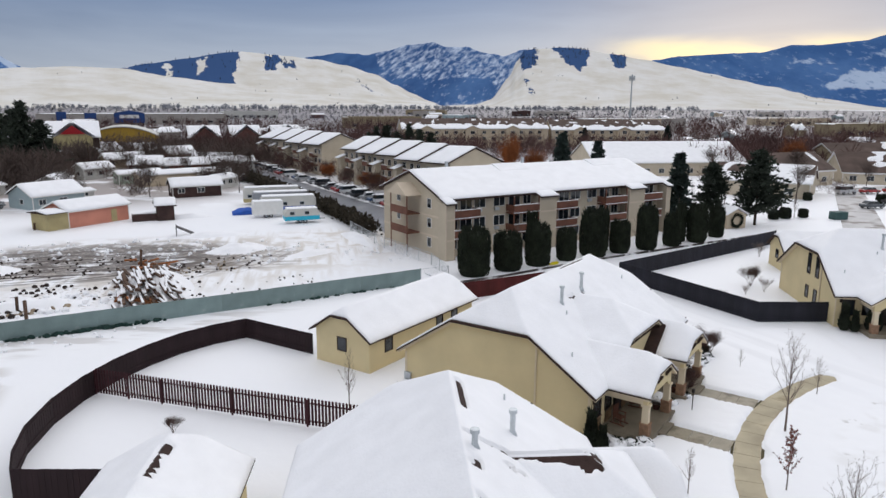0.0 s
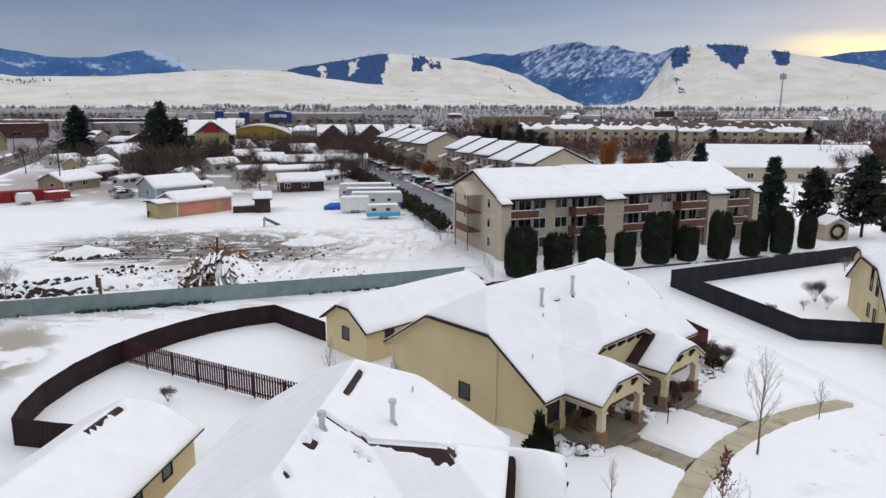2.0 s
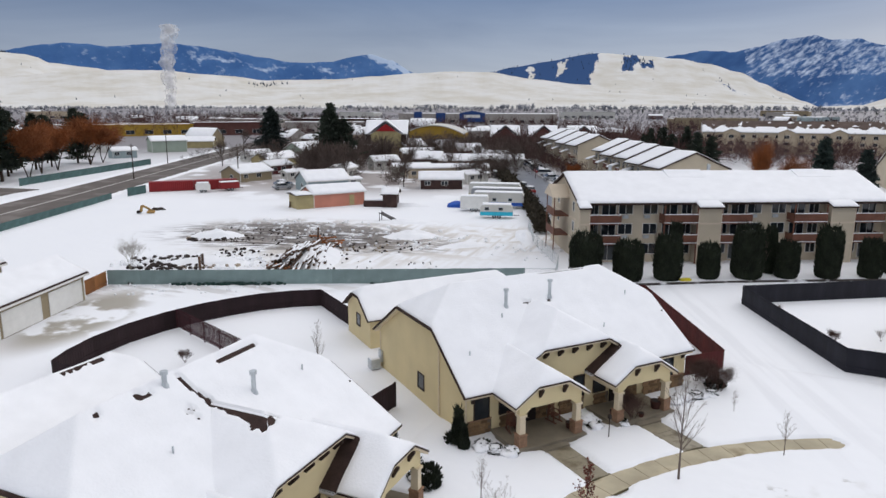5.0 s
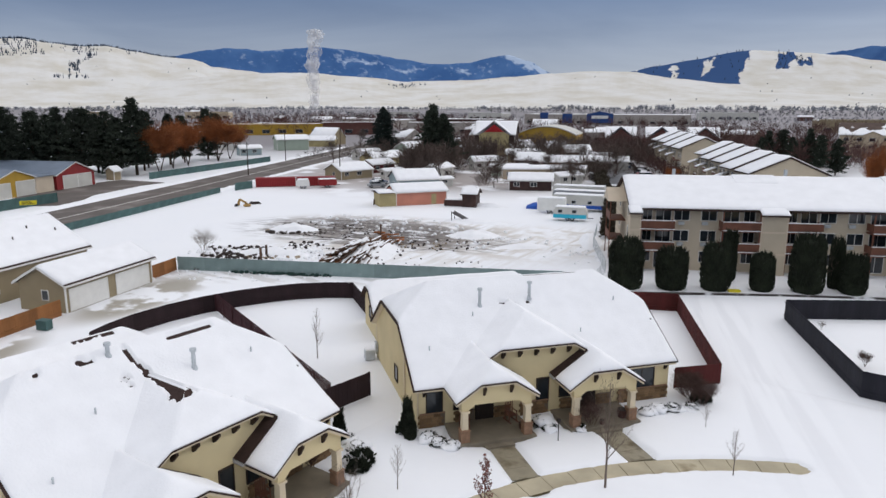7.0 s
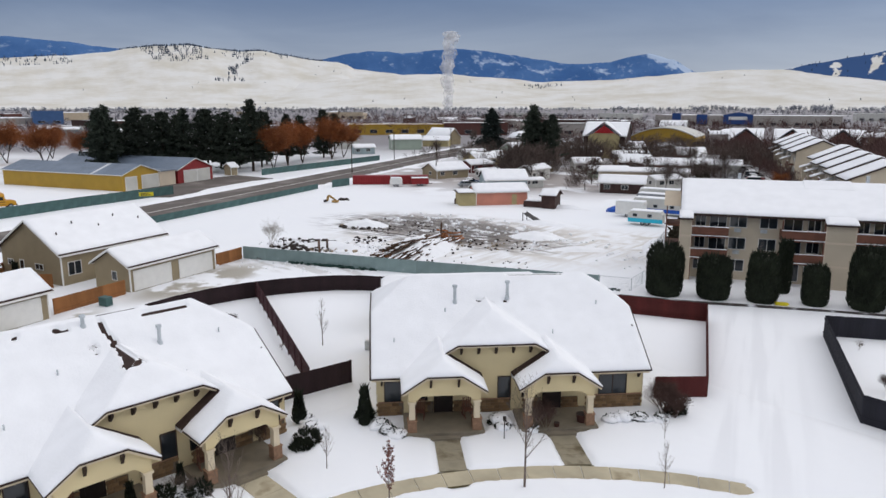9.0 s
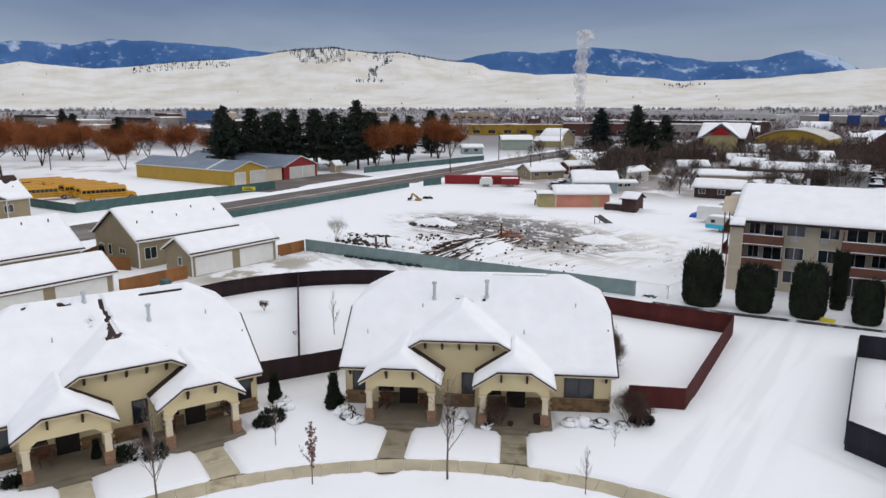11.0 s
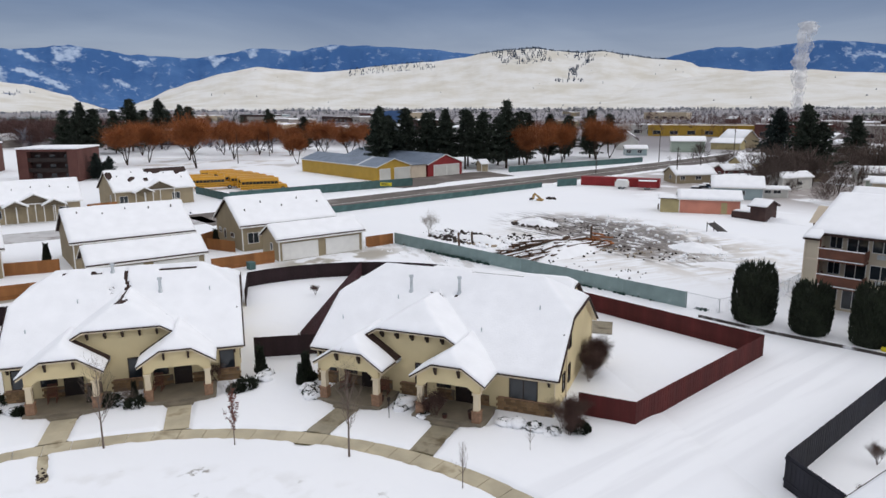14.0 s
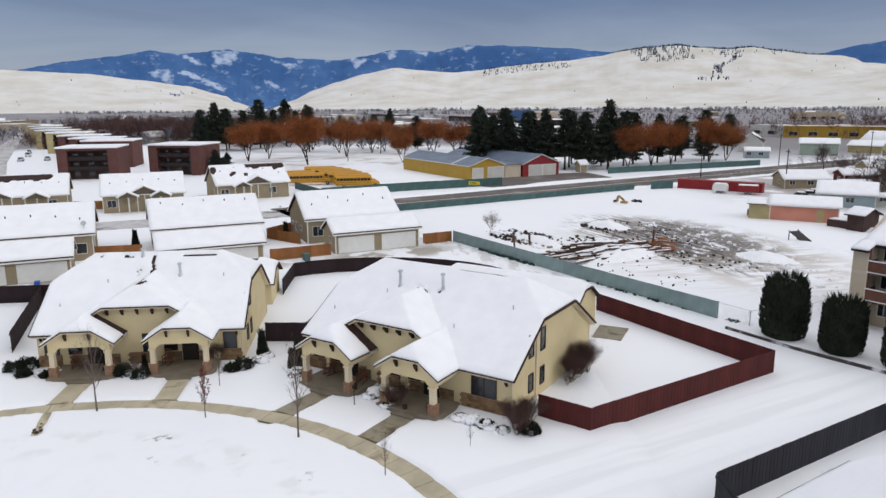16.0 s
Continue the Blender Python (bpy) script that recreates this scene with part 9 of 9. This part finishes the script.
def evergreen_bush(x, y, r, seed):
    rnd = random.Random(seed)
    B = thing("evergreen_bush", pose(x, y, 0), "low dark evergreen bush beside a porch", "shrub", "dark bushes by the porches")
    V, F = [], []
    for i in range(700):
        a, e = rnd.uniform(0, 6.283), rnd.random()
        lump = 1 + 0.3 * noise.noise((math.cos(a) * 1.7, math.sin(a) * 1.7, e * 2 + seed))
        p = Vector((r * math.cos(a) * math.sqrt(1 - e * e * 0.85), r * math.sin(a) * math.sqrt(1 - e * e * 0.85), r * 0.95 * e + 0.08)) * lump
        tuft(V, F, p * rnd.uniform(0.6, 1.0), (p + Vector((0, 0, 0.35))).normalized(), rnd.uniform(0.16, 0.3), rnd.uniform(0.035, 0.07), rnd)
    mesh_part("foliage", V, F, ARBOR, B)
    bm = bmesh.new()
    for k in range(5):
        a = k * 1.257 + rnd.random()
        tube(bm, (0.05 * math.cos(a), 0.05 * math.sin(a), -0.1), (r * 0.6 * math.cos(a), r * 0.6 * math.sin(a), r * 0.6), 0.03, 0.012)
    part("stems", bm, DARKBARK, B)


for i, (x, y, r) in enumerate(((8.7, 32.0, 0.75), (9.1, 31.3, 0.55), (10.0, 24.9, 0.65), (9.5, 23.3, 0.7), (9.4, 16.1, 0.5), (7.8, 15.6, 0.8), (8.2, 14.8, 0.7), (9.7, 18.0, 0.45), (8.1, 36.3, 0.6), (20.2, 52.0, 0.6))):
    evergreen_bush(x, y, r, 340 + i)


def rocker(m):
    C = tagged(_at(new("porch_chair"), m), "brown wooden rocking chair on a porch", "chair", "porch chairs")
    part("seat", boxes((-0.28, -0.26, 0.42, 0.28, 0.28, 0.46)), REDWOOD, C)
    for k in range(5):
        part("back_slat", boxes((-0.26 + 0.12 * k, 0.26, 0.46, -0.2 + 0.12 * k, 0.3, 1.15)), REDWOOD, C)
    for xx in (-0.28, 0.24):
        part("arm", boxes((xx, -0.28, 0.66, xx + 0.05, 0.3, 0.7)), REDWOOD, C)
        part("rocker", boxes((xx, -0.45, 0.02, xx + 0.05, 0.5, 0.08)), REDWOOD, C)
        for yy in (-0.24, 0.24):
            part("leg", boxes((xx, yy, 0.06, xx + 0.05, yy + 0.05, 0.66)), REDWOOD, C)


mA, mB = pose(8.54, 36.41, 0, 0, 0, 55.4), pose(8.25, 16.07, 0, 0, 0, 94)
rocker(mA @ pose(6.1, -0.35, 0.3, 0, 0, 10))
rocker(mA @ pose(3.1, -0.35, 0.3, 0, 0, -10))
rocker(mB @ pose(10.0, -0.35, 0.3, 0, 0, -10))
rocker(mB @ pose(3.4, -0.35, 0.3, 0, 0, 5))
POT = material("dark_ceramic_pot", (0.060, 0.022, 0.016), 0.6, 3, 0.2)
for (u, v, r) in ((9.75, -1.6, 0.3), (13.0, -1.75, 0.36), (11.3, -2.3, 0.18), (6.4, -1.5, 0.25)):
    p = tagged(_at(new("flower_pot"), mA @ pose(u, v, 0.3)), "dark brown empty flower pot on a porch", "pot", "porch pots")
    bm = tube(bmesh.new(), (0, 0, 0), (0, 0, r * 1.4), r * 0.75, r, 14)
    part("pot", bm, POT, p)
    part("soil", tube(bmesh.new(), (0, 0, r * 1.38), (0, 0, r * 1.43), r * 0.9, r * 0.9, 14), SOIL, p)
lp = tagged(_at(new("garden_lamp"), mA @ pose(7.9, -3.3, 0)), "black garden lamp post in the snow", "lamp")
part("post", tube(bmesh.new(), (0, 0, 0), (0, 0, 1.3), 0.03, 0.03, 8), DOORDARK, lp)
part("lantern", boxes((-0.09, -0.09, 1.3, 0.09, 0.09, 1.55), bevel=0.02), DOORDARK, lp)
me_ = tagged(_at(new("electric_meter"), mA @ pose(0.3, 13.2, 0.4)), "grey electric meter boxes on the wall", "meter")
part("box", boxes((-0.05, 0, 0, 0.14, 0.5, 0.9), bevel=0.02), GALV, me_)
ac = tagged(_at(new("air_conditioner"), mA @ pose(-0.6, 13.0, 0)), "grey outdoor air conditioner with snow on top", "air conditioner")
part("body", boxes((0, 0, 0, 0.75, 0.75, 0.75), bevel=0.03), GALV, ac)
part("snow_cap", boxes((0.02, 0.02, 0.74, 0.73, 0.73, 0.86), bevel=0.04), SNOW, ac)

# ---- lawn snow, standing above the swept paths ----
def lawn_snow():
    cx, cy = 38.8, 25.4

    def seg(px_, py_, ax, ay, bx, by):
        dx, dy = bx - ax, by - ay
        t = max(0, min(1, ((px_ - ax) * dx + (py_ - ay) * dy) / (dx * dx + dy * dy)))
        return math.hypot(px_ - ax - t * dx, py_ - ay - t * dy)

    walks = []
    for m, u, v0 in ((mA, 4.55, -6.9), (mA, 11.5, -6.6), (mB, 4.55, -5.9), (mB, 11.5, -6.1)):
        p, q = m @ Vector((u, v0 - 0.6, 0)), m @ Vector((u, -2.5, 0))
        walks.append((p.x, p.y, q.x, q.y, 0.70))
    walks.append((16.0, 21.1, 18.9, 21.95, 0.12))
    for m, u0, u1 in ((mA, 2.1, 6.9), (mA, 9.15, 13.8), (mB, 2.1, 6.9), (mB, 9.15, 13.8)):
        p, q = m @ Vector((u0 + 1.3, -1.0, 0)), m @ Vector((u1 - 1.3, -1.0, 0))
        walks.append((p.x, p.y, q.x, q.y, 1.5))

    def gap(x, y):
        r = math.hypot(x - cx, y - cy)
        ang = math.degrees(math.atan2(y - cy, x - cx)) % 360
        g = 9.0
        if 114 < ang < 222:
            g = abs(r - 24.15) - 0.52
            if ang < 118:
                g += (118 - ang) * 0.5
        for ax, ay, bx, by, w in walks:
            g = min(g, seg(x, y, ax, ay, bx, by) - w)
        return g

    def top(x, y):
        g = gap(x, y) + 0.10 * wob(x, y, 1.3, 8) + 0.05 * wob(x, y, 3.5, 2)
        edge = min(x - 4, 34 - x, y - 10, 60 - y)
        k = soft(g, 0.0, 0.34)
        z = -0.12 + 0.29 * k + k * (0.04 * wob(x, y, 0.25, 4) + 0.02 * wob(x, y, 1.1, 6))
        return z if edge > 3 else -0.3 + (z + 0.3) * soft(edge, 0, 3)

    ob = part("snow_cover", sheet(steps(4, 34, 0.22), steps(10, 60, 0.22), top, lambda x, y: -0.4), bpy.data.materials["snowy_ground"], smooth=True)
    return tagged(ob, "deep snow on the lawns above the swept paths", "snow", kind="structure")


lawn_snow()
TURF = material("winter_turf", (0.075, 0.062, 0.030), 0.95, 2.0, 0.4, 0.5, 30)
for k, (a, b) in enumerate(((23.28, 23.44), (24.86, 25.0))):
    bm = bmesh.new()
    ra = [radians(118 + 98 * i / 60) for i in range(61)]
    lo = [bm.verts.new((38.8 + a * math.cos(t), 25.4 + a * math.sin(t), 0.0)) for t in ra]
    hi = [bm.verts.new((38.8 + b * math.cos(t), 25.4 + b * math.sin(t), 0.0)) for t in ra]
    for i in range(60):
        bm.faces.new([lo[i], lo[i + 1], hi[i + 1], hi[i]])
    tagged(part("turf_edge", bm, TURF), "brown winter turf along the footpath", "grass", kind="structure")
sd = thing("yellow_sledge", pose(13.2, 81.6, 0.13, 0, 0, 30), "yellow plastic sledge leaning by the hedge", "sledge")
part("body", prism([(-0.55, 0.0), (0.5, 0.0), (0.7, 0.2), (0.62, 0.26), (0.45, 0.1), (-0.5, 0.1), (-0.55, 0.3), (-0.62, 0.3)], "y", -0.25, 0.25), YELLOWSIGN, sd)
part("rim", boxes((-0.5, -0.3, 0.1, 0.5, -0.25, 0.4)), YELLOWSIGN, sd)
dish = thing("satellite_dish", pose(-32.2, 1.7, 4.5, 0, 0, 60), "small grey satellite dish on a gable", "satellite dish")
part("dish", tube(bmesh.new(), (0, 0, 0.3), (0.1, -0.12, 0.38), 0.34, 0.26, 12), GALV, dish)
part("arm", tube(bmesh.new(), (0, 0, -0.6), (0, 0, 0.3), 0.03, 0.03, 6), GALV, dish)
